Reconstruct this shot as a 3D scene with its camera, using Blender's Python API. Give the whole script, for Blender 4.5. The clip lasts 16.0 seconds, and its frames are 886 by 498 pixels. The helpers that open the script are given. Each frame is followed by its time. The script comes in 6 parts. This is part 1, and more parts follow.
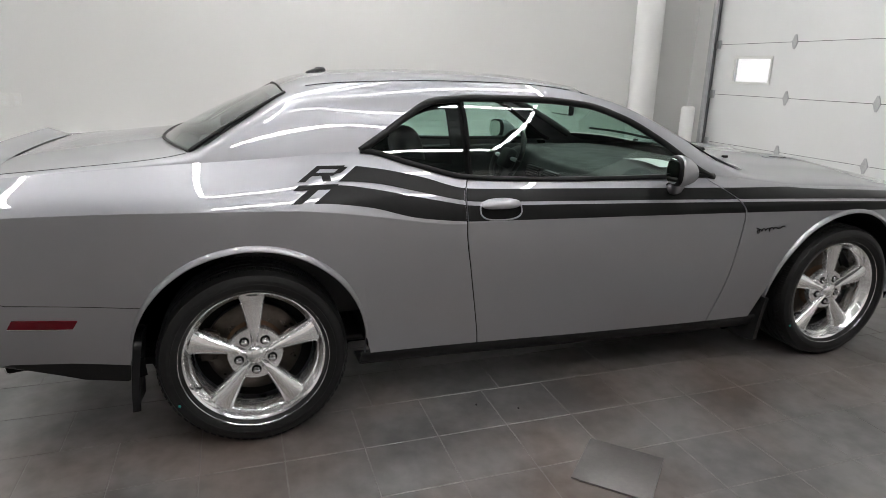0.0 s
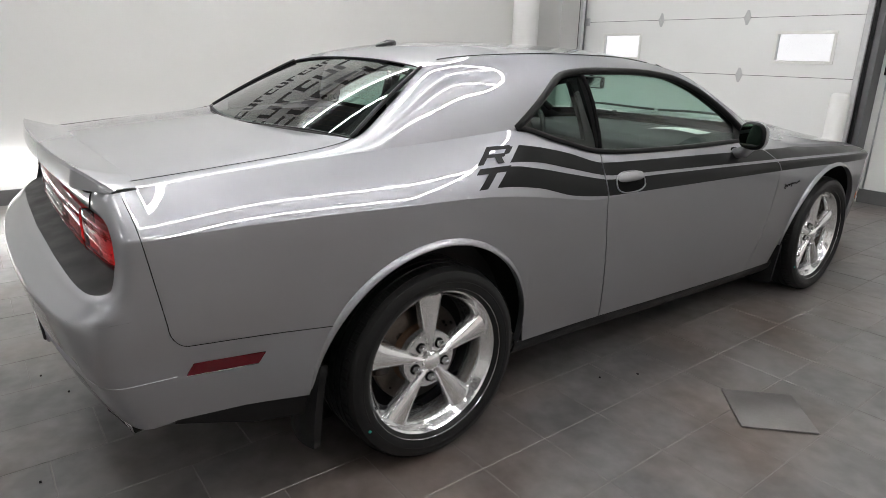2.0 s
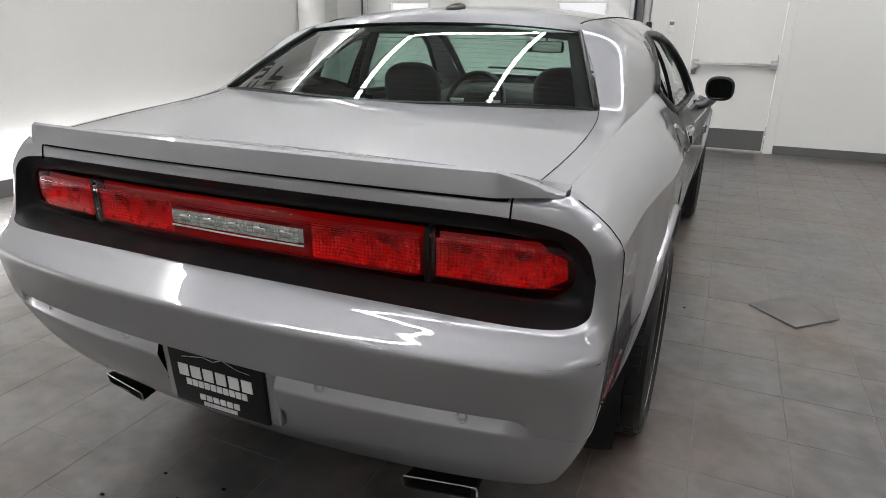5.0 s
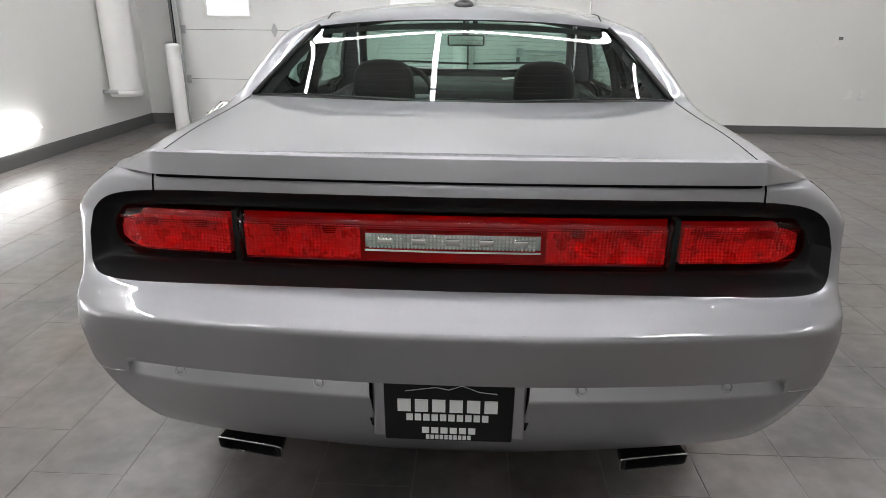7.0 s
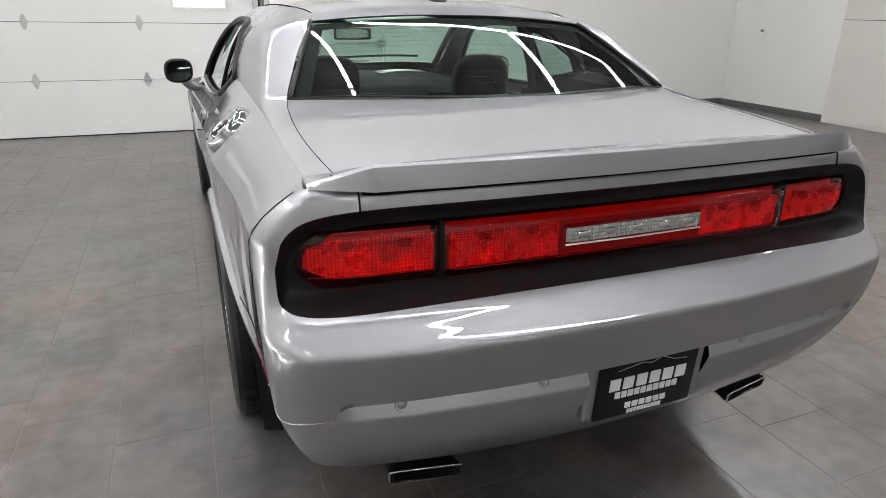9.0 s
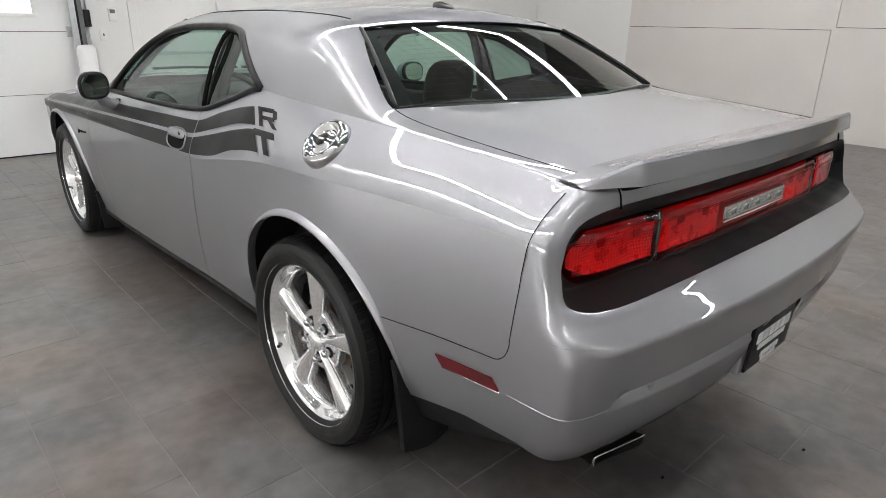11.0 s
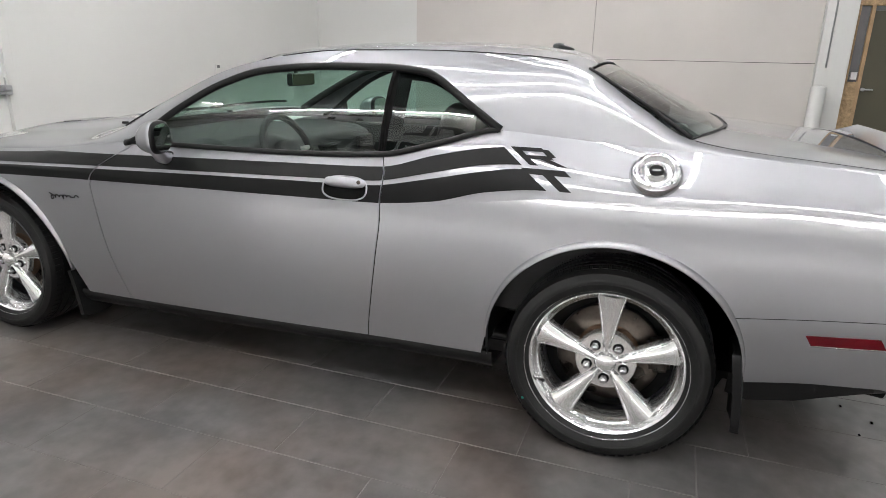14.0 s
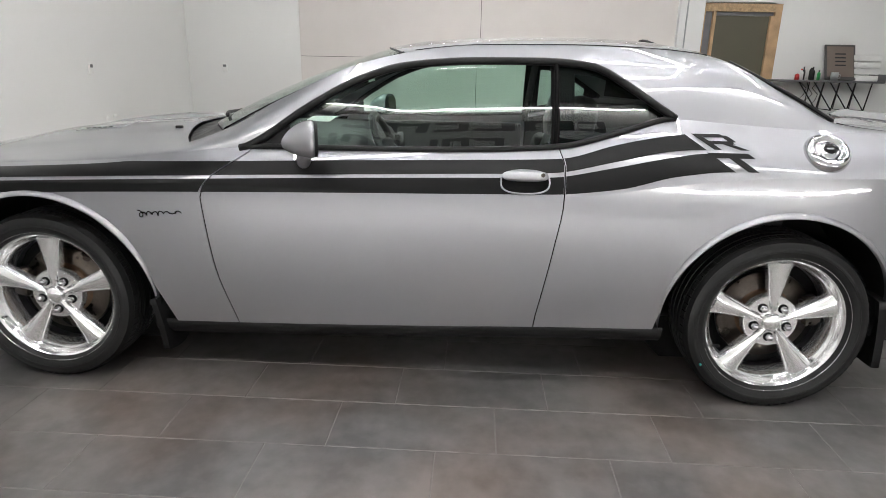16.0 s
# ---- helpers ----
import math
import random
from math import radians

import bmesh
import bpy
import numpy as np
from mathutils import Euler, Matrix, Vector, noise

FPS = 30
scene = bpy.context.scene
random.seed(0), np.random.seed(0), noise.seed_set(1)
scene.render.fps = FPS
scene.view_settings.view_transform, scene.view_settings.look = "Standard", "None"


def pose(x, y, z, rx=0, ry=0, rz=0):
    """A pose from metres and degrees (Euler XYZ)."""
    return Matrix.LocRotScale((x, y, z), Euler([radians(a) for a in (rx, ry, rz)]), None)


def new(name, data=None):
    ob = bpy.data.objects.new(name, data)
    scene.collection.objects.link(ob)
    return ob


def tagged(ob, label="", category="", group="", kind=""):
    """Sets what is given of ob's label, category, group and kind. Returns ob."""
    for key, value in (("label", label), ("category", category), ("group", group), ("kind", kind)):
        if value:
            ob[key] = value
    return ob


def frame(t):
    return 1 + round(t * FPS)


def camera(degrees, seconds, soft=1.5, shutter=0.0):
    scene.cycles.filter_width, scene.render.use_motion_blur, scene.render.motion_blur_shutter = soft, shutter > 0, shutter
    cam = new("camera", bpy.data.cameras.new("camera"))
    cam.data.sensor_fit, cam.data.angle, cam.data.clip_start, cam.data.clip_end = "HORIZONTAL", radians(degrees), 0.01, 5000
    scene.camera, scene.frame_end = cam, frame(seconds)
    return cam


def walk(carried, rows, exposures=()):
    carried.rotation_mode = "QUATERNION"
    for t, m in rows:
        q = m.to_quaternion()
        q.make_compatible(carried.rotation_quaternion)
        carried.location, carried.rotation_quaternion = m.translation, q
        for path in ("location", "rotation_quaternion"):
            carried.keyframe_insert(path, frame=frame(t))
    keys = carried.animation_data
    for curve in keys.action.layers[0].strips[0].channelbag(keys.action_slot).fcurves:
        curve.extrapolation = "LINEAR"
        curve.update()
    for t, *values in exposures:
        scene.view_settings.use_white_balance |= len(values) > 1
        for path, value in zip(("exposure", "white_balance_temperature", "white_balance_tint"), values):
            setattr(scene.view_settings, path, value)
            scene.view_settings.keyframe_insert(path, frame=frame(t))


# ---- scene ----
# Seconds, eye, yaw, pitch and lean of the hand-held camera that goes round the car's tail.
cam = camera(70.75, 16.0, soft=0.6)
PATH = [
    (0.0, 3.243, -0.015, 1.451, 71.63, -16.10, 1.26),
    (0.5, 3.082, -0.345, 1.443, 67.02, -15.98, 1.21),
    (1.0, 2.927, -0.668, 1.442, 62.20, -16.39, 1.15),
    (1.5, 2.727, -0.940, 1.418, 57.01, -17.45, 1.20),
    (2.0, 2.495, -1.179, 1.402, 52.71, -17.58, 1.14),
    (2.5, 2.269, -1.393, 1.389, 48.21, -17.83, 1.04),
    (3.0, 2.040, -1.559, 1.367, 43.92, -18.63, 1.17),
    (3.2, 1.935, -1.622, 1.350, 42.02, -18.95, 1.15),
    (5.3, 0.894, -2.139, 1.358, 20.70, -19.95, 0.66),
    (5.5, 0.792, -2.170, 1.357, 18.62, -20.22, 0.72),
    (6.0, 0.544, -2.287, 1.372, 13.50, -19.82, 0.68),
    (6.5, 0.302, -2.324, 1.374, 7.95, -20.05, 0.73),
    (7.0, 0.031, -2.316, 1.378, 2.25, -20.32, 0.60),
    (7.5, -0.220, -2.301, 1.372, -3.99, -20.33, 0.67),
    (8.0, -0.475, -2.288, 1.396, -10.60, -20.31, 0.81),
    (8.5, -0.738, -2.233, 1.375, -16.54, -20.16, 0.78),
    (8.7, -0.843, -2.196, 1.384, -18.90, -20.48, 0.86),
    (10.8, -1.755, -1.719, 1.370, -40.85, -19.95, 1.14),
    (11.0, -1.841, -1.652, 1.365, -42.57, -19.91, 1.10),
    (11.5, -2.076, -1.470, 1.397, -47.31, -19.59, 1.03),
    (12.0, -2.272, -1.248, 1.392, -52.01, -18.84, 1.14),
    (12.5, -2.445, -0.980, 1.376, -56.32, -18.04, 1.10),
    (13.0, -2.672, -0.722, 1.394, -61.03, -17.52, 1.18),
    (13.5, -2.846, -0.458, 1.386, -65.35, -17.09, 1.24),
    (14.0, -2.966, -0.125, 1.374, -70.31, -17.05, 1.23),
    (14.5, -3.106, 0.178, 1.377, -74.62, -16.98, 1.22),
    (15.0, -3.238, 0.510, 1.391, -79.00, -16.82, 1.15),
    (15.5, -3.248, 0.869, 1.345, -83.06, -16.77, 1.22),
    (16.0, -3.258, 1.201, 1.327, -87.19, -16.74, 1.14),
]
walk(cam, [(t, pose(x, y, z, 90 + pitch, 0, yaw) @ pose(0, 0, 0, 0, 0, lean)) for t, x, y, z, yaw, pitch, lean in PATH],
     exposures=[(0, 0.05), (3, 0.05), (6, 0.06), (7, 0.14), (8, 0.32), (11, 0.2), (13, 0.17), (16, 0.29)])

# ---- world and lamps ----
world = bpy.data.worlds.new("world")
scene.world = world
world.use_nodes = True
wn = world.node_tree.nodes
sky = wn.new("ShaderNodeTexSky")
sky.sky_type, sky.sun_disc = "NISHITA", False
sky.sun_elevation, sky.sun_rotation = radians(35), radians(200)
world.node_tree.links.new(sky.outputs[0], wn["Background"].inputs[0])
wn["Background"].inputs[1].default_value = 0.12

CEIL = 4.9          # ceiling height
XL, XR = -4.25, 7.4  # side walls
YF, YB = 6.05, -9.5  # front and back walls
STRIP_POWER = 48.5   # emission of the lamp tubes


# ---- small helpers ----
def spline(xs, ys):
    """A smooth curve through a few knots (monotone between them)."""
    xs, ys = np.array(xs, float), np.array(ys, float)
    if xs[0] > xs[-1]:
        xs, ys = xs[::-1], ys[::-1]
    h, d = np.diff(xs), np.diff(ys) / np.diff(xs)
    m = np.empty(len(xs))
    m[0], m[-1] = d[0], d[-1]
    for i in range(1, len(xs) - 1):
        if d[i - 1] * d[i] <= 0:
            m[i] = 0
        else:
            w1, w2 = 2 * h[i] + h[i - 1], h[i] + 2 * h[i - 1]
            m[i] = (w1 + w2) / (w1 / d[i - 1] + w2 / d[i])

    def f(x):
        x = min(max(x, xs[0]), xs[-1])
        i = min(max(int(np.searchsorted(xs, x)) - 1, 0), len(xs) - 2)
        t = (x - xs[i]) / h[i]
        return float(ys[i] * (1 + 2 * t) * (1 - t) ** 2 + m[i] * h[i] * t * (1 - t) ** 2 + ys[i + 1] * t * t * (3 - 2 * t) - m[i + 1] * h[i] * t * t * (1 - t))
    return f


def lerp(a, b, t):
    return a + (b - a) * t


def part(name, bm, material, parent=None, label="", smooth=True, solid=0.0, bevel=0.0, auto=0.0):
    """Links a bmesh as one mesh object under a thing or a part."""
    me = bpy.data.meshes.new(name)
    for f in bm.faces:
        f.smooth = smooth
    if solid:
        for e in bm.edges:
            if len(e.link_faces) == 1:
                e.smooth = False
    if auto:
        bm.normal_update()
        for e in bm.edges:
            if len(e.link_faces) == 2 and e.calc_face_angle(0) > radians(auto):
                e.smooth = False
    bm.to_mesh(me)
    bm.free()
    me.materials.append(material)
    ob = new(name, me)
    ob.parent = parent
    if solid:
        mod = ob.modifiers.new("solid", "SOLIDIFY")
        mod.thickness, mod.offset = solid, -1
    if bevel:
        mod = ob.modifiers.new("bevel", "BEVEL")
        mod.width, mod.segments, mod.limit_method, mod.angle_limit = bevel, 2, "ANGLE", radians(35)
    if label:
        ob["label"] = label
    return ob


def thing(name, label, category, at=(0, 0, 0), group="", kind=""):
    ob = new(name)
    ob.location = at
    return tagged(ob, label, category, group, kind)


def grid(fn, nu, nv, out=None, flip=False, us=None, vs=None):
    """A sheet of quads through fn(u, v), u and v from 0 to 1; out: a direction that its front looks to."""
    bm = bmesh.new()
    us = us if us is not None else [i / nu for i in range(nu + 1)]
    vs = vs if vs is not None else [j / nv for j in range(nv + 1)]
    vv = [[bm.verts.new(fn(u, v)) for v in vs] for u in us]
    for i in range(len(us) - 1):
        for j in range(len(vs) - 1):
            q = [vv[i][j], vv[i + 1][j], vv[i + 1][j + 1], vv[i][j + 1]]
            try:
                bm.faces.new(q[::-1] if flip else q)
            except ValueError:
                pass
    bmesh.ops.remove_doubles(bm, verts=bm.verts, dist=1e-5)
    if out is not None:
        bm.normal_update()
        total = sum((f.normal * f.calc_area() for f in bm.faces), Vector())
        if total.dot(Vector(out)) < 0:
            bmesh.ops.reverse_faces(bm, faces=bm.faces)
    return bm


def box(bm, lo, hi, m=None):
    """Adds a box to bm."""
    x0, y0, z0 = lo
    x1, y1, z1 = hi
    vs = [bm.verts.new(p) for p in ((x0, y0, z0), (x1, y0, z0), (x1, y1, z0), (x0, y1, z0), (x0, y0, z1), (x1, y0, z1), (x1, y1, z1), (x0, y1, z1))]
    for q in ((3, 2, 1, 0), (4, 5, 6, 7), (0, 1, 5, 4), (1, 2, 6, 5), (2, 3, 7, 6), (3, 0, 4, 7)):
        bm.faces.new([vs[i] for i in q])
    if m is not None:
        bmesh.ops.transform(bm, matrix=m, verts=vs)
    return vs


def rounded(lo, hi, r, seg=3):
    """A box with rounded edges."""
    bm = bmesh.new()
    box(bm, lo, hi)
    bmesh.ops.bevel(bm, geom=list(bm.edges), offset=r, segments=seg, profile=0.5, affect="EDGES")
    return bm


def lathe(profile, n, axis="x", closed=False):
    """Turns a profile of (radius, height) round an axis."""
    bm = bmesh.new()
    rings = []
    for r, h in profile:
        ring = []
        for k in range(n):
            a = 2 * math.pi * k / n
            c, s = r * math.cos(a), r * math.sin(a)
            ring.append(bm.verts.new((h, c, s) if axis == "x" else (c, s, h)))
        rings.append(ring)
    m = len(rings)
    for i in range(m if closed else m - 1):
        a, b = rings[i], rings[(i + 1) % m]
        for k in range(n):
            bm.faces.new((a[k], a[(k + 1) % n], b[(k + 1) % n], b[k]))
    bmesh.ops.recalc_face_normals(bm, faces=bm.faces)
    return bm


def tube(points, r, n=8, caps=True, bm=None):
    """A round bar along points."""
    bm = bm or bmesh.new()
    pts = [Vector(p) for p in points]
    rings = []
    up = Vector((0, 0, 1))
    for i, p in enumerate(pts):
        d = (pts[min(i + 1, len(pts) - 1)] - pts[max(i - 1, 0)]).normalized()
        a = d.cross(up)
        a = d.cross(Vector((1, 0, 0))) if a.length < 1e-3 else a
        a.normalize()
        b = d.cross(a)
        rr = r(i / (len(pts) - 1)) if callable(r) else r
        rings.append([bm.verts.new(p + rr * (math.cos(2 * math.pi * k / n) * a + math.sin(2 * math.pi * k / n) * b)) for k in range(n)])
    for a, b in zip(rings, rings[1:]):
        for k in range(n):
            bm.faces.new((a[k], a[(k + 1) % n], b[(k + 1) % n], b[k]))
    if caps:
        bm.faces.new(rings[0][::-1])
        bm.faces.new(rings[-1])
    bmesh.ops.recalc_face_normals(bm, faces=bm.faces)
    return bm


# ---- materials ----
def material(name, colour, rough=0.5, metal=0.0, vary=0.08, scale=8.0, bump=0.0, bump_scale=60.0, coat=0.0, spec=0.5, per_piece=0.0, fine=80.0, rough_vary=0.08, spread=False, warm=0.0):
    """A procedural surface: colour varied at two scales, worn gloss and fine relief."""
    mat = bpy.data.materials.new(name)
    mat.use_nodes = True
    nt = mat.node_tree
    N, L = nt.nodes, nt.links
    bsdf = N["Principled BSDF"]
    tc = N.new("ShaderNodeTexCoord")
    place = N.new("ShaderNodeNewGeometry").outputs["Position"] if spread else tc.outputs["Object"]
    n1 = N.new("ShaderNodeTexNoise")
    n1.inputs["Scale"].default_value, n1.inputs["Detail"].default_value = scale, 5
    n2 = N.new("ShaderNodeTexNoise")
    n2.inputs["Scale"].default_value, n2.inputs["Detail"].default_value = fine, 3
    L.new(place, n1.inputs["Vector"])
    L.new(place, n2.inputs["Vector"])
    mix = N.new("ShaderNodeMath")
    mix.operation = "MULTIPLY_ADD"
    L.new(n1.outputs["Fac"], mix.inputs[0])
    mix.inputs[1].default_value = 0.65
    half = N.new("ShaderNodeMath")
    half.operation = "MULTIPLY"
    L.new(n2.outputs["Fac"], half.inputs[0])
    half.inputs[1].default_value = 0.35
    L.new(half.outputs[0], mix.inputs[2])
    ramp = N.new("ShaderNodeMapRange")
    ramp.inputs["From Min"].default_value, ramp.inputs["From Max"].default_value = (0.39, 0.61) if spread else (0.3, 0.7)
    ramp.inputs["To Min"].default_value, ramp.inputs["To Max"].default_value = 1 - vary, 1 + vary
    L.new(mix.outputs[0], ramp.inputs["Value"])
    fac = ramp.outputs[0]
    if per_piece:
        info = N.new("ShaderNodeObjectInfo")
        pr = N.new("ShaderNodeMapRange")
        pr.inputs["To Min"].default_value, pr.inputs["To Max"].default_value = 1 - per_piece, 1 + per_piece
        L.new(info.outputs["Random"], pr.inputs["Value"])
        mul = N.new("ShaderNodeMath")
        mul.operation = "MULTIPLY"
        L.new(fac, mul.inputs[0])
        L.new(pr.outputs[0], mul.inputs[1])
        fac = mul.outputs[0]
    col = N.new("ShaderNodeVectorMath")
    col.operation = "SCALE"
    col.inputs[0].default_value = colour[:3]
    L.new(fac, col.inputs["Scale"])
    if warm:
        # brownish clouds of another size
        n4, wm, tint, total = N.new("ShaderNodeTexNoise"), N.new("ShaderNodeMapRange"), N.new("ShaderNodeVectorMath"), N.new("ShaderNodeVectorMath")
        n4.inputs["Scale"].default_value, n4.inputs["Detail"].default_value = scale * 0.55, 6
        L.new(place, n4.inputs["Vector"])
        wm.inputs["From Min"].default_value, wm.inputs["From Max"].default_value = 0.42, 0.66
        wm.inputs["To Max"].default_value = warm
        L.new(n4.outputs["Fac"], wm.inputs["Value"])
        tint.operation, total.operation = "SCALE", "ADD"
        tint.inputs[0].default_value = (0.10 * colour[0], -0.07 * colour[1], -0.17 * colour[2])
        L.new(wm.outputs[0], tint.inputs["Scale"])
        L.new(col.outputs[0], total.inputs[0])
        L.new(tint.outputs[0], total.inputs[1])
        L.new(total.outputs[0], bsdf.inputs["Base Color"])
    else:
        L.new(col.outputs[0], bsdf.inputs["Base Color"])
    rr = N.new("ShaderNodeMapRange")
    rr.inputs["From Min"].default_value, rr.inputs["From Max"].default_value = 0.3, 0.7
    rr.inputs["To Min"].default_value, rr.inputs["To Max"].default_value = max(rough - rough_vary, 0.0), rough + rough_vary
    L.new(n1.outputs["Fac"], rr.inputs["Value"])
    L.new(rr.outputs[0], bsdf.inputs["Roughness"])
    bsdf.inputs["Metallic"].default_value = metal
    bsdf.inputs["Coat Weight"].default_value = coat
    bsdf.inputs["Coat Roughness"].default_value = 0.03
    bsdf.inputs["Specular IOR Level"].default_value = spec
    if bump:
        n3 = N.new("ShaderNodeTexNoise")
        n3.inputs["Scale"].default_value, n3.inputs["Detail"].default_value = bump_scale, 4
        L.new(place, n3.inputs["Vector"])
        b = N.new("ShaderNodeBump")
        b.inputs["Strength"].default_value, b.inputs["Distance"].default_value = bump, 0.002
        L.new(n3.outputs["Fac"], b.inputs["Height"])
        L.new(b.outputs[0], bsdf.inputs["Normal"])
    return mat


def glow(name, colour, strength):
    mat = bpy.data.materials.new(name)
    mat.use_nodes = True
    bsdf = mat.node_tree.nodes["Principled BSDF"]
    bsdf.inputs["Base Color"].default_value = (*colour, 1)
    bsdf.inputs["Emission Color"].default_value = (*colour, 1)
    bsdf.inputs["Emission Strength"].default_value = strength
    return mat


def pane(name, tint, gloss0=0.068, rough=0.0):
    """Thin glass: it lets tinted light through and mirrors more the flatter it is seen."""
    mat = bpy.data.materials.new(name)
    mat.use_nodes = True
    N, L = mat.node_tree.nodes, mat.node_tree.links
    N.remove(N["Principled BSDF"])
    tr, gl, fr, mx = N.new("ShaderNodeBsdfTransparent"), N.new("ShaderNodeBsdfGlossy"), N.new("ShaderNodeLayerWeight"), N.new("ShaderNodeMixShader")
    tr.inputs[0].default_value = (*tint, 1)
    gl.inputs["Roughness"].default_value = rough
    gl.inputs["Color"].default_value = (1, 1, 1, 1)
    fr.inputs["Blend"].default_value = 0.5
    power, gloss = N.new("ShaderNodeMath"), N.new("ShaderNodeMath")
    power.operation, gloss.operation = "POWER", "MULTIPLY_ADD"
    power.inputs[1].default_value = 5.0
    gloss.inputs[1].default_value, gloss.inputs[2].default_value = 1 - gloss0, gloss0
    L.new(fr.outputs["Facing"], power.inputs[0])
    L.new(power.outputs[0], gloss.inputs[0])
    L.new(gloss.outputs[0], mx.inputs[0])
    L.new(tr.outputs[0], mx.inputs[1])
    L.new(gl.outputs[0], mx.inputs[2])
    L.new(mx.outputs[0], N["Material Output"].inputs[0])
    return mat


M_PAINT = material("silver_paint", (0.388, 0.389, 0.412), rough=0.48, metal=0.95, vary=0.02, scale=3, fine=900, coat=1.0, spec=0.1, rough_vary=0.02)
M_PAINT.node_tree.nodes["Principled BSDF"].inputs["Coat IOR"].default_value = 2.0
M_PAINT.node_tree.nodes["Principled BSDF"].inputs["Coat Roughness"].default_value = 0.0
# the flakes lie under the lacquer, so they do not brighten where they are seen flat
M_PAINT.node_tree.nodes["Principled BSDF"].inputs["Specular Tint"].default_value = (0.30, 0.30, 0.32, 1)
M_STRIPE = material("black_vinyl", (0.005, 0.005, 0.0053), rough=0.36, vary=0.1, scale=6, rough_vary=0.04, spec=0.20)
M_BLACK = material("black_plastic", (0.009, 0.009, 0.0095), rough=0.40, spec=0.22, vary=0.15, scale=15, bump=0.15, bump_scale=400)
M_SATIN = material("satin_black_panel", (0.010, 0.010, 0.011), rough=0.42, spec=0.22, vary=0.1, scale=10)
M_GAP = material("dark_gap", (0.006, 0.006, 0.006), rough=0.8, spec=0.08, vary=0.1)
M_RUBBER = material("tyre_rubber", (0.008, 0.008, 0.0083), rough=0.42, spec=0.30, vary=0.2, scale=12, bump=0.2, bump_scale=250)
M_CHROME = material("polished_wheel", (0.93, 0.93, 0.93), rough=0.14, metal=0.82, vary=0.03, rough_vary=0.04, scale=10, coat=1.0)
M_BRIGHT = material("bright_chrome", (0.88, 0.88, 0.88), rough=0.04, metal=1.0, vary=0.02, rough_vary=0.02)
M_STEEL = material("brake_steel", (0.085, 0.072, 0.062), rough=0.32, metal=1.0, vary=0.25, scale=14)
M_RUST = material("rusty_disc", (0.10, 0.058, 0.032), rough=0.6, metal=0.5, vary=0.4, scale=16)
M_LINER = material("wheel_liner", (0.006, 0.006, 0.006), spec=0.2, rough=0.85, vary=0.2, bump=0.3)
M_GLASS = pane("window_glass", (0.68, 0.85, 0.775))
M_DGLASS = pane("privacy_glass", (0.46, 0.60, 0.545))
M_CLEAR = pane("clear_lens", (0.9, 0.9, 0.9))
M_LEATHER = material("dark_leather", (0.007, 0.007, 0.0075), rough=0.5, vary=0.2, scale=14, bump=0.25, bump_scale=220)
M_DASH = material("dash_plastic", (0.011, 0.011, 0.012), rough=0.6, vary=0.12, scale=10, bump=0.2, bump_scale=300)
M_WALL = material("white_wall_paint", (0.72, 0.72, 0.705), rough=0.42, vary=0.025, scale=0.9, bump=0.06, bump_scale=120)
M_DRYWALL = material("bare_drywall", (0.62, 0.585, 0.56), rough=0.85, vary=0.05, scale=1.6, bump=0.12, bump_scale=160)
M_CEIL = material("dark_roof_deck", (0.055, 0.055, 0.057), rough=0.7, vary=0.15, scale=2)
M_BASE = material("grey_baseboard", (0.10, 0.10, 0.10), rough=0.5, vary=0.08, scale=6)
M_TILE = material("grey_floor_tile", (0.119, 0.114, 0.112), spec=0.75, rough=0.315, vary=0.34, scale=2.6, fine=13, bump=0.03, bump_scale=60, per_piece=0.06, rough_vary=0.025, spread=True, warm=1.0)
M_GROUT = material("tile_grout", (0.20, 0.187, 0.18), rough=0.8, vary=0.12, scale=9)
M_DOORPANEL = material("garage_panel", (0.74, 0.745, 0.74), rough=0.45, vary=0.03, scale=1.5, bump=0.1, bump_scale=70)
M_METAL = material("galvanised_metal", (0.50, 0.51, 0.52), rough=0.42, metal=0.5, vary=0.12, scale=20)
M_ZINC = material("zinc_plate", (0.46, 0.47, 0.48), rough=0.45, metal=0.15, vary=0.12, scale=25)
M_DARKMETAL = material("dark_track", (0.16, 0.16, 0.165), rough=0.5, metal=0.4, vary=0.15)
M_WHITEPIPE = material("white_pipe", (0.78, 0.78, 0.77), rough=0.4, vary=0.04, scale=4)
M_WOOD = material("raw_timber", (0.42, 0.28, 0.16), rough=0.75, vary=0.3, scale=7, bump=0.25, bump_scale=70)
M_OSB = material("chipboard", (0.40, 0.28, 0.16), rough=0.8, vary=0.45, scale=26, bump=0.3)
M_OLIVE = material("olive_door_paint", (0.085, 0.078, 0.052), rough=0.5, vary=0.08, scale=3)
M_INK = material("black_letters", (0.012, 0.012, 0.013), rough=0.5, vary=0.1)
M_WHITEINK = material("white_letters", (0.78, 0.78, 0.78), rough=0.5, vary=0.03)
M_DAY = glow("bright_daylight", (0.98, 0.97, 0.98), 0.78)
M_TUBE = glow("lamp_tube", (1.0, 0.993, 0.985), STRIP_POWER)
M_LOWTUBE = glow("low_lamp_tube", (1.0, 0.993, 0.985), 28.0)
M_REDGLASS = pane("red_lens", (0.90, 0.008, 0.017), gloss0=0.04)
M_REFLECT = material("lamp_reflector", (0.92, 0.92, 0.92), rough=0.30, metal=0.40, vary=0.06, scale=30)
M_TRAY = material("lamp_tray", (0.55, 0.40, 0.40), rough=0.5, vary=0.08, scale=20)
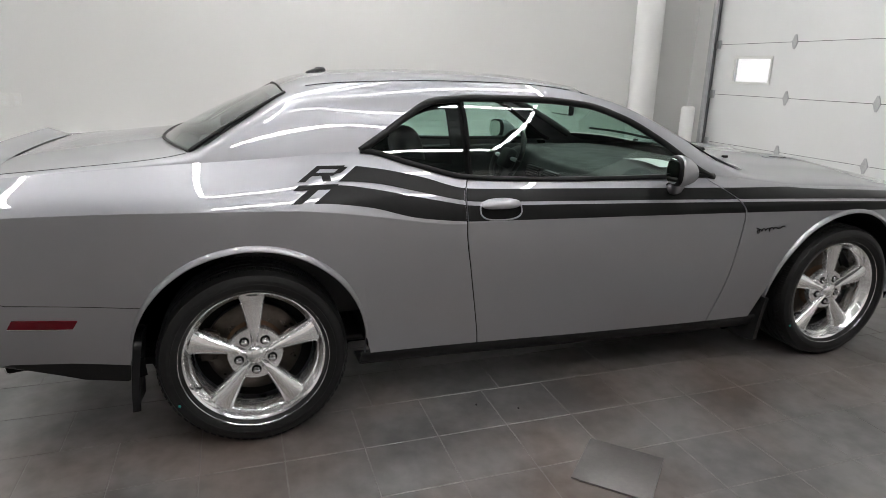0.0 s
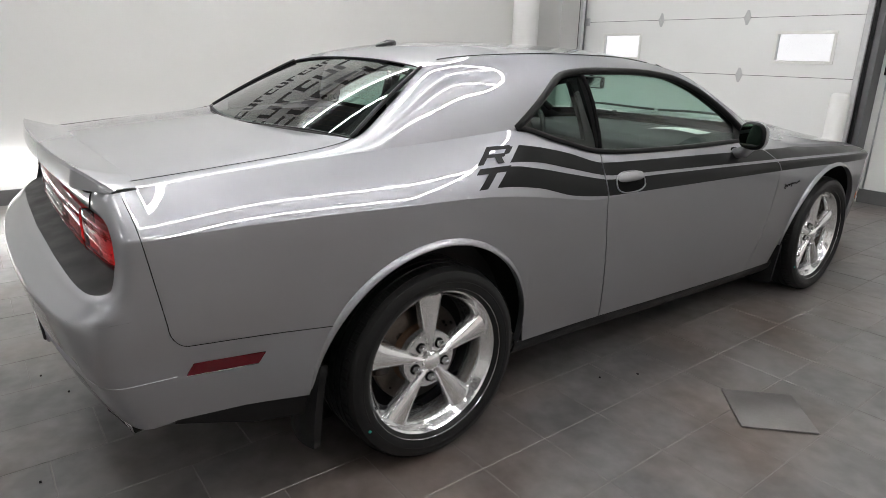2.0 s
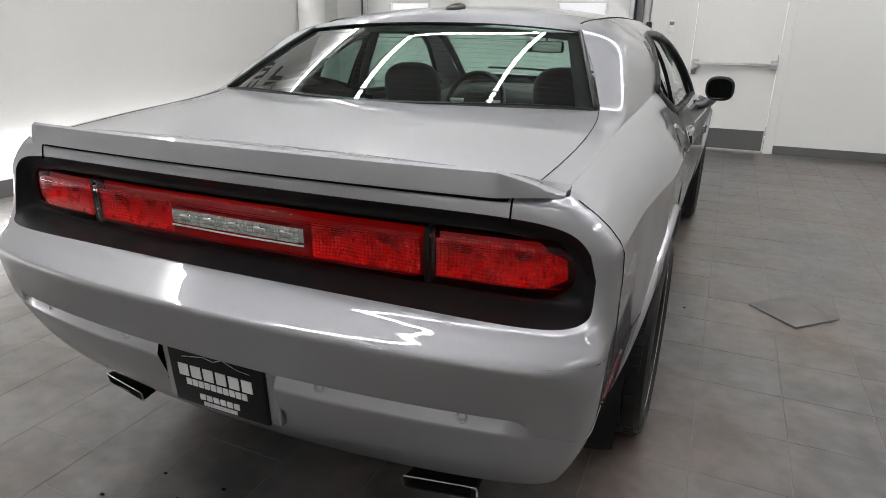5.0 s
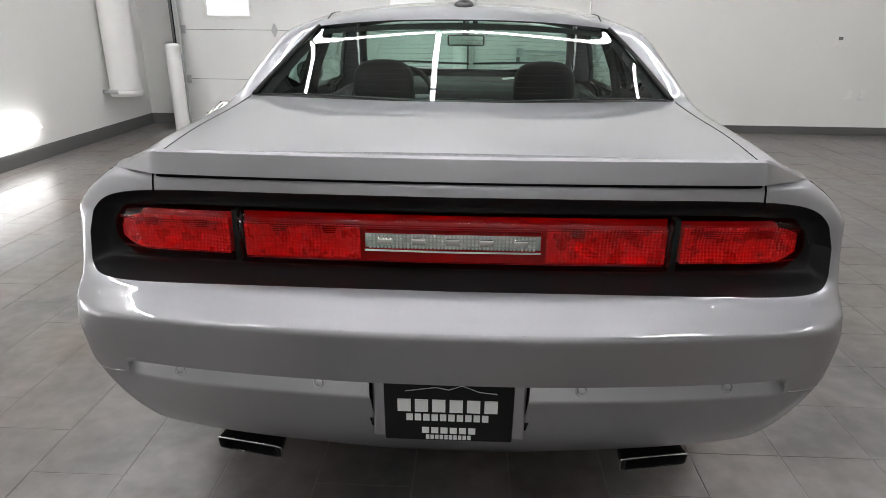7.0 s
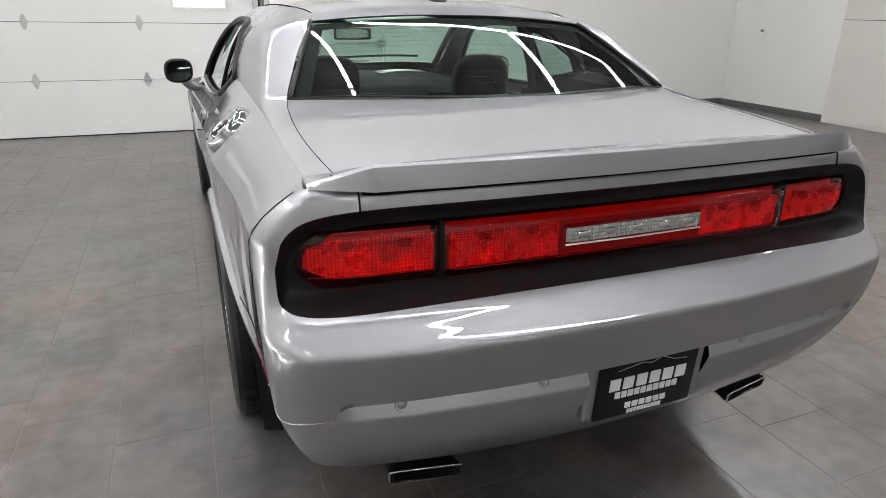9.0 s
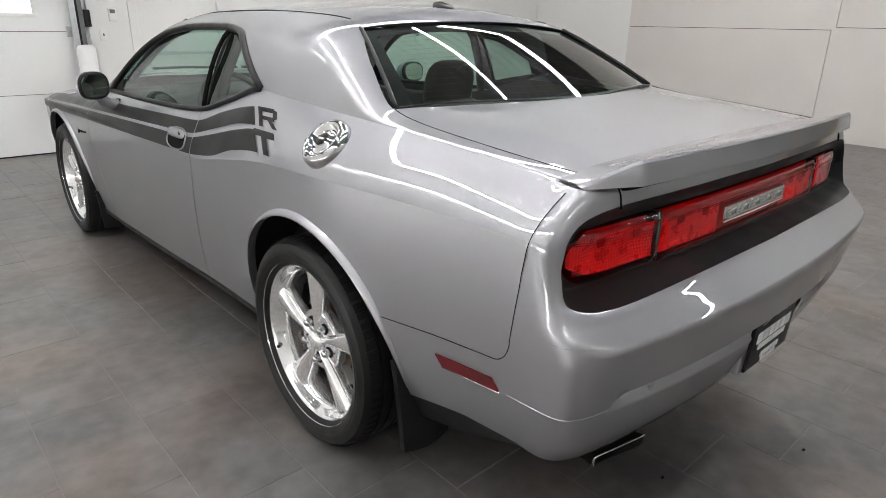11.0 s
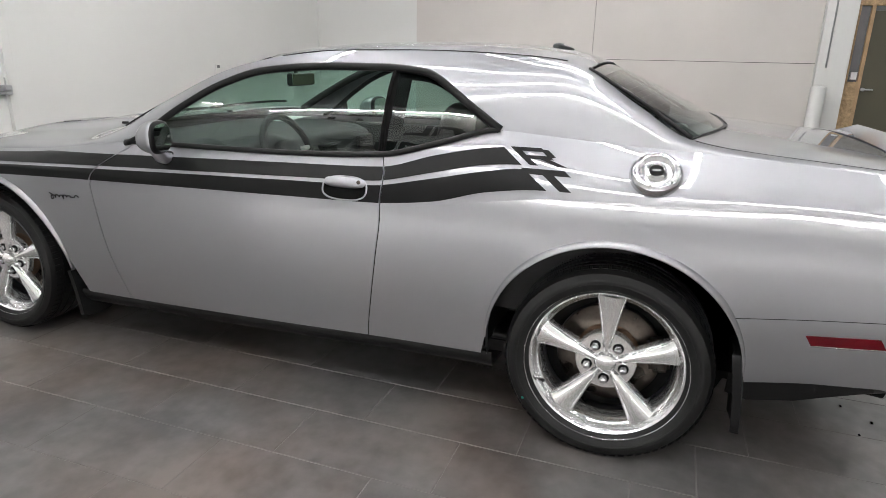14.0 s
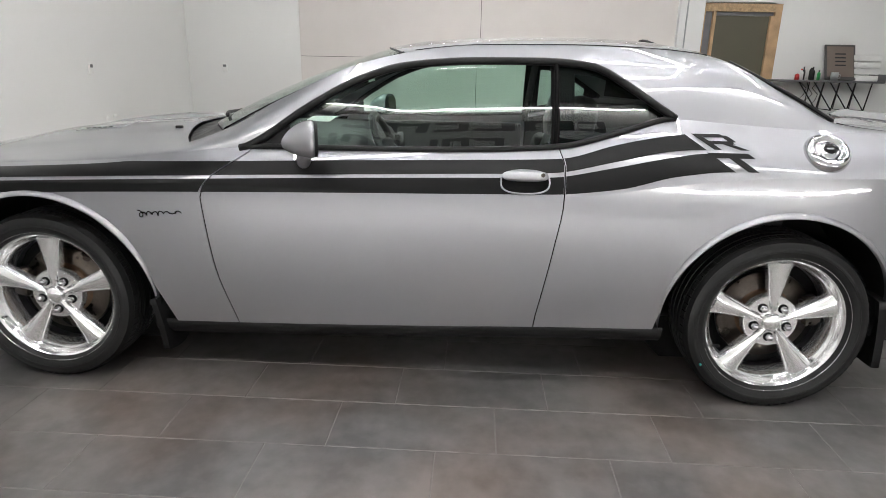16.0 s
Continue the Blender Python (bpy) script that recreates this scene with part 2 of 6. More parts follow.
M_DEEPRED = material("deep_red_lens", (0.32, 0.004, 0.008), rough=0.16, vary=0.12, scale=30, coat=0.3, spec=0.3, rough_vary=0.04)
M_MARKER = material("marker_lens", (0.11, 0.004, 0.009), rough=0.2, vary=0.1, coat=0.2, spec=0.25)
M_AMBER = material("amber_lens", (0.5, 0.12, 0.02), rough=0.15, vary=0.1, coat=1.0)
M_REV = material("reversing_lens", (0.40, 0.40, 0.39), rough=0.18, metal=0.30, vary=0.15, scale=50, coat=1.0)
M_REVDARK = material("clear_rib", (0.62, 0.62, 0.60), rough=0.2, metal=0.4, vary=0.3, scale=60)
M_NUT = material("dark_chrome_nut", (0.55, 0.55, 0.56), rough=0.15, metal=1.0, vary=0.05)
M_MIRROR = material("mirror_glass", (0.52, 0.57, 0.52), rough=0.02, metal=1.0, vary=0.02, rough_vary=0.01)
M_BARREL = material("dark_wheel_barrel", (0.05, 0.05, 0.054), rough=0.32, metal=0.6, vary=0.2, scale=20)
M_FILLER = material("filler_chrome", (0.62, 0.62, 0.63), rough=0.06, metal=1.0, vary=0.03, rough_vary=0.02)
M_PAPER = material("loose_tile_stone", (0.125, 0.116, 0.112), rough=0.36, spec=0.7, vary=0.22, scale=4, bump=0.05)
M_TEAL = material("teal_mark", (0.02, 0.30, 0.26), rough=0.6)
M_SCREEN = material("notice_board", (0.06, 0.058, 0.055), rough=0.4, vary=0.1)
M_NOTICE = material("brown_notice", (0.17, 0.135, 0.115), rough=0.6, vary=0.1)
M_YELLOW = material("yellow_cloth", (0.45, 0.36, 0.08), rough=0.8, vary=0.2)
M_BLUE = material("blue_plastic", (0.03, 0.12, 0.22), rough=0.5, vary=0.1)
M_WHITEP = material("white_plastic", (0.72, 0.72, 0.70), rough=0.4, vary=0.04)
M_REDP = material("red_plastic", (0.5, 0.03, 0.03), rough=0.4, vary=0.05)
M_GREENP = material("green_plastic", (0.03, 0.3, 0.08), rough=0.4, vary=0.05)

# ---- the room ----
floor = tagged(new("floor"), "dark grey stone-look floor tiles with pale joints", "floor", kind="structure")
bm = bmesh.new()
box(bm, (XL - 0.2, YB - 0.2, -0.12), (XR + 3.2, YF + 0.4, -0.0014))
part("grout_bed", bm, M_GROUT, floor, "pale grey grout between the tiles", smooth=False)


def wall(name, lo, hi, mat, label):
    bm = bmesh.new()
    box(bm, lo, hi)
    ob = part(name, bm, mat, None, smooth=False)
    return tagged(ob, label, "wall", kind="structure")


GX0, GX1, GZ = -3.66, -0.08, 3.3      # garage door opening
PX0, PX1, PZ = 0.55, 1.55, 2.13       # service door opening
wall("wall_west", (XL - 0.15, YB, 0), (XL, YF + 0.15, CEIL), M_WALL, "smooth white painted showroom wall")
front = tagged(new("wall_north"), "white painted end wall with garage and service doors", "wall", kind="structure")
for lo, hi in (((XL, YF, 0), (GX0, YF + 0.15, CEIL)), ((GX0, YF, GZ), (GX1, YF + 0.15, CEIL)), ((GX1, YF, 0), (PX0, YF + 0.15, CEIL)),
               ((PX0, YF, PZ), (PX1, YF + 0.15, CEIL)), ((PX1, YF, 0), (XR + 0.15, YF + 0.15, CEIL))):
    bm = bmesh.new()
    box(bm, lo, hi)
    part("wall_section", bm, M_WALL, front, smooth=False)
# unseen back wall, its distance set by the light it throws on the bumper
wall("wall_south", (XL - 0.15, YB - 0.15, 0), (XR + 0.15, YB, CEIL), M_WALL, "plain white back wall, unseen, added for the bumper's reflections")
east = tagged(new("wall_east"), "side wall, part white paint and part bare drywall, with a timber-framed doorway", "wall", kind="structure")
DY0, DY1, DZ = -3.42, -2.30, 2.14     # unfinished doorway in the side wall
for lo, hi, mat in (((XR, 4.14, 0), (XR + 0.15, YF, CEIL), M_WALL), ((XR, DY1, 0), (XR + 0.15, -1.9, CEIL), M_WALL),
                    ((XR, DY0, DZ + 0.14), (XR + 0.15, DY1, CEIL), M_WALL), ((XR, YB, 0), (XR + 0.15, DY0, CEIL), M_WALL)):
    bm = bmesh.new()
    box(bm, lo, hi)
    part("wall_section", bm, mat, east, "white painted section", smooth=False)
bm = bmesh.new()
box(bm, (XL - 0.15, YB - 0.15, CEIL), (XR + 0.15, YF + 0.15, CEIL + 0.15))
for k in range(int((XR - XL) / 0.30)):
    box(bm, (XL + 0.2 + 0.30 * k, YB, CEIL - 0.05), (XL + 0.30 + 0.30 * k, YF, CEIL - 0.001))
tagged(part("ceiling", bm, M_CEIL, None, smooth=False), "dark ribbed steel roof deck above the lamp strips", "ceiling", kind="structure")

# bare drywall boards with open joints
for lo, hi in (((XR - 0.012, 1.19, 1.372), (XR + 0.13, 4.14, 2.60)), ((XR - 0.012, 1.24, 0.06), (XR + 0.13, 4.14, 1.366)), ((XR - 0.012, -1.895, 1.402), (XR + 0.13, 1.183, 2.62)),
               ((XR - 0.012, -1.895, 0.06), (XR + 0.13, 1.233, 1.396)), ((XR - 0.012, 1.19, 2.606), (XR + 0.13, 4.14, CEIL)), ((XR - 0.012, -1.895, 2.626), (XR + 0.13, 1.183, CEIL))):
    bm = bmesh.new()
    box(bm, lo, hi)
    part("drywall_board", bm, M_DRYWALL, east, "bare greyish pink drywall board", smooth=False, bevel=0.003)
bm = bmesh.new()
box(bm, (XR - 0.004, -1.9, 0), (XR + 0.14, 4.14, 0.06))
part("bottom_plate", bm, M_DRYWALL, east, smooth=False)
bm = bmesh.new()
box(bm, (XR + 0.02, -1.9, 0.05), (XR + 0.14, 4.14, CEIL))
part("joint_backing", bm, M_GAP, east, "dark joint between the boards", smooth=False)

# skirting
base = tagged(new("baseboard"), "dark grey rubber skirting along the white walls", "baseboard", kind="structure")
for lo, hi in (((XL, YB, 0), (XL + 0.012, YF, 0.14)), ((XL, YF - 0.012, 0), (GX0 - 0.1, YF, 0.14)), ((GX1 + 0.12, YF - 0.012, 0), (PX0 - 0.06, YF, 0.14)),
               ((PX1 + 0.06, YF - 0.012, 0), (XR, YF, 0.10)), ((XR - 0.012, 4.15, 0), (XR, YF, 0.10))):
    bm = bmesh.new()
    box(bm, lo, hi)
    part("skirting_strip", bm, M_BASE, base, smooth=False, bevel=0.003)

# ---- garage door ----
gdoor = thing("garage_door", "closed white sectional garage door with two small windows", "garage door", (0, 0, 0))
GF = 5.86              # inner face of the door tracks
GY = GF + 0.055
for k, (z0, z1) in enumerate(((0.012, 0.603), (0.609, 1.209), (1.215, 1.817), (1.823, 2.43), (2.436, 3.30))):
    sec = None
    bm = bmesh.new()
    if k == 2:
        cuts = [GX0, -3.30, -2.74, -0.98, -0.42, GX1]
        for a, b in zip(cuts, cuts[1:]):
            hole = a in (-3.30, -0.98)
            if hole:
                box(bm, (a, GY, z0), (b, GY + 0.045, 1.375))
                box(bm, (a, GY, 1.645), (b, GY + 0.045, z1))
            else:
                box(bm, (a, GY, z0), (b, GY + 0.045, z1))
    else:
        box(bm, (GX0, GY, z0), (GX1, GY + 0.045, z1))
    sec = part("door_section", bm, M_DOORPANEL, gdoor, smooth=False)
    for q in (0.33, 0.66):
        if k == 2:
            continue
        z = lerp(z0, z1, q)
        bm = bmesh.new()
        box(bm, (GX0 + 0.02, GY - 0.0025, z - 0.004), (GX1 - 0.02, GY + 0.002, z + 0.004))
        part("pressed_rib", bm, M_DOORPANEL, sec, smooth=False)
    if k == 2:
        for a in (-3.30, -0.98):
            for lo, hi in (((a - 0.03, 1.345), (a + 0.59, 1.378)), ((a - 0.03, 1.642), (a + 0.59, 1.675)), ((a - 0.03, 1.378), (a + 0.003, 1.642)), ((a + 0.557, 1.378), (a + 0.59, 1.642))):
                bm = bmesh.new()
                box(bm, (lo[0], GY - 0.012, lo[1]), (hi[0], GY + 0.01, hi[1]))
                part("window_frame", bm, M_WHITEP, sec, "pale grey window frame", smooth=False, bevel=0.004)
            bm = bmesh.new()
            box(bm, (a, GY + 0.018, 1.375), (a + 0.56, GY + 0.022, 1.645))
            part("pane", bm, M_CLEAR, sec, "clear window pane", smooth=False).visible_shadow = False
for z in (0.606, 1.212, 1.820, 2.433):
    bm = bmesh.new()
    box(bm, (GX0, GY + 0.012, z - 0.02), (GX1, GY + 0.05, z + 0.02))
    for v_ in bm.verts:
        v_.co.y += 0.034 if v_.co.y > GY + 0.03 else 0.036
    part("seam_seal", bm, M_BASE, gdoor, smooth=False)
    bm = bmesh.new()
    box(bm, (GX0, GY + 0.010, z - 0.0029), (GX1, GY + 0.03, z + 0.0029))
    part("seam_tongue", bm, M_BASE, gdoor, "shaded joint between door sections", smooth=False)
    for x in (-2.445, -1.35):
        plate_ = bmesh.new()
        for s in (1, -1):
            shape = ((-0.038, 0.006), (0.038, 0.006), (0.010, 0.078), (-0.010, 0.078))
            fr = [plate_.verts.new((x + px, GY - 0.010, z + s * pz)) for px, pz in shape]
            bk = [plate_.verts.new((x + px, GY - 0.001, z + s * pz)) for px, pz in shape]
            plate_.faces.new(fr)
            plate_.faces.new(bk[::-1])
            for i in range(4):
                plate_.faces.new((fr[i], bk[i], bk[(i + 1) % 4], fr[(i + 1) % 4]))
        bmesh.ops.recalc_face_normals(plate_, faces=plate_.faces)
        box(plate_, (x - 0.040, GY - 0.018, z - 0.008), (x + 0.040, GY - 0.002, z + 0.008))
        part("door_hinge", plate_, M_ZINC, gdoor, "galvanised diamond hinge", smooth=False)
    for x, s in ((GX0 + 0.05, 1), (GX1 - 0.05, -1)):
        bm = bmesh.new()
        box(bm, (x - 0.035, GY - 0.03, z - 0.05), (x + 0.035, GY - 0.004, z + 0.05))
        part("roller_bracket", bm, M_METAL, gdoor, smooth=False, bevel=0.005)
bm = bmesh.new()
box(bm, (GX0, GY - 0.01, 0.0), (GX1, GY + 0.05, 0.012))
part("bottom_seal", bm, M_BLACK, gdoor, smooth=False)
for x, s in ((GX0, 1), (GX1, -1)):
    tr = thing("door_track", "dark grey steel roller track beside the garage door", "track", group="garage door tracks")
    bm = bmesh.new()
    box(bm, (min(x - s * 0.004, x - s * 0.085), GF + 0.002, 0), (max(x - s * 0.004, x - s * 0.085), YF - 0.002, 3.35))
    part("mounting_angle", bm, M_DARKMETAL, tr, smooth=False)
    bm = bmesh.new()
    box(bm, (min(x - s * 0.005, x + s * 0.05), GF - 0.075, 0.02), (max(x - s * 0.005, x + s * 0.05), GF - 0.030, 3.35))
    part("channel", bm, M_METAL, tr, smooth=False, bevel=0.006)
    bm = bmesh.new()
    box(bm, (min(x - s * 0.03, x - s * 0.006), GF - 0.05, 0.02), (max(x - s * 0.03, x - s * 0.006), GF + 0.001, 3.35))
    part("rubber_seal", bm, M_BLACK, tr, smooth=False)
header = thing("door_header", "dark steel angle above the garage door", "trim", kind="structure")
bm = bmesh.new()
box(bm, (GX0, GY + 0.05, 3.302), (GX1, YF - 0.002, 3.36))
part("angle", bm, M_DARKMETAL, header, smooth=False)
# bright daylight outside the small windows
bm = bmesh.new()
box(bm, (-9.0, YF + 1.2, 0.0), (2.5, YF + 1.25, 3.2))
tagged(part("backdrop", bm, M_DAY, None, smooth=False), "overcast daylight outside the garage windows", "backdrop", kind="structure")

# ---- service door ----
sdoor = tagged(new("door_1"), "closed white steel door with a push bar and dark kick plate", "door", kind="structure")
bm = bmesh.new()
box(bm, (PX0 + 0.045, YF + 0.03, 0.012), (PX1 - 0.045, YF + 0.075, PZ - 0.045))
leaf = part("door_leaf", bm, M_WALL, sdoor, "white door leaf", smooth=False, bevel=0.003)
for lo, hi in (((PX0 - 0.05, 0), (PX0 + 0.042, PZ)), ((PX1 - 0.042, 0), (PX1 + 0.05, PZ)), ((PX0 - 0.05, PZ - 0.042), (PX1 + 0.05, PZ + 0.05))):
    bm = bmesh.new()
    box(bm, (lo[0], YF - 0.014, lo[1]), (hi[0], YF + 0.03, hi[1]))
    part("door_frame", bm, M_WALL, sdoor, smooth=False, bevel=0.004)
bm = bmesh.new()
box(bm, (PX0 + 0.06, YF + 0.024, 0.02), (PX1 - 0.06, YF + 0.031, 0.25))
part("kick_plate", bm, M_BASE, sdoor, "dark grey kick plate", smooth=False)
part("push_bar", tube([(PX0 + 0.10, YF - 0.06, 0.985), (PX1 - 0.06, YF - 0.06, 0.985)], 0.019, 10), M_METAL, sdoor, "steel push bar")
for x in (PX0 + 0.10, PX1 - 0.08):
    part("bar_housing", rounded((x - 0.035, YF - 0.075, 0.94), (x + 0.035, YF + 0.03, 1.03), 0.008, 2), M_METAL, sdoor)
part("lever_hub", rounded((PX0 + 0.065, YF - 0.02, 0.86), (PX0 + 0.11, YF + 0.03, 0.92), 0.006, 2), M_DARKMETAL, sdoor)
for z in (0.25, 1.05, 1.85):
    part("hinge_knuckle", tube([(PX1 - 0.045, YF + 0.018, z - 0.05), (PX1 - 0.045, YF + 0.018, z + 0.05)], 0.008, 8), M_METAL, sdoor)

# ---- fittings on the walls ----
box_ = thing("door_control", "dark push-button box with red and green keys", "switch", (0.08, YF, 1.345))
part("body", rounded((-0.030, -0.05, -0.085), (0.030, 0.0, 0.085), 0.008, 2), M_BLACK, box_)
for dz, m in ((0.045, M_GREENP), (0.0, M_DARKMETAL), (-0.045, M_REDP)):
    bm = lathe([(0.0, -0.012), (0.014, -0.012), (0.017, 0.0)], 20, "z")
    bmesh.ops.transform(bm, matrix=Matrix.Translation((0, -0.05, dz)) @ Matrix.Rotation(radians(-90), 4, "X") @ Matrix.Rotation(math.pi, 4, "X"), verts=bm.verts)
    part("key", bm, m, box_)
cond = thing("conduit", "thin grey metal conduit running up the wall", "pipe", (0.08, YF - 0.02, 1.43))
part("pipe", tube([(0, 0, 0.0), (0.012, 0, 0.5), (0.012, 0, CEIL - 1.43)], 0.008, 8), M_METAL, cond)
part("lower_pipe", tube([(0, 0, -0.165), (0.0, 0, -0.60), (0.0, 0, -1.29)], 0.008, 8), M_METAL, cond)
sw = thing("light_switch", "white light switch plate", "switch", (0.22, YF, 1.18))
part("plate", rounded((-0.038, -0.008, -0.06), (0.038, 0.0, 0.06), 0.003, 2), M_WHITEP, sw)
part("toggle", rounded((-0.006, -0.022, -0.010), (0.006, -0.006, 0.014), 0.003, 2), M_DARKMETAL, sw)


def thermostat(x, y, z, turn):
    ob = thing("thermostat", "small white thermostat with a dark display", "thermostat", (x, y, z), group="wall thermostats")
    ob.rotation_euler = (0, 0, radians(turn))
    part("case", rounded((-0.040, -0.028, -0.078), (0.040, 0.0, 0.055), 0.008, 2), M_WHITEP, ob)
    bm = bmesh.new()
    box(bm, (-0.026, -0.0305, 0.004), (0.026, -0.027, 0.042))
    part("display", bm, M_DARKMETAL, ob, "dark display", smooth=False)


thermostat(0.335, YF, 1.395, 0)
thermostat(4.60, YF, 1.165, 0)
thermostat(XR, 5.43, 1.165, -90)


def outlet(x, y, z, turn):
    ob = thing("wall_outlet", "white wall outlet with two sockets", "outlet", (x, y, z), group="wall outlets")
    ob.rotation_euler = (0, 0, radians(turn))
    part("plate", rounded((-0.04, -0.007, -0.06), (0.04, 0.0, 0.06), 0.003, 2), M_WHITEP, ob)
    for dz in (0.024, -0.024):
        bm = bmesh.new()
        box(bm, (-0.017, -0.0095, dz - 0.015), (0.017, -0.006, dz + 0.015))
        part("socket", bm, M_DOORPANEL, ob, smooth=False, bevel=0.003)


outlet(4.86, YF, 0.50, 0)
outlet(5.02, YF, 0.50, 0)
outlet(XL, -2.21, 1.06, 90)
outlet(XL, -2.10, 1.06, 90)

# ---- bollards and duct ----
def bollard(x, y, r, h):
    ob = thing("bollard", "white round-topped protective post standing on the tiles", "bollard", (x, y, 0), group="white bollards")
    part("post", lathe([(r, 0.0), (r, h - 0.05), (r * 0.93, h - 0.022), (r * 0.7, h - 0.006), (0.0, h)], 32, "z"), M_WHITEPIPE, ob)


bollard(-3.62, 5.56, 0.085, 1.06)
bollard(-0.10, 5.52, 0.085, 1.10)
bollard(7.12, -1.95, 0.095, 1.12)
duct = thing("wall_duct", "thick white pipe on the corner wall, ending above the floor", "pipe", (-4.06, 5.15, 0))
part("pipe", lathe([(0.150, 0.47), (0.168, 0.47), (0.172, 0.50), (0.172, CEIL)], 40, "z"), M_WHITEPIPE, duct)
part("collar", lathe([(0.174, 0.49), (0.184, 0.495), (0.184, 0.545), (0.174, 0.55)], 40, "z"), M_WHITEPIPE, duct)
part("bracket", tube([(-0.19, -0.16, 0.53), (0.0, -0.19, 0.53)], 0.018, 8), M_METAL, duct)
part("end_cover", lathe([(0.0, 0.475), (0.150, 0.475)], 40, "z"), M_WHITEPIPE, duct)

# low lamp tube along the side wall
wl = thing("wall_lamp", "long white lamp tube fixed low along the wall", "lamp")
part("tube", tube([(XL + 0.05, -3.0, 0.335), (XL + 0.05, 3.70, 0.335)], 0.020, 10), M_LOWTUBE, wl, "glowing white tube")
part("holder", rounded((XL, -3.0, 0.320), (XL + 0.032, 3.70, 0.350), 0.004, 2), M_WHITEP, wl)

# ---- sign on the side wall: plain black blocks in three rows ----
sign = thing("wall_sign", "three rows of black blocks high on the white wall", "sign")
def sign_row(y0, y1, z0, z1, n, gap):
    w = (y1 - y0) / n
    for k in range(n):
        bm = bmesh.new()
        t = 0.24 * (z1 - z0)
        ya, yb = y0 + k * w + gap / 2, y0 + (k + 1) * w - gap / 2
        st = min(0.30 * w, t * 1.2)
        box(bm, (XL + 0.001, ya, z0), (XL + 0.012, ya + st, z1))
        if k % 3 != 1:
            box(bm, (XL + 0.001, ya + st + 0.001, z0), (XL + 0.012, yb, z0 + t))
        if k % 3 != 2:
            box(bm, (XL + 0.001, ya + st + 0.001, z1 - t), (XL + 0.012, yb, z1))
        if k % 3 == 1:
            box(bm, (XL + 0.001, yb - st, z0), (XL + 0.012, yb, z1 - t - 0.001))
        part("block", bm, M_INK, sign, smooth=False)


sign_row(-0.35, 2.75, 3.68, 4.14, 6, 0.07)
sign_row(-0.35, 3.45, 3.04, 3.36, 10, 0.06)
sign_row(0.00, 3.40, 2.56, 2.74, 17, 0.04)

# ---- unfinished doorway ----
dway = tagged(new("door_2"), "closed olive door in a raw timber frame with chipboard infill", "door", kind="structure")
bm = bmesh.new()
box(bm, (XR + 0.05, -3.34, 0.012), (XR + 0.095, -2.50, 2.10))
part("door_leaf", bm, M_OLIVE, dway, "dull olive green door leaf", smooth=False, bevel=0.003)
# the open stud bay is a dark sheet, its shade put into the colour
for lo, hi, m, l in (((-2.50, 0.0), (-2.455, 2.16), M_WOOD, "pale timber stud"), ((-3.50, 0.0), (-3.40, DZ + 0.14), M_WOOD, "rough timber jamb"), ((-3.40, 2.16), (-2.30, 2.30), M_OSB, "chipboard header"),
                     ((-2.455, 0.0), (-2.305, 1.17), M_OSB, "chipboard infill"), ((-3.40, 2.105), (-2.455, 2.16), M_DARKMETAL, "dark frame head"), ((-3.40, 0.0), (-3.342, 2.105), M_WOOD, "timber strip"),
                     ((-2.455, 1.17), (-2.305, 2.16), M_DARKMETAL, "dark sheet for the shade in an open stud bay"), ((-2.33, 1.17), (-2.303, 2.16), M_WOOD, "timber stud")):
    bm = bmesh.new()
    d = 0.06 if m is M_DARKMETAL else 0.0
    d = -0.004 if l == "timber stud" or l == "rough timber jamb" else d
    box(bm, (XR + d, lo[0], lo[1]), (XR + 0.14, hi[0], hi[1]))
    part("frame_piece", bm, m, dway, l, smooth=False)
part("door_handle", tube([(XR + 0.0, -2.54, 1.07), (XR + 0.0, -2.66, 1.07)], 0.010, 8), M_METAL, dway, "steel lever handle")
part("handle_rose", tube([(XR + 0.052, -2.54, 1.07), (XR - 0.004, -2.54, 1.07)], 0.024, 14), M_METAL, dway)
part("switch_box", rounded((XR - 0.02, -2.43, 1.20), (XR + 0.05, -2.36, 1.30), 0.004, 2), M_WHITEP, dway, "small white switch box")
pil = thing("corner_post", "white painted post with a thin conduit", "post", (XR - 0.03, -2.10, 0), kind="structure")
bm = bmesh.new()
box(bm, (-0.05, -0.19, 0), (0.03, 0.19, CEIL - 0.001))
part("post", bm, M_WALL, pil, smooth=False, bevel=0.004)
part("conduit", tube([(-0.065, 0.08, 1.35), (-0.065, 0.08, CEIL - 0.01)], 0.011, 8), M_METAL, pil)

# ---- shelf with clutter ----
shelf = thing("wall_shelf", "dark metal shelf on a zigzag frame of thin bars", "shelf", (XR, -4.20, 1.14))
part("board", rounded((-0.42, -0.82, -0.014), (0.0, 0.76, 0.014), 0.004, 2), M_DARKMETAL, shelf)
part("end_stop", rounded((-0.42, -0.83, 0.0), (0.0, -0.80, 0.12), 0.004, 2), M_DARKMETAL, shelf)
for y in (0.44, 0.21, -0.03, -0.28):
    part("brace", tube([(-0.38, y, -0.012), (-0.38, y - 0.32, -0.43)], 0.010, 8), M_BLACK, shelf)
    part("wall_leg", tube([(-0.38, y - 0.32, -0.43), (-0.02, y - 0.30, -0.43), (-0.02, y - 0.34, -0.012)], 0.008, 8), M_BLACK, shelf)
    part("front_leg", tube([(-0.38, y - 0.32, -0.43), (-0.38, y - 0.38, -0.012)], 0.010, 8), M_BLACK, shelf)
ST = 1.155
board = thing("notice_board", "dark framed notice board leaning on the shelf", "board", (XR - 0.26, -4.43, ST + 0.008))
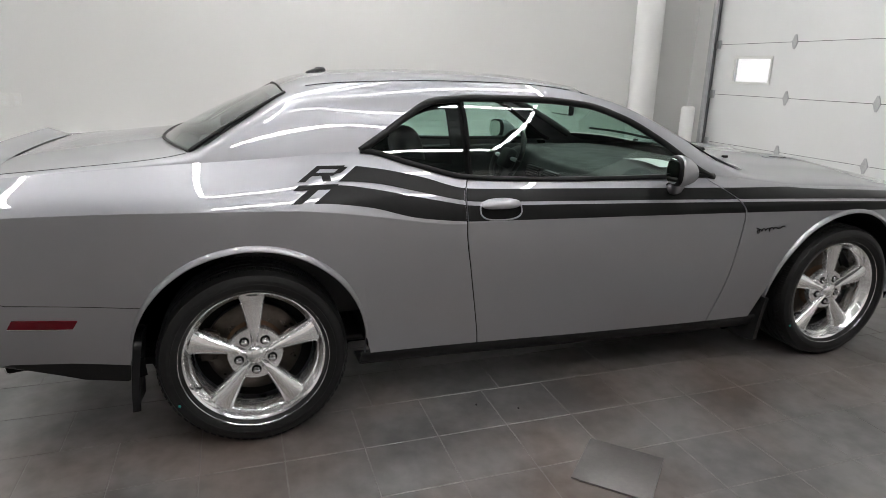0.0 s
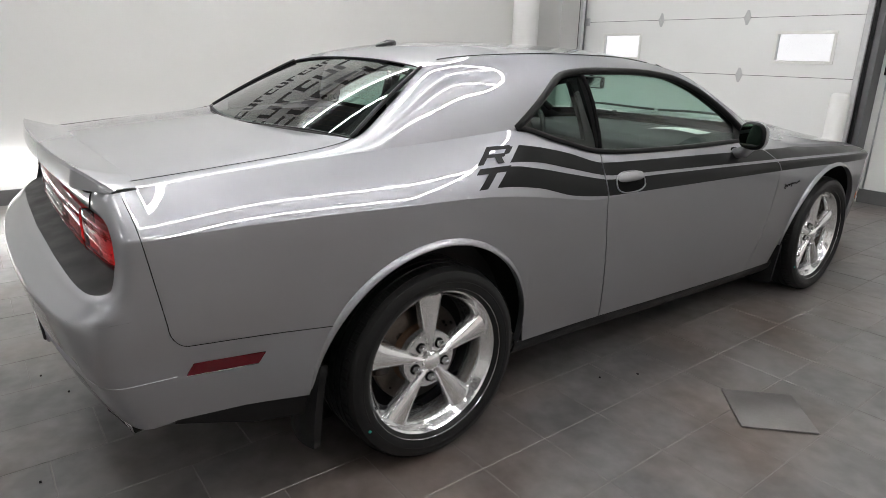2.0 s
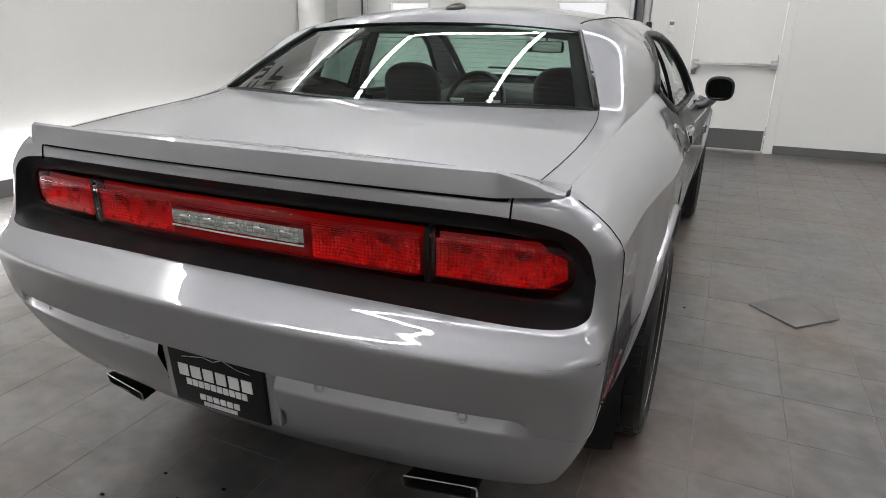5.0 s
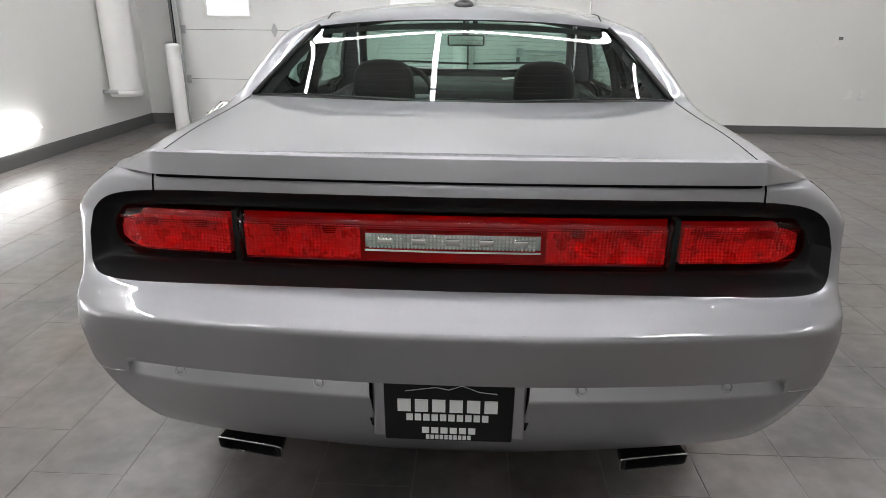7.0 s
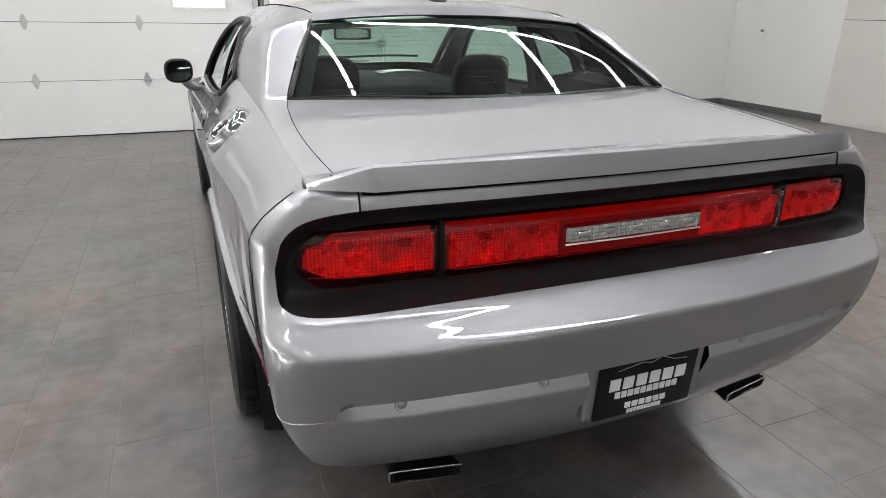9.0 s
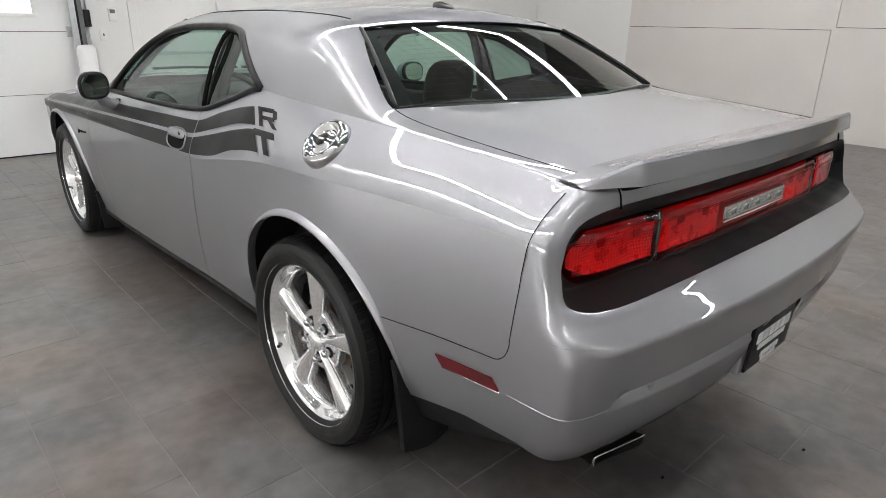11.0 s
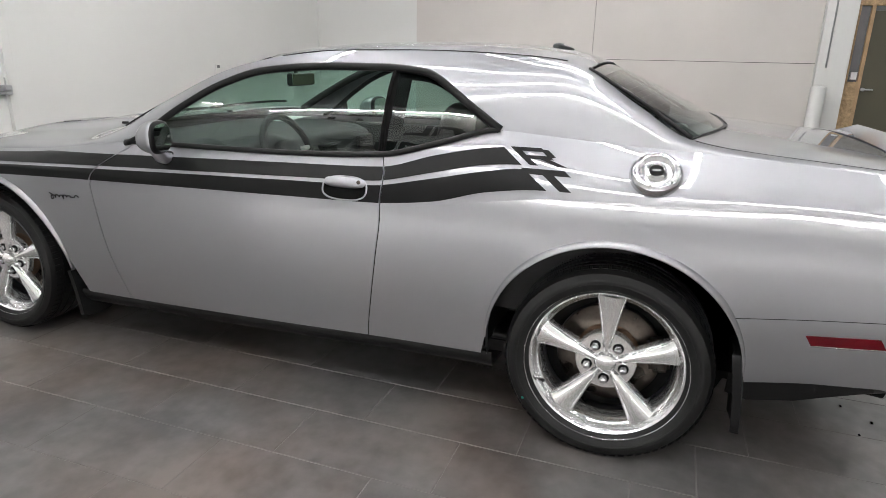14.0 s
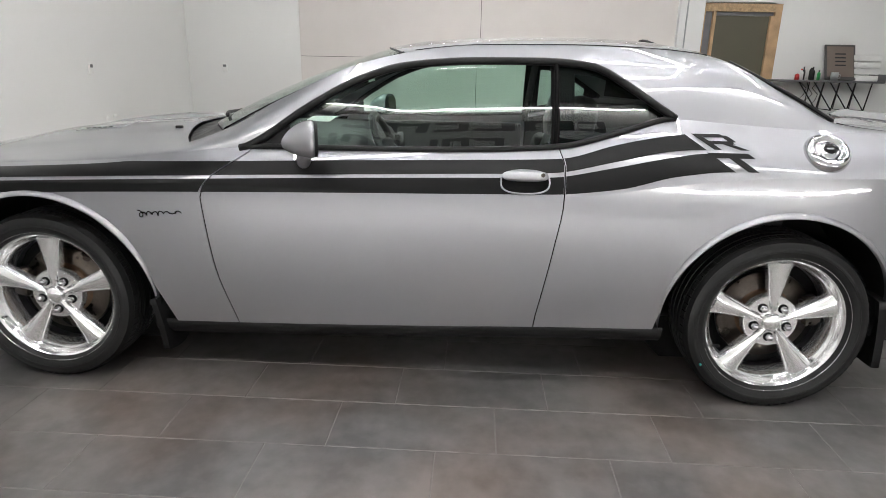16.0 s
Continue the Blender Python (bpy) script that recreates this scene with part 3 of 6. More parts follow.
bm = rounded((-0.012, -0.23, 0.0), (0.012, 0.23, 0.56), 0.004, 2)
bmesh.ops.rotate(bm, verts=bm.verts, matrix=Matrix.Rotation(radians(20), 3, "Y"))
part("panel", bm, M_SCREEN, board)
bm = bmesh.new()
box(bm, (-0.016, -0.20, 0.05), (-0.0125, 0.20, 0.53))
bmesh.ops.rotate(bm, verts=bm.verts, matrix=Matrix.Rotation(radians(20), 3, "Y"))
part("notice", bm, M_NOTICE, board, "brown printed sheet", smooth=False)
for k, (z0, z1) in enumerate(((0.40, 0.42), (0.34, 0.36), (0.28, 0.30), (0.22, 0.24))):
    bm = bmesh.new()
    box(bm, (-0.018, -0.08, z0), (-0.0165, 0.08, z1))
    bmesh.ops.rotate(bm, verts=bm.verts, matrix=Matrix.Rotation(radians(20), 3, "Y"))
    part("print_bar", bm, M_INK, board, smooth=False)
whitebox = thing("document_rack", "white plastic document rack standing on the shelf", "rack", (XR - 0.14, -4.84, ST))
for k in range(4):
    part("tray", rounded((-0.12, -0.16, 0.10 * k), (0.12, 0.20, 0.10 * k + 0.085), 0.006, 2), M_WHITEP, whitebox)


def bottle(x, y, r, h, mat, capm, label):
    ob = thing("bottle", label, "bottle", (x, y, ST), group="bottles on the shelf")
    part("body", lathe([(0.0, 0.0), (r, 0.0), (r, h * 0.62), (r * 0.85, h * 0.72), (r * 0.35, h * 0.80), (r * 0.35, h * 0.86)], 20, "z"), mat, ob)
    part("cap", lathe([(r * 0.42, h * 0.85), (r * 0.42, h), (0.0, h)], 16, "z"), capm, ob)


for y, r, h, m, c, l in ((-3.84, 0.030, 0.17, M_WHITEP, M_REDP, "white bottle with a red cap"), (-3.90, 0.026, 0.20, M_INK, M_INK, "slim black bottle on the shelf"), (-3.97, 0.030, 0.22, M_INK, M_WHITEP, "black bottle with a white cap"),
                         (-4.04, 0.034, 0.20, M_INK, M_INK, "wide black bottle on the shelf"), (-4.10, 0.024, 0.15, M_GREENP, M_INK, "small green bottle on the shelf"), (-3.78, 0.034, 0.11, M_REDP, M_WHITEP, "short red jar on the shelf")):
    bottle(XR - 0.22 + 0.05 * math.sin(y * 40), y, r, h, m, c, l)
mug = thing("steel_cup", "brushed steel cup with a handle", "cup", (XR - 0.33, -4.30, ST))
part("cup", lathe([(0.0, 0.003), (0.050, 0.003), (0.052, 0.0), (0.055, 0.125), (0.051, 0.125), (0.048, 0.010), (0.0, 0.010)], 28, "z"), M_METAL, mug)
part("handle", tube([(0, -0.053, 0.10), (0, -0.085, 0.085), (0, -0.085, 0.045), (0, -0.053, 0.03)], 0.006, 8), M_METAL, mug)
bucket = thing("bucket", "blue plastic bucket on a stool below the shelf", "bucket", (XR - 0.28, -3.78, 0.62))
part("pail", lathe([(0.0, 0.0), (0.10, 0.0), (0.125, 0.24), (0.118, 0.24), (0.095, 0.01), (0.0, 0.01)], 28, "z"), M_BLUE, bucket)
stool = thing("stool", "small grey stool holding a bucket and cloth", "stool", (XR - 0.30, -3.88, 0))
part("seat", rounded((-0.20, -0.28, 0.585), (0.20, 0.28, 0.618), 0.008, 2), M_DARKMETAL, stool)
for sx in (-0.16, 0.16):
    for sy in (-0.24, 0.24):
        part("leg", tube([(sx, sy, 0.588), (sx * 1.1, sy * 1.05, 0.0)], 0.013, 8), M_DARKMETAL, stool)
cloth = thing("cleaning_cloth", "crumpled yellow cleaning cloth beside the bucket", "cloth", (XR - 0.34, -4.02, 0.62))
bm = grid(lambda u, v: Vector((0.10 * math.cos(2 * math.pi * u) * math.sin(math.pi * v / 2) ** 0.7, 0.11 * math.sin(2 * math.pi * u) * math.sin(math.pi * v / 2) ** 0.7,
                               0.12 * math.cos(math.pi * v / 2) * (1 + 0.3 * math.sin(9 * u * math.pi * 2 / 3) * v) + 0.012 * math.sin(40 * u) * v + 0.012)), 36, 10)
part("cloth", bm, M_YELLOW, cloth)
cords = thing("loose_cable", "tangled black cables hanging below the shelf", "cable", (XR - 0.05, -4.2, 0.66))
for k in range(3):
    part("cable", tube([(0.02 * math.sin(k + t), 0.10 * k + 0.06 * math.sin(2 * t + k), 0.46 - 0.46 * t / 5 + 0.0) for t in range(6)], 0.006, 6), M_INK, cords)

# ---- loose things on the floor ----
card = thing("loose_tile", "loose grey tile lying askew on the floor", "tile", (1.508, 1.285, 0.0012))
bm = rounded((-0.145, -0.145, 0.0), (0.145, 0.145, 0.008), 0.002, 1)
card.rotation_euler = (0, 0, radians(45))
part("slab", bm, M_PAPER, card)
twig = thing("dry_leaf", "small curled dry leaf on the tiles", "leaf", (-0.62, -1.30, 0.0015))
bm = grid(lambda u, v: Vector((0.030 * (u - 0.5), 0.018 * math.sin(math.pi * u) * (v - 0.5) * 2, 0.003 + 0.010 * (2 * u - 1) ** 2 + 0.004 * (2 * v - 1) ** 2)), 8, 4)
part("leaf", bm, M_WOOD, twig, solid=0.001)
for k, (x, y) in enumerate(((-0.42, -0.95), (-0.30, -1.02), (-0.52, -1.10), (-0.20, -0.93), (0.92, 0.93), (1.00, 1.10), (0.30, -1.18))):
    cr = thing("grit_crumb", "tiny dark crumb of dirt on the tiles", "crumb", (x, y, 0.0012), group="crumbs on the floor")
    part("crumb", rounded((-0.006, -0.004, 0.0), (0.006, 0.004, 0.005), 0.0015, 1), M_GAP, cr)

# ---- the car: curves of its body ----
car = thing("car", "silver grey two-door coupe with black side stripes", "car")

z_crease = spline([-1.2, -0.76, -0.43, -0.07, 0.17, 0.33, 0.55, 0.83, 1.3, 1.87, 2.25, 3.0, 3.95], [0.945, 0.948, 0.948, 0.942, 0.934, 0.918, 0.884, 0.846, 0.846, 0.852, 0.856, 0.845, 0.78])
x_crease = spline([-0.8, -0.62, -0.43, -0.07, 0.17, 0.5, 0.85, 1.5, 2.2, 2.95, 3.4, 3.75, 3.95], [0.902, 0.904, 0.916, 0.938, 0.938, 0.928, 0.922, 0.935, 0.945, 0.945, 0.92, 0.83, 0.70])
z_belt = spline([-1.0, -0.62, -0.26, 0.02, 0.28, 0.44, 0.65, 0.88, 1.2, 1.5, 2.05, 2.2, 2.43, 2.67, 3.15, 3.6, 3.95], [1.040, 1.072, 1.094, 1.106, 1.122, 1.132, 1.077, 1.020, 1.002, 0.996, 0.991, 0.984, 0.953, 0.925, 0.895, 0.855, 0.80])
x_belt = spline([-1.0, -0.6, -0.26, 0.0, 0.44, 0.86, 1.5, 2.1, 2.4, 3.0, 3.6, 3.95], [0.775, 0.785, 0.782, 0.785, 0.795, 0.838, 0.852, 0.845, 0.835, 0.82, 0.76, 0.62])
z_sill = spline([-1.0, -0.43, 0.45, 2.41, 3.4, 3.95], [0.415, 0.352, 0.300, 0.258, 0.25, 0.30])
WHEELS = ((0.0, 0.352), (2.946, 0.352))
ARCH = 0.441


def low(y):
    z = z_sill(y)
    for yc, zc in WHEELS:
        d = abs(y - yc)
        if d < ARCH:
            z = max(z, zc + math.sqrt(ARCH * ARCH - d * d))
    return z


def side_x(y, z):
    """Half width of the body's flank at a place and height."""
    zc, xc = z_crease(y), x_crease(y)
    if z <= zc:
        t = (zc - z) / (zc - 0.27)
        k = min(max((0.75 - y) / 0.5, 0), 1)
        x = xc - 0.058 * t * t + lerp(0.001, 0.005, k) * math.sin(math.pi * min(t, 1))
        # behind the rear wheel the bumper tucks in towards its foot
        x -= 0.042 * min(max((-0.30 - y) / 0.35, 0), 1) * (max(0.60 - z, 0) / 0.24) ** 1.5
    else:
        t = (z - zc) / max(z_belt(y) - zc, 0.01)
        x = xc - (xc - x_belt(y)) * (0.42 * t + 0.58 * t * t)
    for yw, zw in WHEELS:
        r = math.hypot(y - yw, z - zw)
        x += 0.0008 * math.exp(-(((r - ARCH) / 0.050) ** 2)) if z < 0.9 else 0
    return x


def flank(y, z, off=0.0, side=1):
    """A point on the flank, off metres proud of it."""
    e = 0.004
    nx = Vector((1, -(side_x(y + e, z) - side_x(y - e, z)) / (2 * e), -(side_x(y, z + e) - side_x(y, z - e)) / (2 * e))).normalized()
    p = Vector((side_x(y, z), y, z)) + off * nx
    return Vector((p.x * side, p.y, p.z))


gap_front = spline([0.25, 0.29, 0.51, 0.69, 0.82, 0.873, 0.94, 0.985, 1.05], [2.165, 2.175, 2.23, 2.25, 2.26, 2.23, 2.14, 2.075, 2.05])
gap_rear = spline([0.25, 0.31, 0.43, 0.64, 0.83, 0.95, 1.03, 1.1], [0.945, 0.94, 0.92, 0.885, 0.86, 0.86, 0.885, 0.89])
YQ = -0.84     # where the flank turns into the tail


def flank_panel(y0, y1, side, us=None, nu=40):
    """A panel of the flank between two upright joints y0(z) and y1(z)."""
    def fn(u, v):
        z = 0.7
        for _ in range(14):
            y = lerp(y0(z), y1(z), u)
            lo_, zc, hi = low(y), z_crease(y), z_belt(y)
            z = lerp(lo_, zc, v / 0.6) if v < 0.6 else lerp(zc, hi, (v - 0.6) / 0.4)
        return Vector((side * side_x(y, z), y, z))
    vs = [0.6 * i / 12 for i in range(13)] + [0.6 + 0.4 * i / 8 for i in range(1, 9)]
    return grid(fn, nu, 20, out=(side, 0, 0), us=us, vs=vs)


def round_stations(y0, y1, n):
    """Steps from y0 to y1, crowded near the ends of the wheel arches."""
    ys = {y0, y1}
    for i in range(n + 1):
        ys.add(lerp(y0, y1, i / n))
    for yc, _ in WHEELS:
        for k in range(33):
            y = yc + ARCH * 0.9999 * math.cos(math.pi * k / 32)
            if y0 < y < y1:
                ys.add(y)
    return [(y - y0) / (y1 - y0) for y in sorted(ys)]


edge_x = spline([-1.0, -0.6, -0.3, -0.187, 0.0, 0.24, 0.5, 0.8, 1.2, 1.45, 1.65, 2.0, 2.22, 2.45, 3.0, 3.5, 3.95],
                [0.715, 0.735, 0.722, 0.706, 0.640, 0.548, 0.580, 0.598, 0.606, 0.622, 0.662, 0.720, 0.748, 0.755, 0.735, 0.67, 0.55])
edge_z = spline([-1.0, -0.6, -0.3, -0.187, 0.0, 0.24, 0.35, 0.55, 0.8, 1.2, 1.45, 1.65, 2.0, 2.22, 2.45, 3.0, 3.5, 3.95],
                [1.05, 1.083, 1.108, 1.128, 1.232, 1.362, 1.378, 1.390, 1.396, 1.390, 1.365, 1.320, 1.165, 1.045, 0.975, 0.93, 0.88, 0.80])
mid_z = spline([-1.0, -0.85, -0.6, -0.37, -0.31, -0.05, 0.15, 0.28, 0.38, 0.55, 0.78, 1.2, 1.45, 1.62, 1.83, 2.1, 2.35, 2.47, 2.6, 3.0, 3.3, 3.6, 3.8, 3.95],
               [1.062, 1.082, 1.102, 1.122, 1.146, 1.272, 1.362, 1.408, 1.426, 1.440, 1.447, 1.438, 1.418, 1.388, 1.325, 1.205, 1.085, 1.03, 1.02, 0.99, 0.955, 0.90, 0.85, 0.78])
win_top = spline([0.44, 0.48, 0.54, 0.60, 0.66, 0.71, 0.76, 0.83, 0.95, 1.19, 1.49, 1.67, 1.86, 2.06, 2.13], [1.134, 1.160, 1.198, 1.237, 1.275, 1.304, 1.323, 1.332, 1.338, 1.336, 1.312, 1.255, 1.150, 1.015, 0.982])


def upper(y, s):
    """The cabin's side, from the belt (s = 0) up to the edge of roof, glass or lid (s = 1)."""
    xb, zb, xe, ze = x_belt(y), z_belt(y), edge_x(y), edge_z(y)
    k = min(max((ze - zb) / 0.25, 0), 1)
    a = min(0.42 * max(ze - zb, 0), xb - xe)
    # the broad rear pillar is flat and turns sharply into roof and glass
    b = min(max((0.50 - y) / 0.35, 0), 1)
    b = b * b * (3 - 2 * b)
    bow = lerp(0.42, 0.16, b)
    return Vector((xb - a * ((1 - bow) * s + bow * s * s) - (xb - xe - a) * s ** lerp(lerp(1.3, 6, k), lerp(1.3, 13, min(max((ze - zb) / 0.13, 0), 1)), b), y, lerp(zb, ze, s)))


def top(y, w):
    """The car's upper surface, w from -1 (left edge) over 0 (middle) to 1."""
    h, e = mid_z(y), edge_z(y)
    return Vector((w * edge_x(y), y, h - (h - e) * abs(w) ** 2.3))


def mirror_x(p, side):
    return Vector((p.x * side, p.y, p.z))


back_glass_low = lambda w: -0.187 - 0.150 * (1 - w * w)
back_glass_top = lambda w: 0.186 - 0.010 * (1 - w * w)
screen_top = lambda w: 1.50 + 0.13 * (1 - w * w)
screen_low = lambda w: 2.22 + 0.23 * (1 - w * w)


def rear_glass(u, w, off=0.0):
    """Rear window, u from its foot to its head."""
    p = top(back_glass_low(w), w).lerp(top(back_glass_top(w), w), u)
    h, e = lerp(mid_z(back_glass_low(w)), mid_z(back_glass_top(w)), u), lerp(edge_z(back_glass_low(w)), edge_z(back_glass_top(w)), u)
    p.z = h - (h - e) * abs(w) ** 1.9
    return p + Vector((0, -0.45, 0.89)) * (off + 0.050 * u * (1 - u) * (1 - 0.5 * w * w))


def front_glass(u, w, off=0.0):
    """Windscreen, u from its head to its foot."""
    p = top(screen_top(w), w).lerp(top(screen_low(w), w), u)
    return p + Vector((0, 0.40, 0.92)) * (off + 0.090 * u * (1 - u))



def lid_end(p):
    """Keeps a point of lid or pillar inside the tail's curve."""
    s = max(1 - (abs(p.x) / 0.792) ** 6.0, 0) ** 0.1667
    return Vector((p.x, max(p.y, -0.838 - 0.136 * s + 0.050 * p.x * p.x * s ** 3), p.z))


# ---- flanks, doors, cabin sides ----
for side in (1, -1):
    door = None
    us = round_stations(YQ - 0.006, 0.90, 36)
    part("rear_quarter_panel", flank_panel(lambda z: YQ - 0.006, lambda z: gap_rear(z) - 0.0025, side, us=us), M_PAINT, car, solid=0.004, auto=9)
    us = round_stations(2.17, 3.95, 34)
    part("front_fender", flank_panel(lambda z: gap_front(z) + 0.0025, lambda z: 3.95, side, us=us), M_PAINT, car, solid=0.004, auto=9)
    door = part("door", flank_panel(lambda z: gap_rear(z) + 0.0025, lambda z: gap_front(z) - 0.0025, side, nu=36), M_PAINT, car, "silver car door with two black stripes", solid=0.004, auto=9)
    # dark jambs behind the joints
    for name, g in (("door_jamb", gap_rear), ("hinge_jamb", gap_front)):
        part(name, grid(lambda u, v, g=g: flank(g(lerp(0.27, 1.0, v)) + lerp(-0.03, 0.03, u), lerp(0.27, min(1.0, z_belt(g(1.0)) - 0.01), v), -0.010, side), 2, 24, out=(side, 0, 0)), M_GAP, car)
    # cabin side: pillars and roof rail above the side windows
    def s_win(y):
        return 0.0 if y <= 0.44 else min(max((win_top(y) - z_belt(y)) / (edge_z(y) - z_belt(y)), 0), 1)
    ys_ = sorted([lerp(-0.985, 2.13, k / 90) for k in range(91)] + [lerp(0.44, 0.76, k / 20) for k in range(20)] + [lerp(1.9, 2.12, k / 8) for k in range(8)])
    part("cabin_side", grid(lambda u, v: lid_end(mirror_x(upper(u, lerp(s_win(u), 1, v)), side)), 0, 0, out=(side, 0, 0.5), us=ys_, vs=[1 - (1 - k / 26) ** 2.2 for k in range(27)]), M_PAINT, car, "silver roof pillar and rail beside the windows", solid=0.004)
    part("cowl_side", grid(lambda u, v: mirror_x(upper(lerp(2.13, 3.95, u), v), side), 40, 5, out=(side, 0, 0.5)), M_PAINT, car, solid=0.004)
    # side glass: door window and quarter window, set in a little
    ydiv = 0.90
    def glass_bow(z):
        """The one curve to which all side glass is bent."""
        t = (z - 0.992) / 0.344
        return 0.848 - 0.105 * t - 0.058 * t * t
    def glass_pt(y, s, side=side, inset=0.012):
        p, q = upper(y, s), upper(y, s_win(y))
        r = min(s / max(s_win(y), 1e-4), 1)
        c = x_belt(y) - glass_bow(z_belt(y))
        x = glass_bow(p.z) + c + min(q.x - glass_bow(q.z) - c, 0) * r
        return Vector(((x - inset) * side, p.y, p.z))
    part("door_window", grid(lambda u, v: glass_pt(lerp(ydiv + 0.012, 2.10, u), v * s_win(lerp(ydiv + 0.012, 2.10, u))), 40, 8, out=(side, 0, 0.3)), M_GLASS, door, "greenish side window").visible_shadow = False
    part("quarter_window", grid(lambda u, v: glass_pt(lerp(0.46, ydiv - 0.02, u), v * s_win(lerp(0.46, ydiv - 0.02, u))), 24, 8, out=(side, 0, 0.3)), M_DGLASS, car, "darker rear quarter window").visible_shadow = False
    # printed black border of the quarter window
    for ya, yb, lo_v, hi_v in ((0.462, ydiv - 0.02, 0.0, 0.13), (0.462, ydiv - 0.02, 0.86, 1.0), (0.462, 0.545, 0.13, 0.86), (ydiv - 0.075, ydiv - 0.02, 0.13, 0.86)):
        part("window_border", grid(lambda u, v: glass_pt(lerp(ya, yb, u), lerp(lo_v, hi_v, v) * s_win(lerp(ya, yb, u)), inset=0.0145), 16, 3, out=(side, 0, 0.3)), M_GAP, car)
    part("window_pillar", grid(lambda u, v: mirror_x(upper(lerp(ydiv - 0.065, ydiv + 0.016, u), v * s_win(ydiv)), side) - Vector((side * 0.030, 0, 0)), 3, 8, out=(side, 0, 0)), M_LINER, car, solid=0.01)
    part("window_seal", tube([mirror_x(upper(ydiv - 0.004, v / 8 * s_win(ydiv)), side) - Vector((side * 0.008, 0, 0)) for v in range(9)], 0.009, 6), M_GAP, car)
    # black corner panel where the mirror is fixed
    part("mirror_sail", grid(lambda u, v: glass_pt(lerp(1.93, 2.10, u), v * s_win(lerp(1.93, 2.10, u)), inset=0.006), 10, 6, out=(side, 0, 0.3)), M_BLACK, door, "black corner panel behind the mirror")
    # black window surround
    ring = []
    for k in range(61):
        y = lerp(0.445, 2.125, k / 60)
        ring.append(mirror_x(upper(y, s_win(y)), side) + Vector((side * 0.002, 0, -0.004)))
    part("window_trim", tube(ring, 0.0155, 8), M_BLACK, car, "black rubber window surround")
    ring = [mirror_x(upper(lerp(0.445, 2.125, k / 40), 0.0), side) + Vector((side * 0.003, 0, 0.004)) for k in range(41)]
    part("belt_moulding", tube(ring, 0.0115, 6), M_BLACK, car, "black rubber strip below the side windows")
    # joint between roof and side
    part("roof_joint", tube([mirror_x(top(lerp(0.27, 1.46, k / 30), 0.965), side) + Vector((0, 0, 0.0006)) for k in range(31)], 0.0024, 6), M_GAP, car)
    # sill
    def sill(u, v):
        y = lerp(0.42, 2.53, u)
        zt = z_sill(y) + 0.006
        prof = ((side_x(y, zt) - 0.006, zt), (side_x(y, zt) + 0.000, zt - 0.012), (side_x(y, zt) - 0.012, zt - 0.045), (side_x(y, zt) - 0.035, zt - 0.070), (0.70, zt - 0.085))
        k = min(int(v * 4), 3)
        a, b = prof[k], prof[k + 1]
        t = v * 4 - k
        return Vector((side * lerp(a[0], b[0], t), y, lerp(a[1], b[1], t)))
    part("sill", grid(sill, 24, 8, out=(side, 0, -0.3)), M_BLACK, car, "black rocker sill below the door", solid=0.01)
    # wheel housings: lip and dark liner
    for yc, zc in WHEELS:
        def fade(a):
            return min(max(min(a - radians(2), radians(178) - a) / radians(38), 0), 1)
        def flange(u, v, yc=yc, zc=zc):
            a = lerp(radians(3), radians(177), u)
            f = fade(a)
            dr, off = ((0.0, 0.014), (0.002, 0.0160), (0.004, 0.0158), (0.014, 0.0110), (0.018, 0.0045), (0.022, -0.002))[int(round(v * 5))]
            y, z = yc + (ARCH + dr * (0.35 + 0.65 * f)) * math.cos(a), zc + (ARCH + dr * (0.35 + 0.65 * f)) * math.sin(a)
            return flank(y, z, off * f if off > 0 else off, side)
        part("arch_flange", grid(flange, 72, 5, out=(side, 0, 0.2)), M_PAINT, car, "turned-out edge of the wheel arch", auto=80)
        def lip(u, v, yc=yc, zc=zc):
            a = lerp(radians(-9), radians(189), u)
            y, z = yc + ARCH * math.cos(a), zc + ARCH * math.sin(a)
            z = max(z, z_sill(y))
            p = flank(y, z, 0.015 * fade(a))
            return Vector((side * (p.x - 0.030 * v), p.y, p.z + 0.006 * v))
        part("arch_lip", grid(lip, 48, 2, out=(0, 0, -1)), M_PAINT, car)
        def liner(u, v, yc=yc, zc=zc):
            a = lerp(radians(-4), radians(184), u)
            return Vector((side * lerp(flank(yc + ARCH * math.cos(a), max(zc + ARCH * math.sin(a), 0.25), 0.0).x - 0.012, 0.50, v), yc + (ARCH + 0.012) * math.cos(a), zc + (ARCH + 0.012) * math.sin(a)))
        part("wheel_liner", grid(liner, 40, 3, out=(0, 0, -1)), M_LINER, car, "black wheel housing")
        bm = lathe([(0.0, 0.50 * side), (ARCH + 0.02, 0.50 * side)], 40)
        bmesh.ops.translate(bm, verts=bm.verts, vec=(0, yc, zc))
        part("housing_wall", bm, M_LINER, car)
    # mud flaps behind the wheels
    for y, ztop, zlow, nm in ((-0.425, 0.46, 0.17, "mud_flap"), (2.505, 0.36, 0.13, "mud_flap")):
        def flap(u, v, y=y, ztop=ztop, zlow=zlow):
            z = lerp(ztop, zlow, v)
            return Vector((side * lerp(side_x(y, max(ztop, 0.3)) + 0.008 - 0.01 * v, 0.71, u), y - 0.055 * v * (1 - 0.4 * v) - 0.012 * math.sin(3 * u), z - 0.01 * math.sin(math.pi * u) * v))
        part(nm, grid(flap, 8, 8, out=(0, -1, 0)), M_BLACK, car, "black moulded mud flap", solid=0.028)

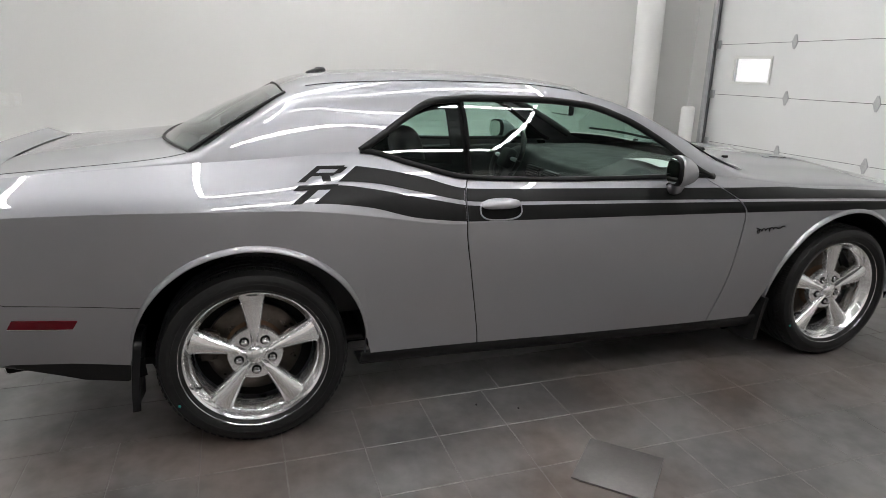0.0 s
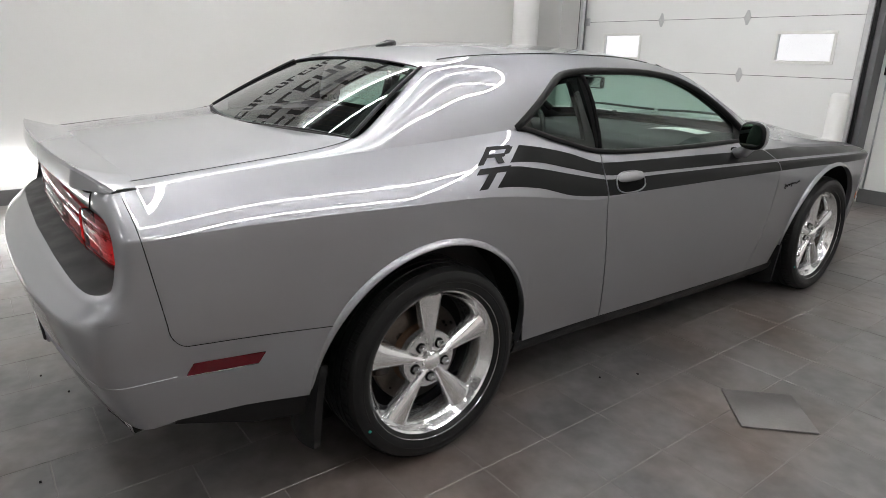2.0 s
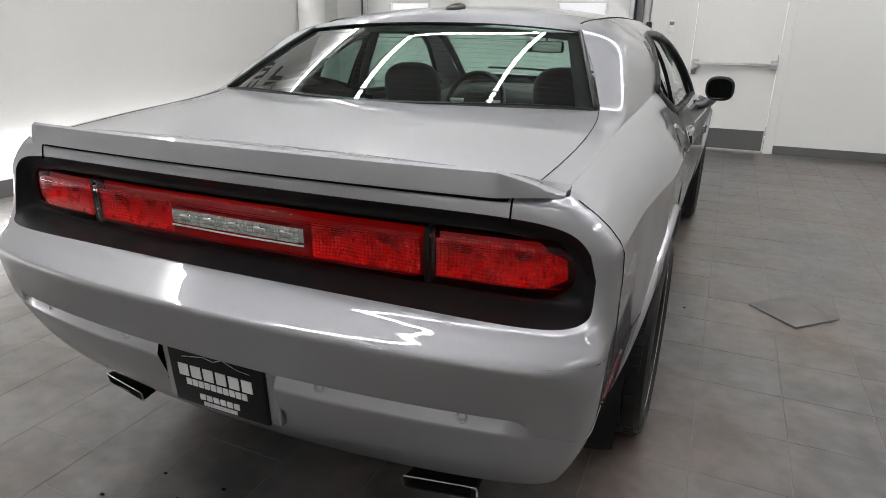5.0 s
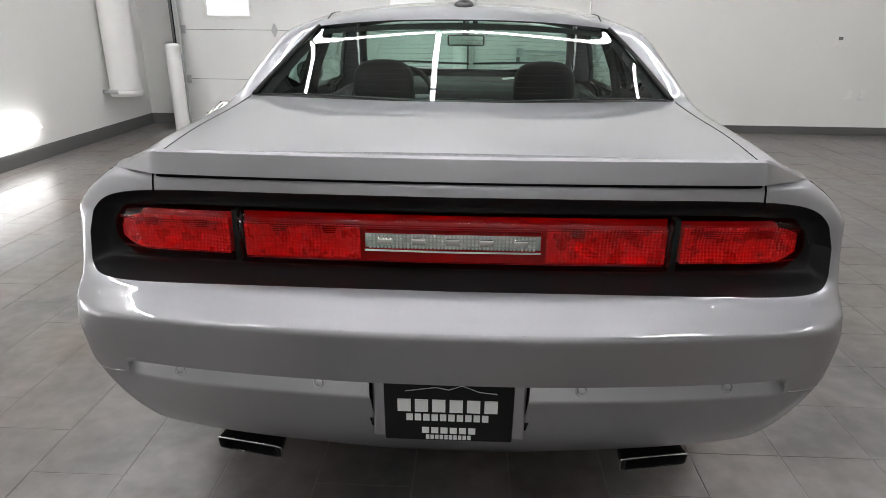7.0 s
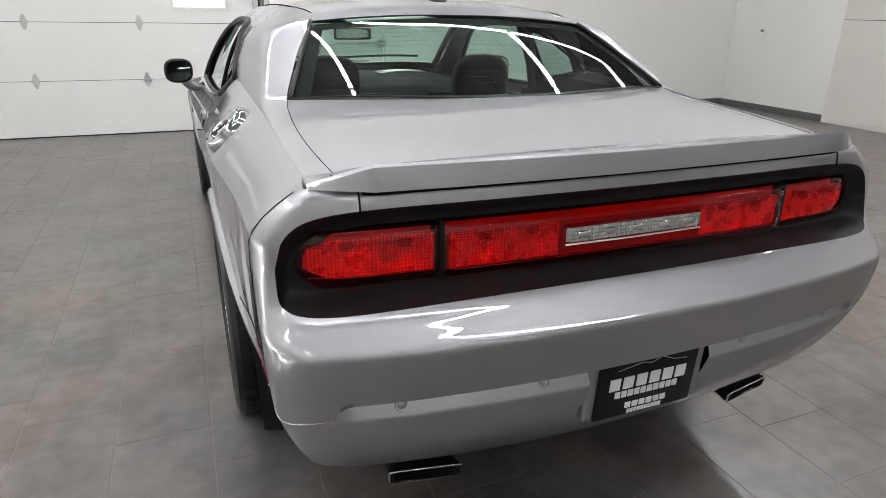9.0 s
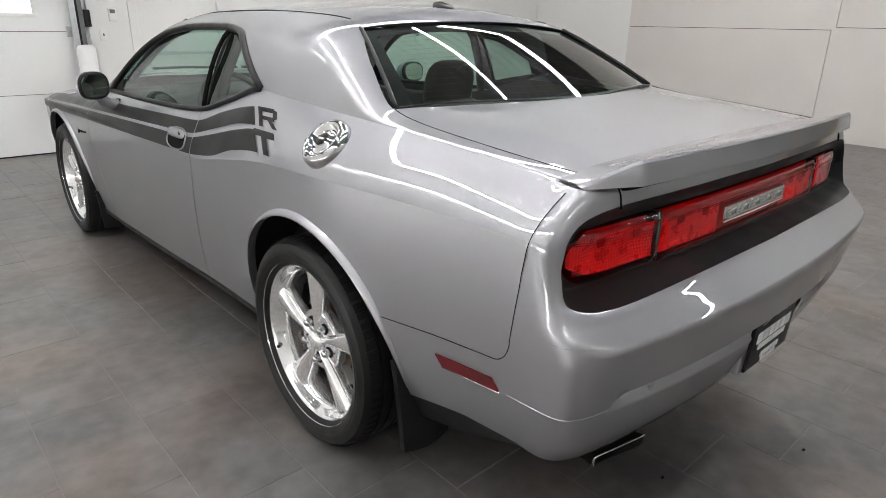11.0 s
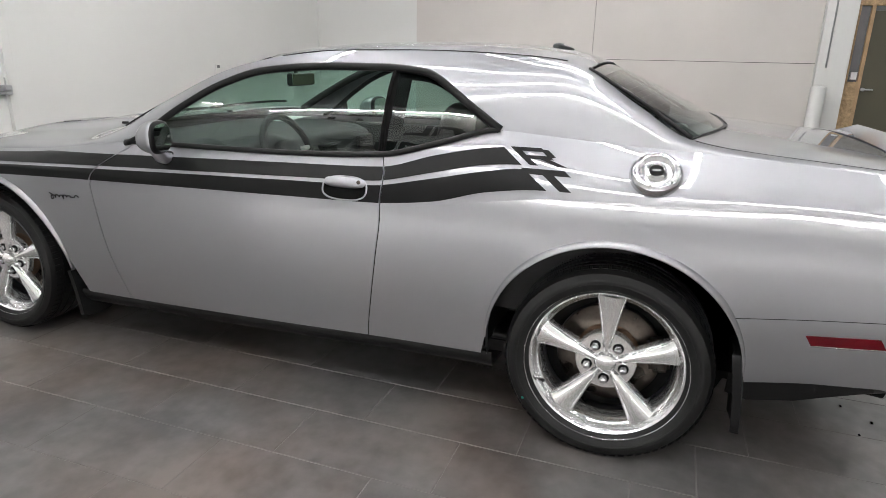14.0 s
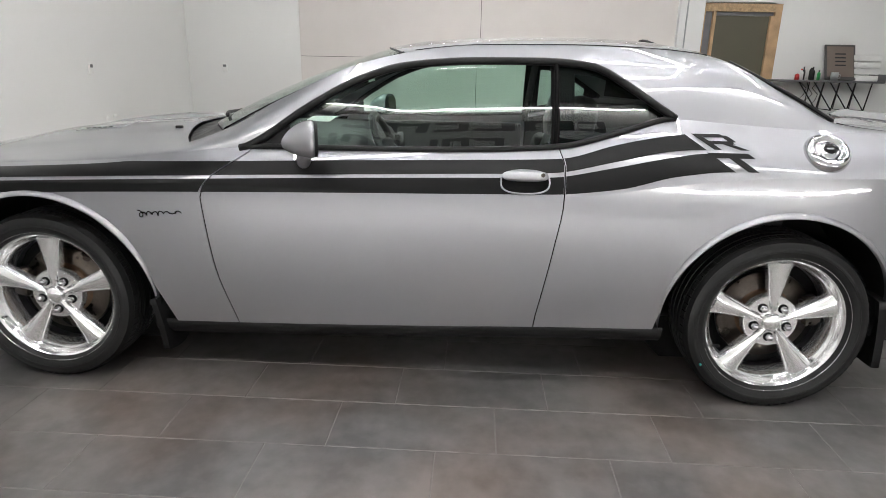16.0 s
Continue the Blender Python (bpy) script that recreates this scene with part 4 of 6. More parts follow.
# ---- upper surfaces ----
def lid(u, w):
    """The boot lid, nearly straight from the tail (u = 0) to the rear window (u = 1)."""
    def ruled(w):
        z0 = top(-0.985, w).z
        return z0 + (1.1334 - 0.0054 * w * w - z0) * (u + 0.12 * u * (1 - u))
    y = lerp(-0.985, back_glass_low(w), u)
    p = top(y, w)
    side_y = lerp(-0.985, back_glass_low(1), u)
    return Vector((p.x, y, ruled(w) + (edge_z(side_y) - ruled(1)) * abs(w) ** 9))


part("boot_lid", grid(lambda u, v: lid_end(lid(u, lerp(-1, 1, v))), 36, 48, out=(0, 0, 1)), M_PAINT, car, "silver boot lid", solid=0.004)
part("rear_window", grid(lambda u, v: rear_glass(lerp(0.02, 0.99, u), lerp(-0.985, 0.985, v), -0.006), 24, 36, out=(0, 0, 1)), M_GLASS, car, "sloping rear window with fine heater lines").visible_shadow = False
part("rear_window_seal", grid(lambda u, v: (lid(1, lerp(-0.99, 0.99, v)) - Vector((0, 0, 0.005))).lerp(rear_glass(0.035, lerp(-0.985, 0.985, v), -0.007), u), 3, 48, out=(0, 0, 1)), M_BLACK, car, "black rubber seal at the window's foot")
part("roof", grid(lambda u, v: top(lerp(back_glass_top(lerp(-1, 1, v)), screen_top(lerp(-1, 1, v)), u), lerp(-1, 1, v)), 30, 36, out=(0, 0, 1)), M_PAINT, car, "silver roof panel", solid=0.004)
part("windscreen", grid(lambda u, v: front_glass(u, lerp(-0.985, 0.985, v), -0.004), 24, 30, out=(0, 0.3, 1)), M_GLASS, car, "sloping windscreen").visible_shadow = False
part("cowl_grille", grid(lambda u, v: top(lerp(screen_low(lerp(-1, 1, v)), 2.36 + 0.19 * (1 - lerp(-1, 1, v) ** 2), u), lerp(-1, 1, v)) - Vector((0, 0, 0.012)), 6, 24, out=(0, 0, 1)), M_BLACK, car, "black cowl below the windscreen")


def hood(u, v):
    w = lerp(-1, 1, v)
    y = lerp(2.37 + 0.19 * (1 - w * w), 3.90, u)
    p = top(y, w)
    bulge = math.exp(-(((abs(p.x) - 0.32) / 0.16) ** 4)) * math.exp(-(((y - 2.95) / 0.36) ** 4))
    p.z += 0.020 * bulge
    return p


part("bonnet", grid(hood, 44, 60, out=(0, 0, 1)), M_PAINT, car, "silver bonnet with two low scoops", solid=0.004)
for side in (1, -1):
    scoop = part("bonnet_scoop", grid(lambda u, v: Vector((side * lerp(0.24, 0.42, v), lerp(2.84, 3.06, u), hood((lerp(2.84, 3.06, u) - 2.5) / 1.4, 0.5 + side * lerp(0.16, 0.28, v)).z + 0.004)), 6, 6, out=(0, 0, 1)), M_PAINT, car, "silver bonnet scoop", solid=0.006)
    for k in range(5):
        y0 = 2.885 + 0.026 * k
        part("print_bar", grid(lambda u, v: Vector((side * lerp(0.412, 0.418, v), y0 + 0.018 * u, hood((y0 + 0.018 * u - 2.5) / 1.4, 0.5 + side * 0.276).z + lerp(0.008, 0.004, v))), 1, 1, out=(0, 0, 1)), M_GAP, scoop, solid=0.002)

# frames of the glass
for name, fn in (("rear_window_trim", back_glass_low), ("rear_window_header", back_glass_top), ("screen_header", screen_top)):
    pts = [top(fn(w), w) + Vector((0, 0, 0.001)) for w in (lerp(-0.99, 0.99, k / 40) for k in range(41))]
    part(name, tube([p - Vector((0, 0, 0.003)) for p in pts], 0.0032, 6), M_BLACK, car, "black rubber glass surround")
for side in (1, -1):
    pts = [mirror_x(rear_glass(k / 24, 0.985), side) + Vector((0, 0, 0.002)) for k in range(25)]
    part("rear_window_side_trim", tube(pts, 0.0075, 8), M_BLACK, car, "black rubber glass surround")
    pts = [mirror_x(front_glass(k / 24, 0.99), side) + Vector((0, 0, 0.002)) for k in range(25)]
    part("screen_side_trim", tube(pts, 0.004, 6), M_BLACK, car)
    # joint of the boot lid
    pts = [mirror_x(top(lerp(-0.95, -0.20, k / 24), 0.995), side) + Vector((0, 0, 0.0005)) for k in range(25)]
    part("boot_lid_joint", tube(pts, 0.0012, 6), M_GAP, car)
    # printed black border of the rear window
    part("glass_border", grid(lambda u, v: mirror_x(rear_glass(lerp(0.04, 0.98, u), lerp(0.90, 0.98, v), -0.010), side), 20, 2, out=(0, 0, 1)), M_GAP, car)
part("glass_border", grid(lambda u, v: rear_glass(lerp(0.88, 0.985, u), lerp(-0.97, 0.97, v), -0.010), 3, 30, out=(0, 0, 1)), M_GAP, car)

# ---- the tail ----
tail_y = spline([0.28, 0.32, 0.36, 0.45, 0.55, 0.62, 0.70, 0.735, 0.740, 0.7455, 0.760, 0.780, 0.807, 0.815, 0.823, 0.86, 1.0, 1.03, 1.05], [-0.918, -0.974, -1.012, -1.065, -1.100, -1.117, -1.133, -1.1395, -1.1392, -1.134, -1.112, -1.081, -1.038, -1.012, -0.998, -0.993, -0.985, -0.980, -0.965])
tail_w = spline([0.28, 0.32, 0.36, 0.44, 0.54, 0.62, 0.70, 0.745, 0.80, 0.92, 0.99, 1.05], [0.66, 0.765, 0.825, 0.893, 0.925, 0.938, 0.948, 0.943, 0.905, 0.896, 0.868, 0.82])
tail_soft = spline([0.28, 0.36, 0.45, 0.55, 0.62, 0.70, 0.745, 0.80, 0.90, 1.0, 1.05], [-0.918, -1.009, -1.063, -1.100, -1.117, -1.127, -1.112, -1.040, -0.998, -0.985, -0.965])
PLAN = {}


def plan(z):
    """The tail's outline at a height: x and y by normalised length from the middle (0) to the flank (1)."""
    key = round(z, 4)
    if key not in PLAN:
        xs0 = side_x(YQ, z) if z < z_belt(YQ) else x_belt(YQ)
        yr, yr2 = tail_y(z), tail_soft(z)
        k = tail_w(z) / xs0
        n, p = 160, lerp(lerp(2.9, 5.2, min(max((z - 0.34) / 0.25, 0), 1)), 6.0, min(max((z - 0.745) / 0.05, 0), 1))
        bow = lerp(0.085, 0.050, min(max((z - 0.745) / 0.05, 0), 1))
        pts = []
        for i in range(n + 1):
            a = math.pi / 2 * i / n
            c, s = math.sin(a) ** (2 / p), math.cos(a) ** (2 / p)
            x = xs0 * c * lerp(1, k, s ** 3)
            t = min(max((x - 0.800) / 0.100, 0), 1)
            y = YQ + (lerp(yr, yr2, t * t * (3 - 2 * t)) - YQ) * s + bow * x * x * s ** 3
            pts.append((x, y))
        pts = np.array(pts)
        d = np.concatenate([[0], np.cumsum(np.hypot(*np.diff(pts, axis=0).T))])
        PLAN[key] = (d / d[-1], pts[:, 0], pts[:, 1])
    return PLAN[key]


def tail(s, z):
    d, xs, ys = plan(z)
    return Vector((math.copysign(float(np.interp(abs(s), d, xs)), s), float(np.interp(abs(s), d, ys)), z))


def tail_s(x, z):
    d, xs, ys = plan(z)
    return math.copysign(float(np.interp(abs(x), xs, d)), x)


def tail_low(s):
    return lerp(0.350, low(YQ), abs(s) ** 3)


def tail_normals(ob, half):
    """Shades the tail by its true curve, so that the crest fades out round the corners; half: 1 above the crest, -1 below."""
    out = []
    for v in ob.data.vertices:
        x, y, z = v.co
        d, xs, ys = plan(z)
        ax = abs(x)
        sv = float(d[int(np.argmin((xs - ax) ** 2 + (ys - y) ** 2))])
        soft = min(max((ax - 0.86) / 0.05, 0), 1)
        e, h = 0.012, 0.006
        s0, s1 = max(sv - e, 0), min(sv + e, 1)
        ts = tail(s1, z) - tail(s0, z)
        if sv > 0.985:
            ts = ts.normalized().lerp(Vector((side_x(YQ + 0.02, min(z, 1.06)) - side_x(YQ, min(z, 1.06)), 0.02, 0)).normalized(), 0.5 + 0.5 * (sv - 0.985) / 0.015)
        za, zb = z - h, z + h
        if half > 0:
            za = lerp(max(za, LOW_RIM), za, soft)
        else:
            zb = lerp(min(zb, LOW_RIM), zb, soft)
        tz = tail(sv, min(zb, 1.07)) - tail(sv, max(za, 0.30))
        n = ts.cross(tz)
        n = n.normalized() if n.length > 1e-9 else Vector((0, -1, 0))
        if n.y > 0 and ax < 0.85 or n.x < -0.2:
            n = -n
        if half < 0 and ax < 0.787:
            zb, zt, deep = strip_band(x)
            if zb - 0.001 < z < zt + 0.0003 and deep > 0.002:
                n = (n + Vector((0, 0, deep / (zt - zb) * min(max((0.802 - ax) / 0.07, 0), 1)))).normalized()
        if x < 0:
            n.x = -n.x
        if n.dot(v.normal) < 0.55:
            n = v.normal.copy()
        out.append(n)
    ob.data.normals_split_custom_set_from_vertices(out)


LOW_RIM, TOP_RIM = 0.7455, 1.036
STRIP_H, STRIP_IN = 0.039, 0.025


def strip_band(x):
    """Foot, head and depth of the sloping strip across the bumper at a place."""
    x = abs(x)
    zb = lerp(0.567, 0.572, min(max((x - 0.196) / 0.546, 0), 1))
    e = min(max((x - 0.738) / 0.046, 0), 1)
    h = STRIP_H * math.sqrt(max(1 - e * e, 0)) if x > 0.17 else STRIP_H
    return zb, zb + max(h, 0.0008), STRIP_IN * h / STRIP_H


BAND = [("low", k / 14) for k in range(14)] + [("strip", k / 4) for k in range(5)] + [("high", k / 9) for k in range(10)]


def bumper_pt(u, v):
    s = lerp(-1, 1, u)
    zone, t = BAND[int(round(v))]
    zb, zt, deep = strip_band(tail(s, 0.62).x)
    if zone == "low":
        return tail(s, lerp(tail_low(s), zb, t))
    if zone == "strip":
        p = tail(s, lerp(zb, zt, t))
        return p + Vector((0, deep * t, 0))
    return tail(s, lerp(zt + 0.0006, LOW_RIM, t))


cols = sorted({lerp(-1, 1, k / 150) for k in range(151)} | {m * tail_s(x, 0.62) for m in (1, -1) for x in (0.738, 0.750, 0.760, 0.769, 0.775, 0.780, 0.7828, 0.7842)})
bm = grid(bumper_pt, 0, 0, out=(0, -1, 0), us=[(c + 1) / 2 for c in cols], vs=list(range(len(BAND))))
for f in [f for f in bm.faces if abs(f.calc_center_median().x) < 0.180 and 0.452 < f.calc_center_median().z < 0.606]:
    bm.faces.remove(f)
bumper = part("rear_bumper", bm, M_PAINT, car, "silver rear bumper with a wide shelf")
tail_normals(bumper, -1)


def recess_edge(a):
    """The rounded outline of the lamp recess, as x and z."""
    c, s = math.cos(a), math.sin(a)
    n = 9.0
    x = 0.864 * math.copysign(abs(c) ** (2 / n), c)
    z = 0.893 + 0.113 * math.copysign(abs(s) ** (2 / n), s)
    if z < 0.893:
        z = 0.893 + (z - 0.893) * lerp(0.780, 0.90, (x / 0.864) ** 4)
    else:
        x *= 1 - 0.085 * ((z - 0.893) / 0.113) ** 2
    return x, z


def frame_pt(u, v):
    a = 2 * math.pi * u
    x, z = recess_edge(a)
    s0 = tail_s(x, z)
    # outer end on the rim of the tail
    c, s = math.cos(a), math.sin(a)
    k = 1 / max(abs(c), abs(s))
    so = c * k
    so = math.copysign(abs(so) ** 0.55, so)
    zt = max(z_belt(tail(so, TOP_RIM).y), TOP_RIM)
    zo = (s * k * 0.5 + 0.5) * (zt - LOW_RIM) + LOW_RIM
    t = v
    ss, zz = lerp(s0, so, t), lerp(z, zo, t)
    return tail(max(min(ss, 1), -1), zz)


tail_normals(part("tail_panel", grid(frame_pt, 240, 14, out=(0, -1, 0)), M_PAINT, car, "silver tail panel round the lamps"), 1)


def recess(u, v):
    x, z = recess_edge(2 * math.pi * u)
    p = tail(tail_s(x, z), z)
    d, xs, ys = plan(0.893)
    y_in = float(np.interp(abs(p.x), xs, ys)) + 0.030
    z_in = 0.895 + (0.070 if z > 0.893 else 0.072) * (z - 0.893) / (0.113 if z > 0.893 else 0.095)
    return Vector((p.x * lerp(1, 0.958, v), lerp(p.y, y_in, math.sin(v * math.pi / 2)), lerp(p.z, z_in, v)))


part("lamp_recess", grid(recess, 200, 8, out=(0, -1, 0)), M_SATIN, car, "satin black recess round the tail lamps")


def recess_back(u, v):
    x, z = recess_edge(2 * math.pi * u)
    p = recess(u, 1)
    k = lerp(1, 0.0, v)
    d, xs, ys = plan(0.893)
    x2, z2 = p.x * k, 0.895 + (p.z - 0.895) * k
    y2 = float(np.interp(abs(x2), xs, ys)) + 0.056
    return Vector((x2, lerp(p.y, y2, min(v * 12, 1)), z2))


part("lamp_backing", grid(recess_back, 160, 12, out=(0, -1, 0)), M_SATIN, car, "satin black tail panel")


def face_y(x):
    d, xs, ys = plan(0.893)
    return float(np.interp(abs(x), xs, ys))


def lamp_body(x0, x1, z0, z1, depth, off, r_out=0.0, nx=24):
    """A lamp lens that follows the tail's curve; r_out: how much its outer end is rounded."""
    bm = bmesh.new()
    front_, back_ = [], []
    nz = 8
    for i in range(nx + 1):
        x = lerp(x0, x1, i / nx)
        k = 1.0
        if r_out:
            e = (i / nx) if x1 > 0 else (1 - i / nx)
            far = max((e - 0.84) / 0.16, 0)
            k = 1 - r_out * far
        zm, zh = (z0 + z1) / 2, (z1 - z0) / 2 * k
        dy = 0.03 * (max(abs(x) - 0.70, 0) / 0.12) ** 2 * 0.8
        front_.append([bm.verts.new((x, face_y(x) + off + dy + 0.006 * (2 * j / nz - 1) ** 6, zm + zh * (2 * j / nz - 1))) for j in range(nz + 1)])
        back_.append([bm.verts.new((x, face_y(x) + off + depth + dy, zm + zh * (2 * j / nz - 1))) for j in (0, nz)])
    for i in range(nx):
        for j in range(nz):
            bm.faces.new((front_[i][j], front_[i + 1][j], front_[i + 1][j + 1], front_[i][j + 1]))
        bm.faces.new((back_[i][0], back_[i + 1][0], front_[i + 1][0], front_[i][0]))
        bm.faces.new((front_[i][nz], front_[i + 1][nz], back_[i + 1][1], back_[i][1]))
    for f, b in ((front_[0], back_[0]), (front_[-1], back_[-1])):
        bm.faces.new(f + [b[1], b[0]])
    bmesh.ops.recalc_face_normals(bm, faces=bm.faces)
    return bm


lamp_mid = part("tail_lamp", lamp_body(-0.499, 0.499, 0.831, 0.955, 0.040, 0.014, nx=48), M_REDGLASS, car, "red middle tail lamp lens")
outer = []
for side in (1, -1):
    a, b = sorted((side * 0.514, side * 0.827))
    outer.append(part("tail_lamp", lamp_body(a, b, 0.834, 0.957, 0.040, 0.014, r_out=0.62), M_REDGLASS, car, "red outer tail lamp lens"))


def lamp_curl(x):
    """How far the lamps bend forward towards the flanks."""
    return 0.024 * (max(abs(x) - 0.70, 0) / 0.12) ** 2


def reflector(x0, x1, z0, z1, off, bulbs, parent, r_out=False):
    """A silvered sheet with fine upright ribs, steps across them and a hollow round each bulb."""
    n, nz = int(abs(x1 - x0) / 0.0042), 22
    bm = bmesh.new()
    cols = []
    for i in range(n + 1):
        x = lerp(x0, x1, i / n)
        k = 1 - (0.6 * max((abs(x) - 0.725) / 0.08, 0) ** 2.0 if r_out else 0)
        zm, zh = (z0 + z1) / 2, (z1 - z0) / 2 * max(k, 0.3)
        col = []
        for j in range(nz + 1):
            z = zm + zh * (2 * j / nz - 1)
            bowl = sum(math.exp(-(((x - xb) / 0.042) ** 2) - (((z - zm) / 0.030) ** 2)) for xb in bulbs)
            y = face_y(x) + off + lamp_curl(x) + 0.016 * bowl - (0.0022 if i % 2 else 0) - (0.0013 if j % 2 else 0)
            col.append(bm.verts.new((x, y, z)))
        cols.append(col)
    for i in range(n):
        for j in range(nz):
            bm.faces.new((cols[i][j], cols[i + 1][j], cols[i + 1][j + 1], cols[i][j + 1]))
    bm.normal_update()
    if sum(f.normal.y for f in bm.faces) > 0:
        bmesh.ops.reverse_faces(bm, faces=bm.faces)
    part("reflector", bm, M_REFLECT, parent, "silvered ribbed reflector", smooth=False)


def lamp_inside(x0, x1, z0, z1, parent):
    """Dark tray behind the reflectors and two moulded lines along the lens."""
    part("lamp_tray", grid(lambda u, v: Vector((lerp(x0, x1, u), face_y(lerp(x0, x1, u)) + 0.046 + lamp_curl(lerp(x0, x1, u)), lerp(z0, z1, v))), 40, 2, out=(0, -1, 0)), M_TRAY, parent, "red tray behind the lens")
    for z in (z0 + 0.011, z1 - 0.016, z1 - 0.021):
        part("lens_line", tube([Vector((x, face_y(x) + 0.0135 + lamp_curl(x), z)) for x in (lerp(x0 + 0.01, x1 - 0.01, k / 24) for k in range(25))], 0.0010, 5), M_DEEPRED, parent)


def bulb_holder(x, z, parent):
    """A few dark bars round a bulb, seen through the lens."""
    bm = bmesh.new()
    for dz, w in ((0.010, 0.015), (0.005, 0.017), (0.0, 0.015), (-0.005, 0.013)):
        y = face_y(x) + lamp_curl(x) + 0.0215
        box(bm, (x - w, y, z + dz), (x + w, y + 0.004, z + dz + 0.0020))
    part("bulb_holder", bm, M_DEEPRED, parent, smooth=False)


lamp_inside(-0.492, 0.492, 0.837, 0.951, lamp_mid)
for side in (1, -1):
    x0, x1 = sorted((side * 0.214, side * 0.488))
    bulbs = (side * 0.285, side * 0.405)
    reflector(x0, x1, 0.847, 0.932, 0.026, bulbs, lamp_mid)
    for x in bulbs:
        bulb_holder(x, 0.915, lamp_mid)
for o, side in zip(outer, (1, -1)):
    x0, x1 = sorted((side * 0.524, side * 0.806))
    lamp_inside(x0, x1, 0.846, 0.946, o)
    bulbs = (side * 0.590, side * 0.715)
    reflector(x0, x1, 0.849, 0.937, 0.026, bulbs, o, r_out=True)
    for x in bulbs:
        bulb_holder(x, 0.917, o)
rev = part("reversing_lamp", lamp_body(-0.200, 0.200, 0.878, 0.920, 0.02, 0.012, nx=30), M_REV, lamp_mid, "clear ribbed reversing lamp lens")
bm = bmesh.new()
for k in range(44):
    for j in range(4):
        box(bm, (-0.190 + 0.00865 * k, face_y(0) + 0.0085, 0.8825 + 0.0090 * j), (-0.190 + 0.00865 * k + 0.0052, face_y(0) + 0.0135, 0.8825 + 0.0090 * j + 0.0058))
tagged(part("lens_ribs", bm, M_REVDARK, rev, "fine ribs of the clear lens", smooth=False), kind="stuff")
part("lens_rim", tube([(-0.201, face_y(0.2) + 0.010, 0.876), (0, face_y(0) + 0.010, 0.875), (0.201, face_y(0.2) + 0.010, 0.876)], 0.0022, 6), M_WHITEP, rev)
for k in range(5):
    xk = -0.155 + 0.0775 * k
    bm = rounded((xk - 0.017, face_y(0) + 0.008, 0.890), (xk + 0.017, face_y(0) + 0.014, 0.908), 0.003, 2)
    part("raised_bar", bm, M_BRIGHT, rev, "chrome raised bar")
for side in (1, -1):
    bm = rounded((side * 0.5065 - 0.0075, face_y(0.49) + 0.020, 0.834), (side * 0.5065 + 0.0075, face_y(0.49) + 0.05, 0.957), 0.003, 2)
    part("lamp_divider", bm, M_BLACK, car)
# lip above the lamps, with the joint of the lid
for side in (1, -1):
    pts = [tail(tail_s(side * 0.688, z), z) + Vector((0, -0.001, 0)) for z in (0.996, 1.006, 1.016, 1.026, 1.038, 1.046)]
    part("lid_joint", tube(pts, 0.0022, 6), M_GAP, car)

# spoiler
def spoiler(u, v):
    x = lerp(-0.785, 0.785, u)
    e = max((abs(x) - 0.668) / 0.117, 0)
    bow = 1 - (min(abs(x), 0.7) / 0.7) ** 2
    y_lead = lerp(-0.850 - 0.022 * bow, -0.858, e)
    y_lip, z_lip = lerp(-0.982 - 0.028 * bow, -0.918, e), lerp(1.103, 1.056, e)
    z_lead = lerp(top(y_lead, min(abs(x) / edge_x(y_lead), 1)).z + 0.002, 1.058, e)
    z_bot, y_bot = lerp(1.049, 1.046, e), lerp(-0.990 - 0.028 * bow, -0.922, e)
    prof = ((y_lead, z_lead), (lerp(y_lead, y_lip, 0.35), lerp(z_lead, z_lip, 0.22)), (lerp(y_lead, y_lip, 0.75), lerp(z_lead, z_lip, 0.68)), (y_lip + 0.006, z_lip - 0.001), (y_lip, z_lip - 0.006),
            (lerp(y_lip, y_bot, 0.6), lerp(z_lip, z_bot, 0.55)), (y_bot, z_bot), (lerp(y_bot, y_lead, 0.15), z_bot - 0.003), (lerp(y_bot, y_lead, 0.5), z_lead - 0.012), (y_lead, z_lead - 0.008))
    k = min(int(v * 9 + 1e-9), 8)
    t = v * 9 - k
    a, b = prof[k], prof[k + 1]
    return Vector((x, lerp(a[0], b[0], t), lerp(a[1], b[1], t)))


bm = grid(spoiler, 90, 9)
bmesh.ops.recalc_face_normals(bm, faces=bm.faces)
part("rear_spoiler", bm, M_PAINT, car, "silver boot spoiler", auto=24)
# dark joint below the spoiler
def under(u, v):
    x = lerp(-0.775, 0.775, u)
    e = max((abs(x) - 0.668) / 0.117, 0)
    return Vector((x, lerp(-0.960 - 0.020 * (1 - (min(abs(x), 0.7) / 0.7) ** 2), -0.858, e) + 0.006 * v, lerp(1.034, 1.052, v)))


part("spoiler_joint", grid(under, 60, 1, out=(0, -1, 0)), M_GAP, car)
# ledge that closes the quarter panel's top towards the tail
for side in (1, -1):
    part("quarter_ledge", grid(lambda u, v: Vector((side * (x_belt(lerp(-0.87, -0.56, u)) + lerp(-0.03, 0.012, v)), lerp(-0.87, -0.56, u), z_belt(lerp(-0.87, -0.56, u)) - lerp(0.004, 0.030, v))), 20, 3, out=(side, 0, 1)), M_PAINT, car)

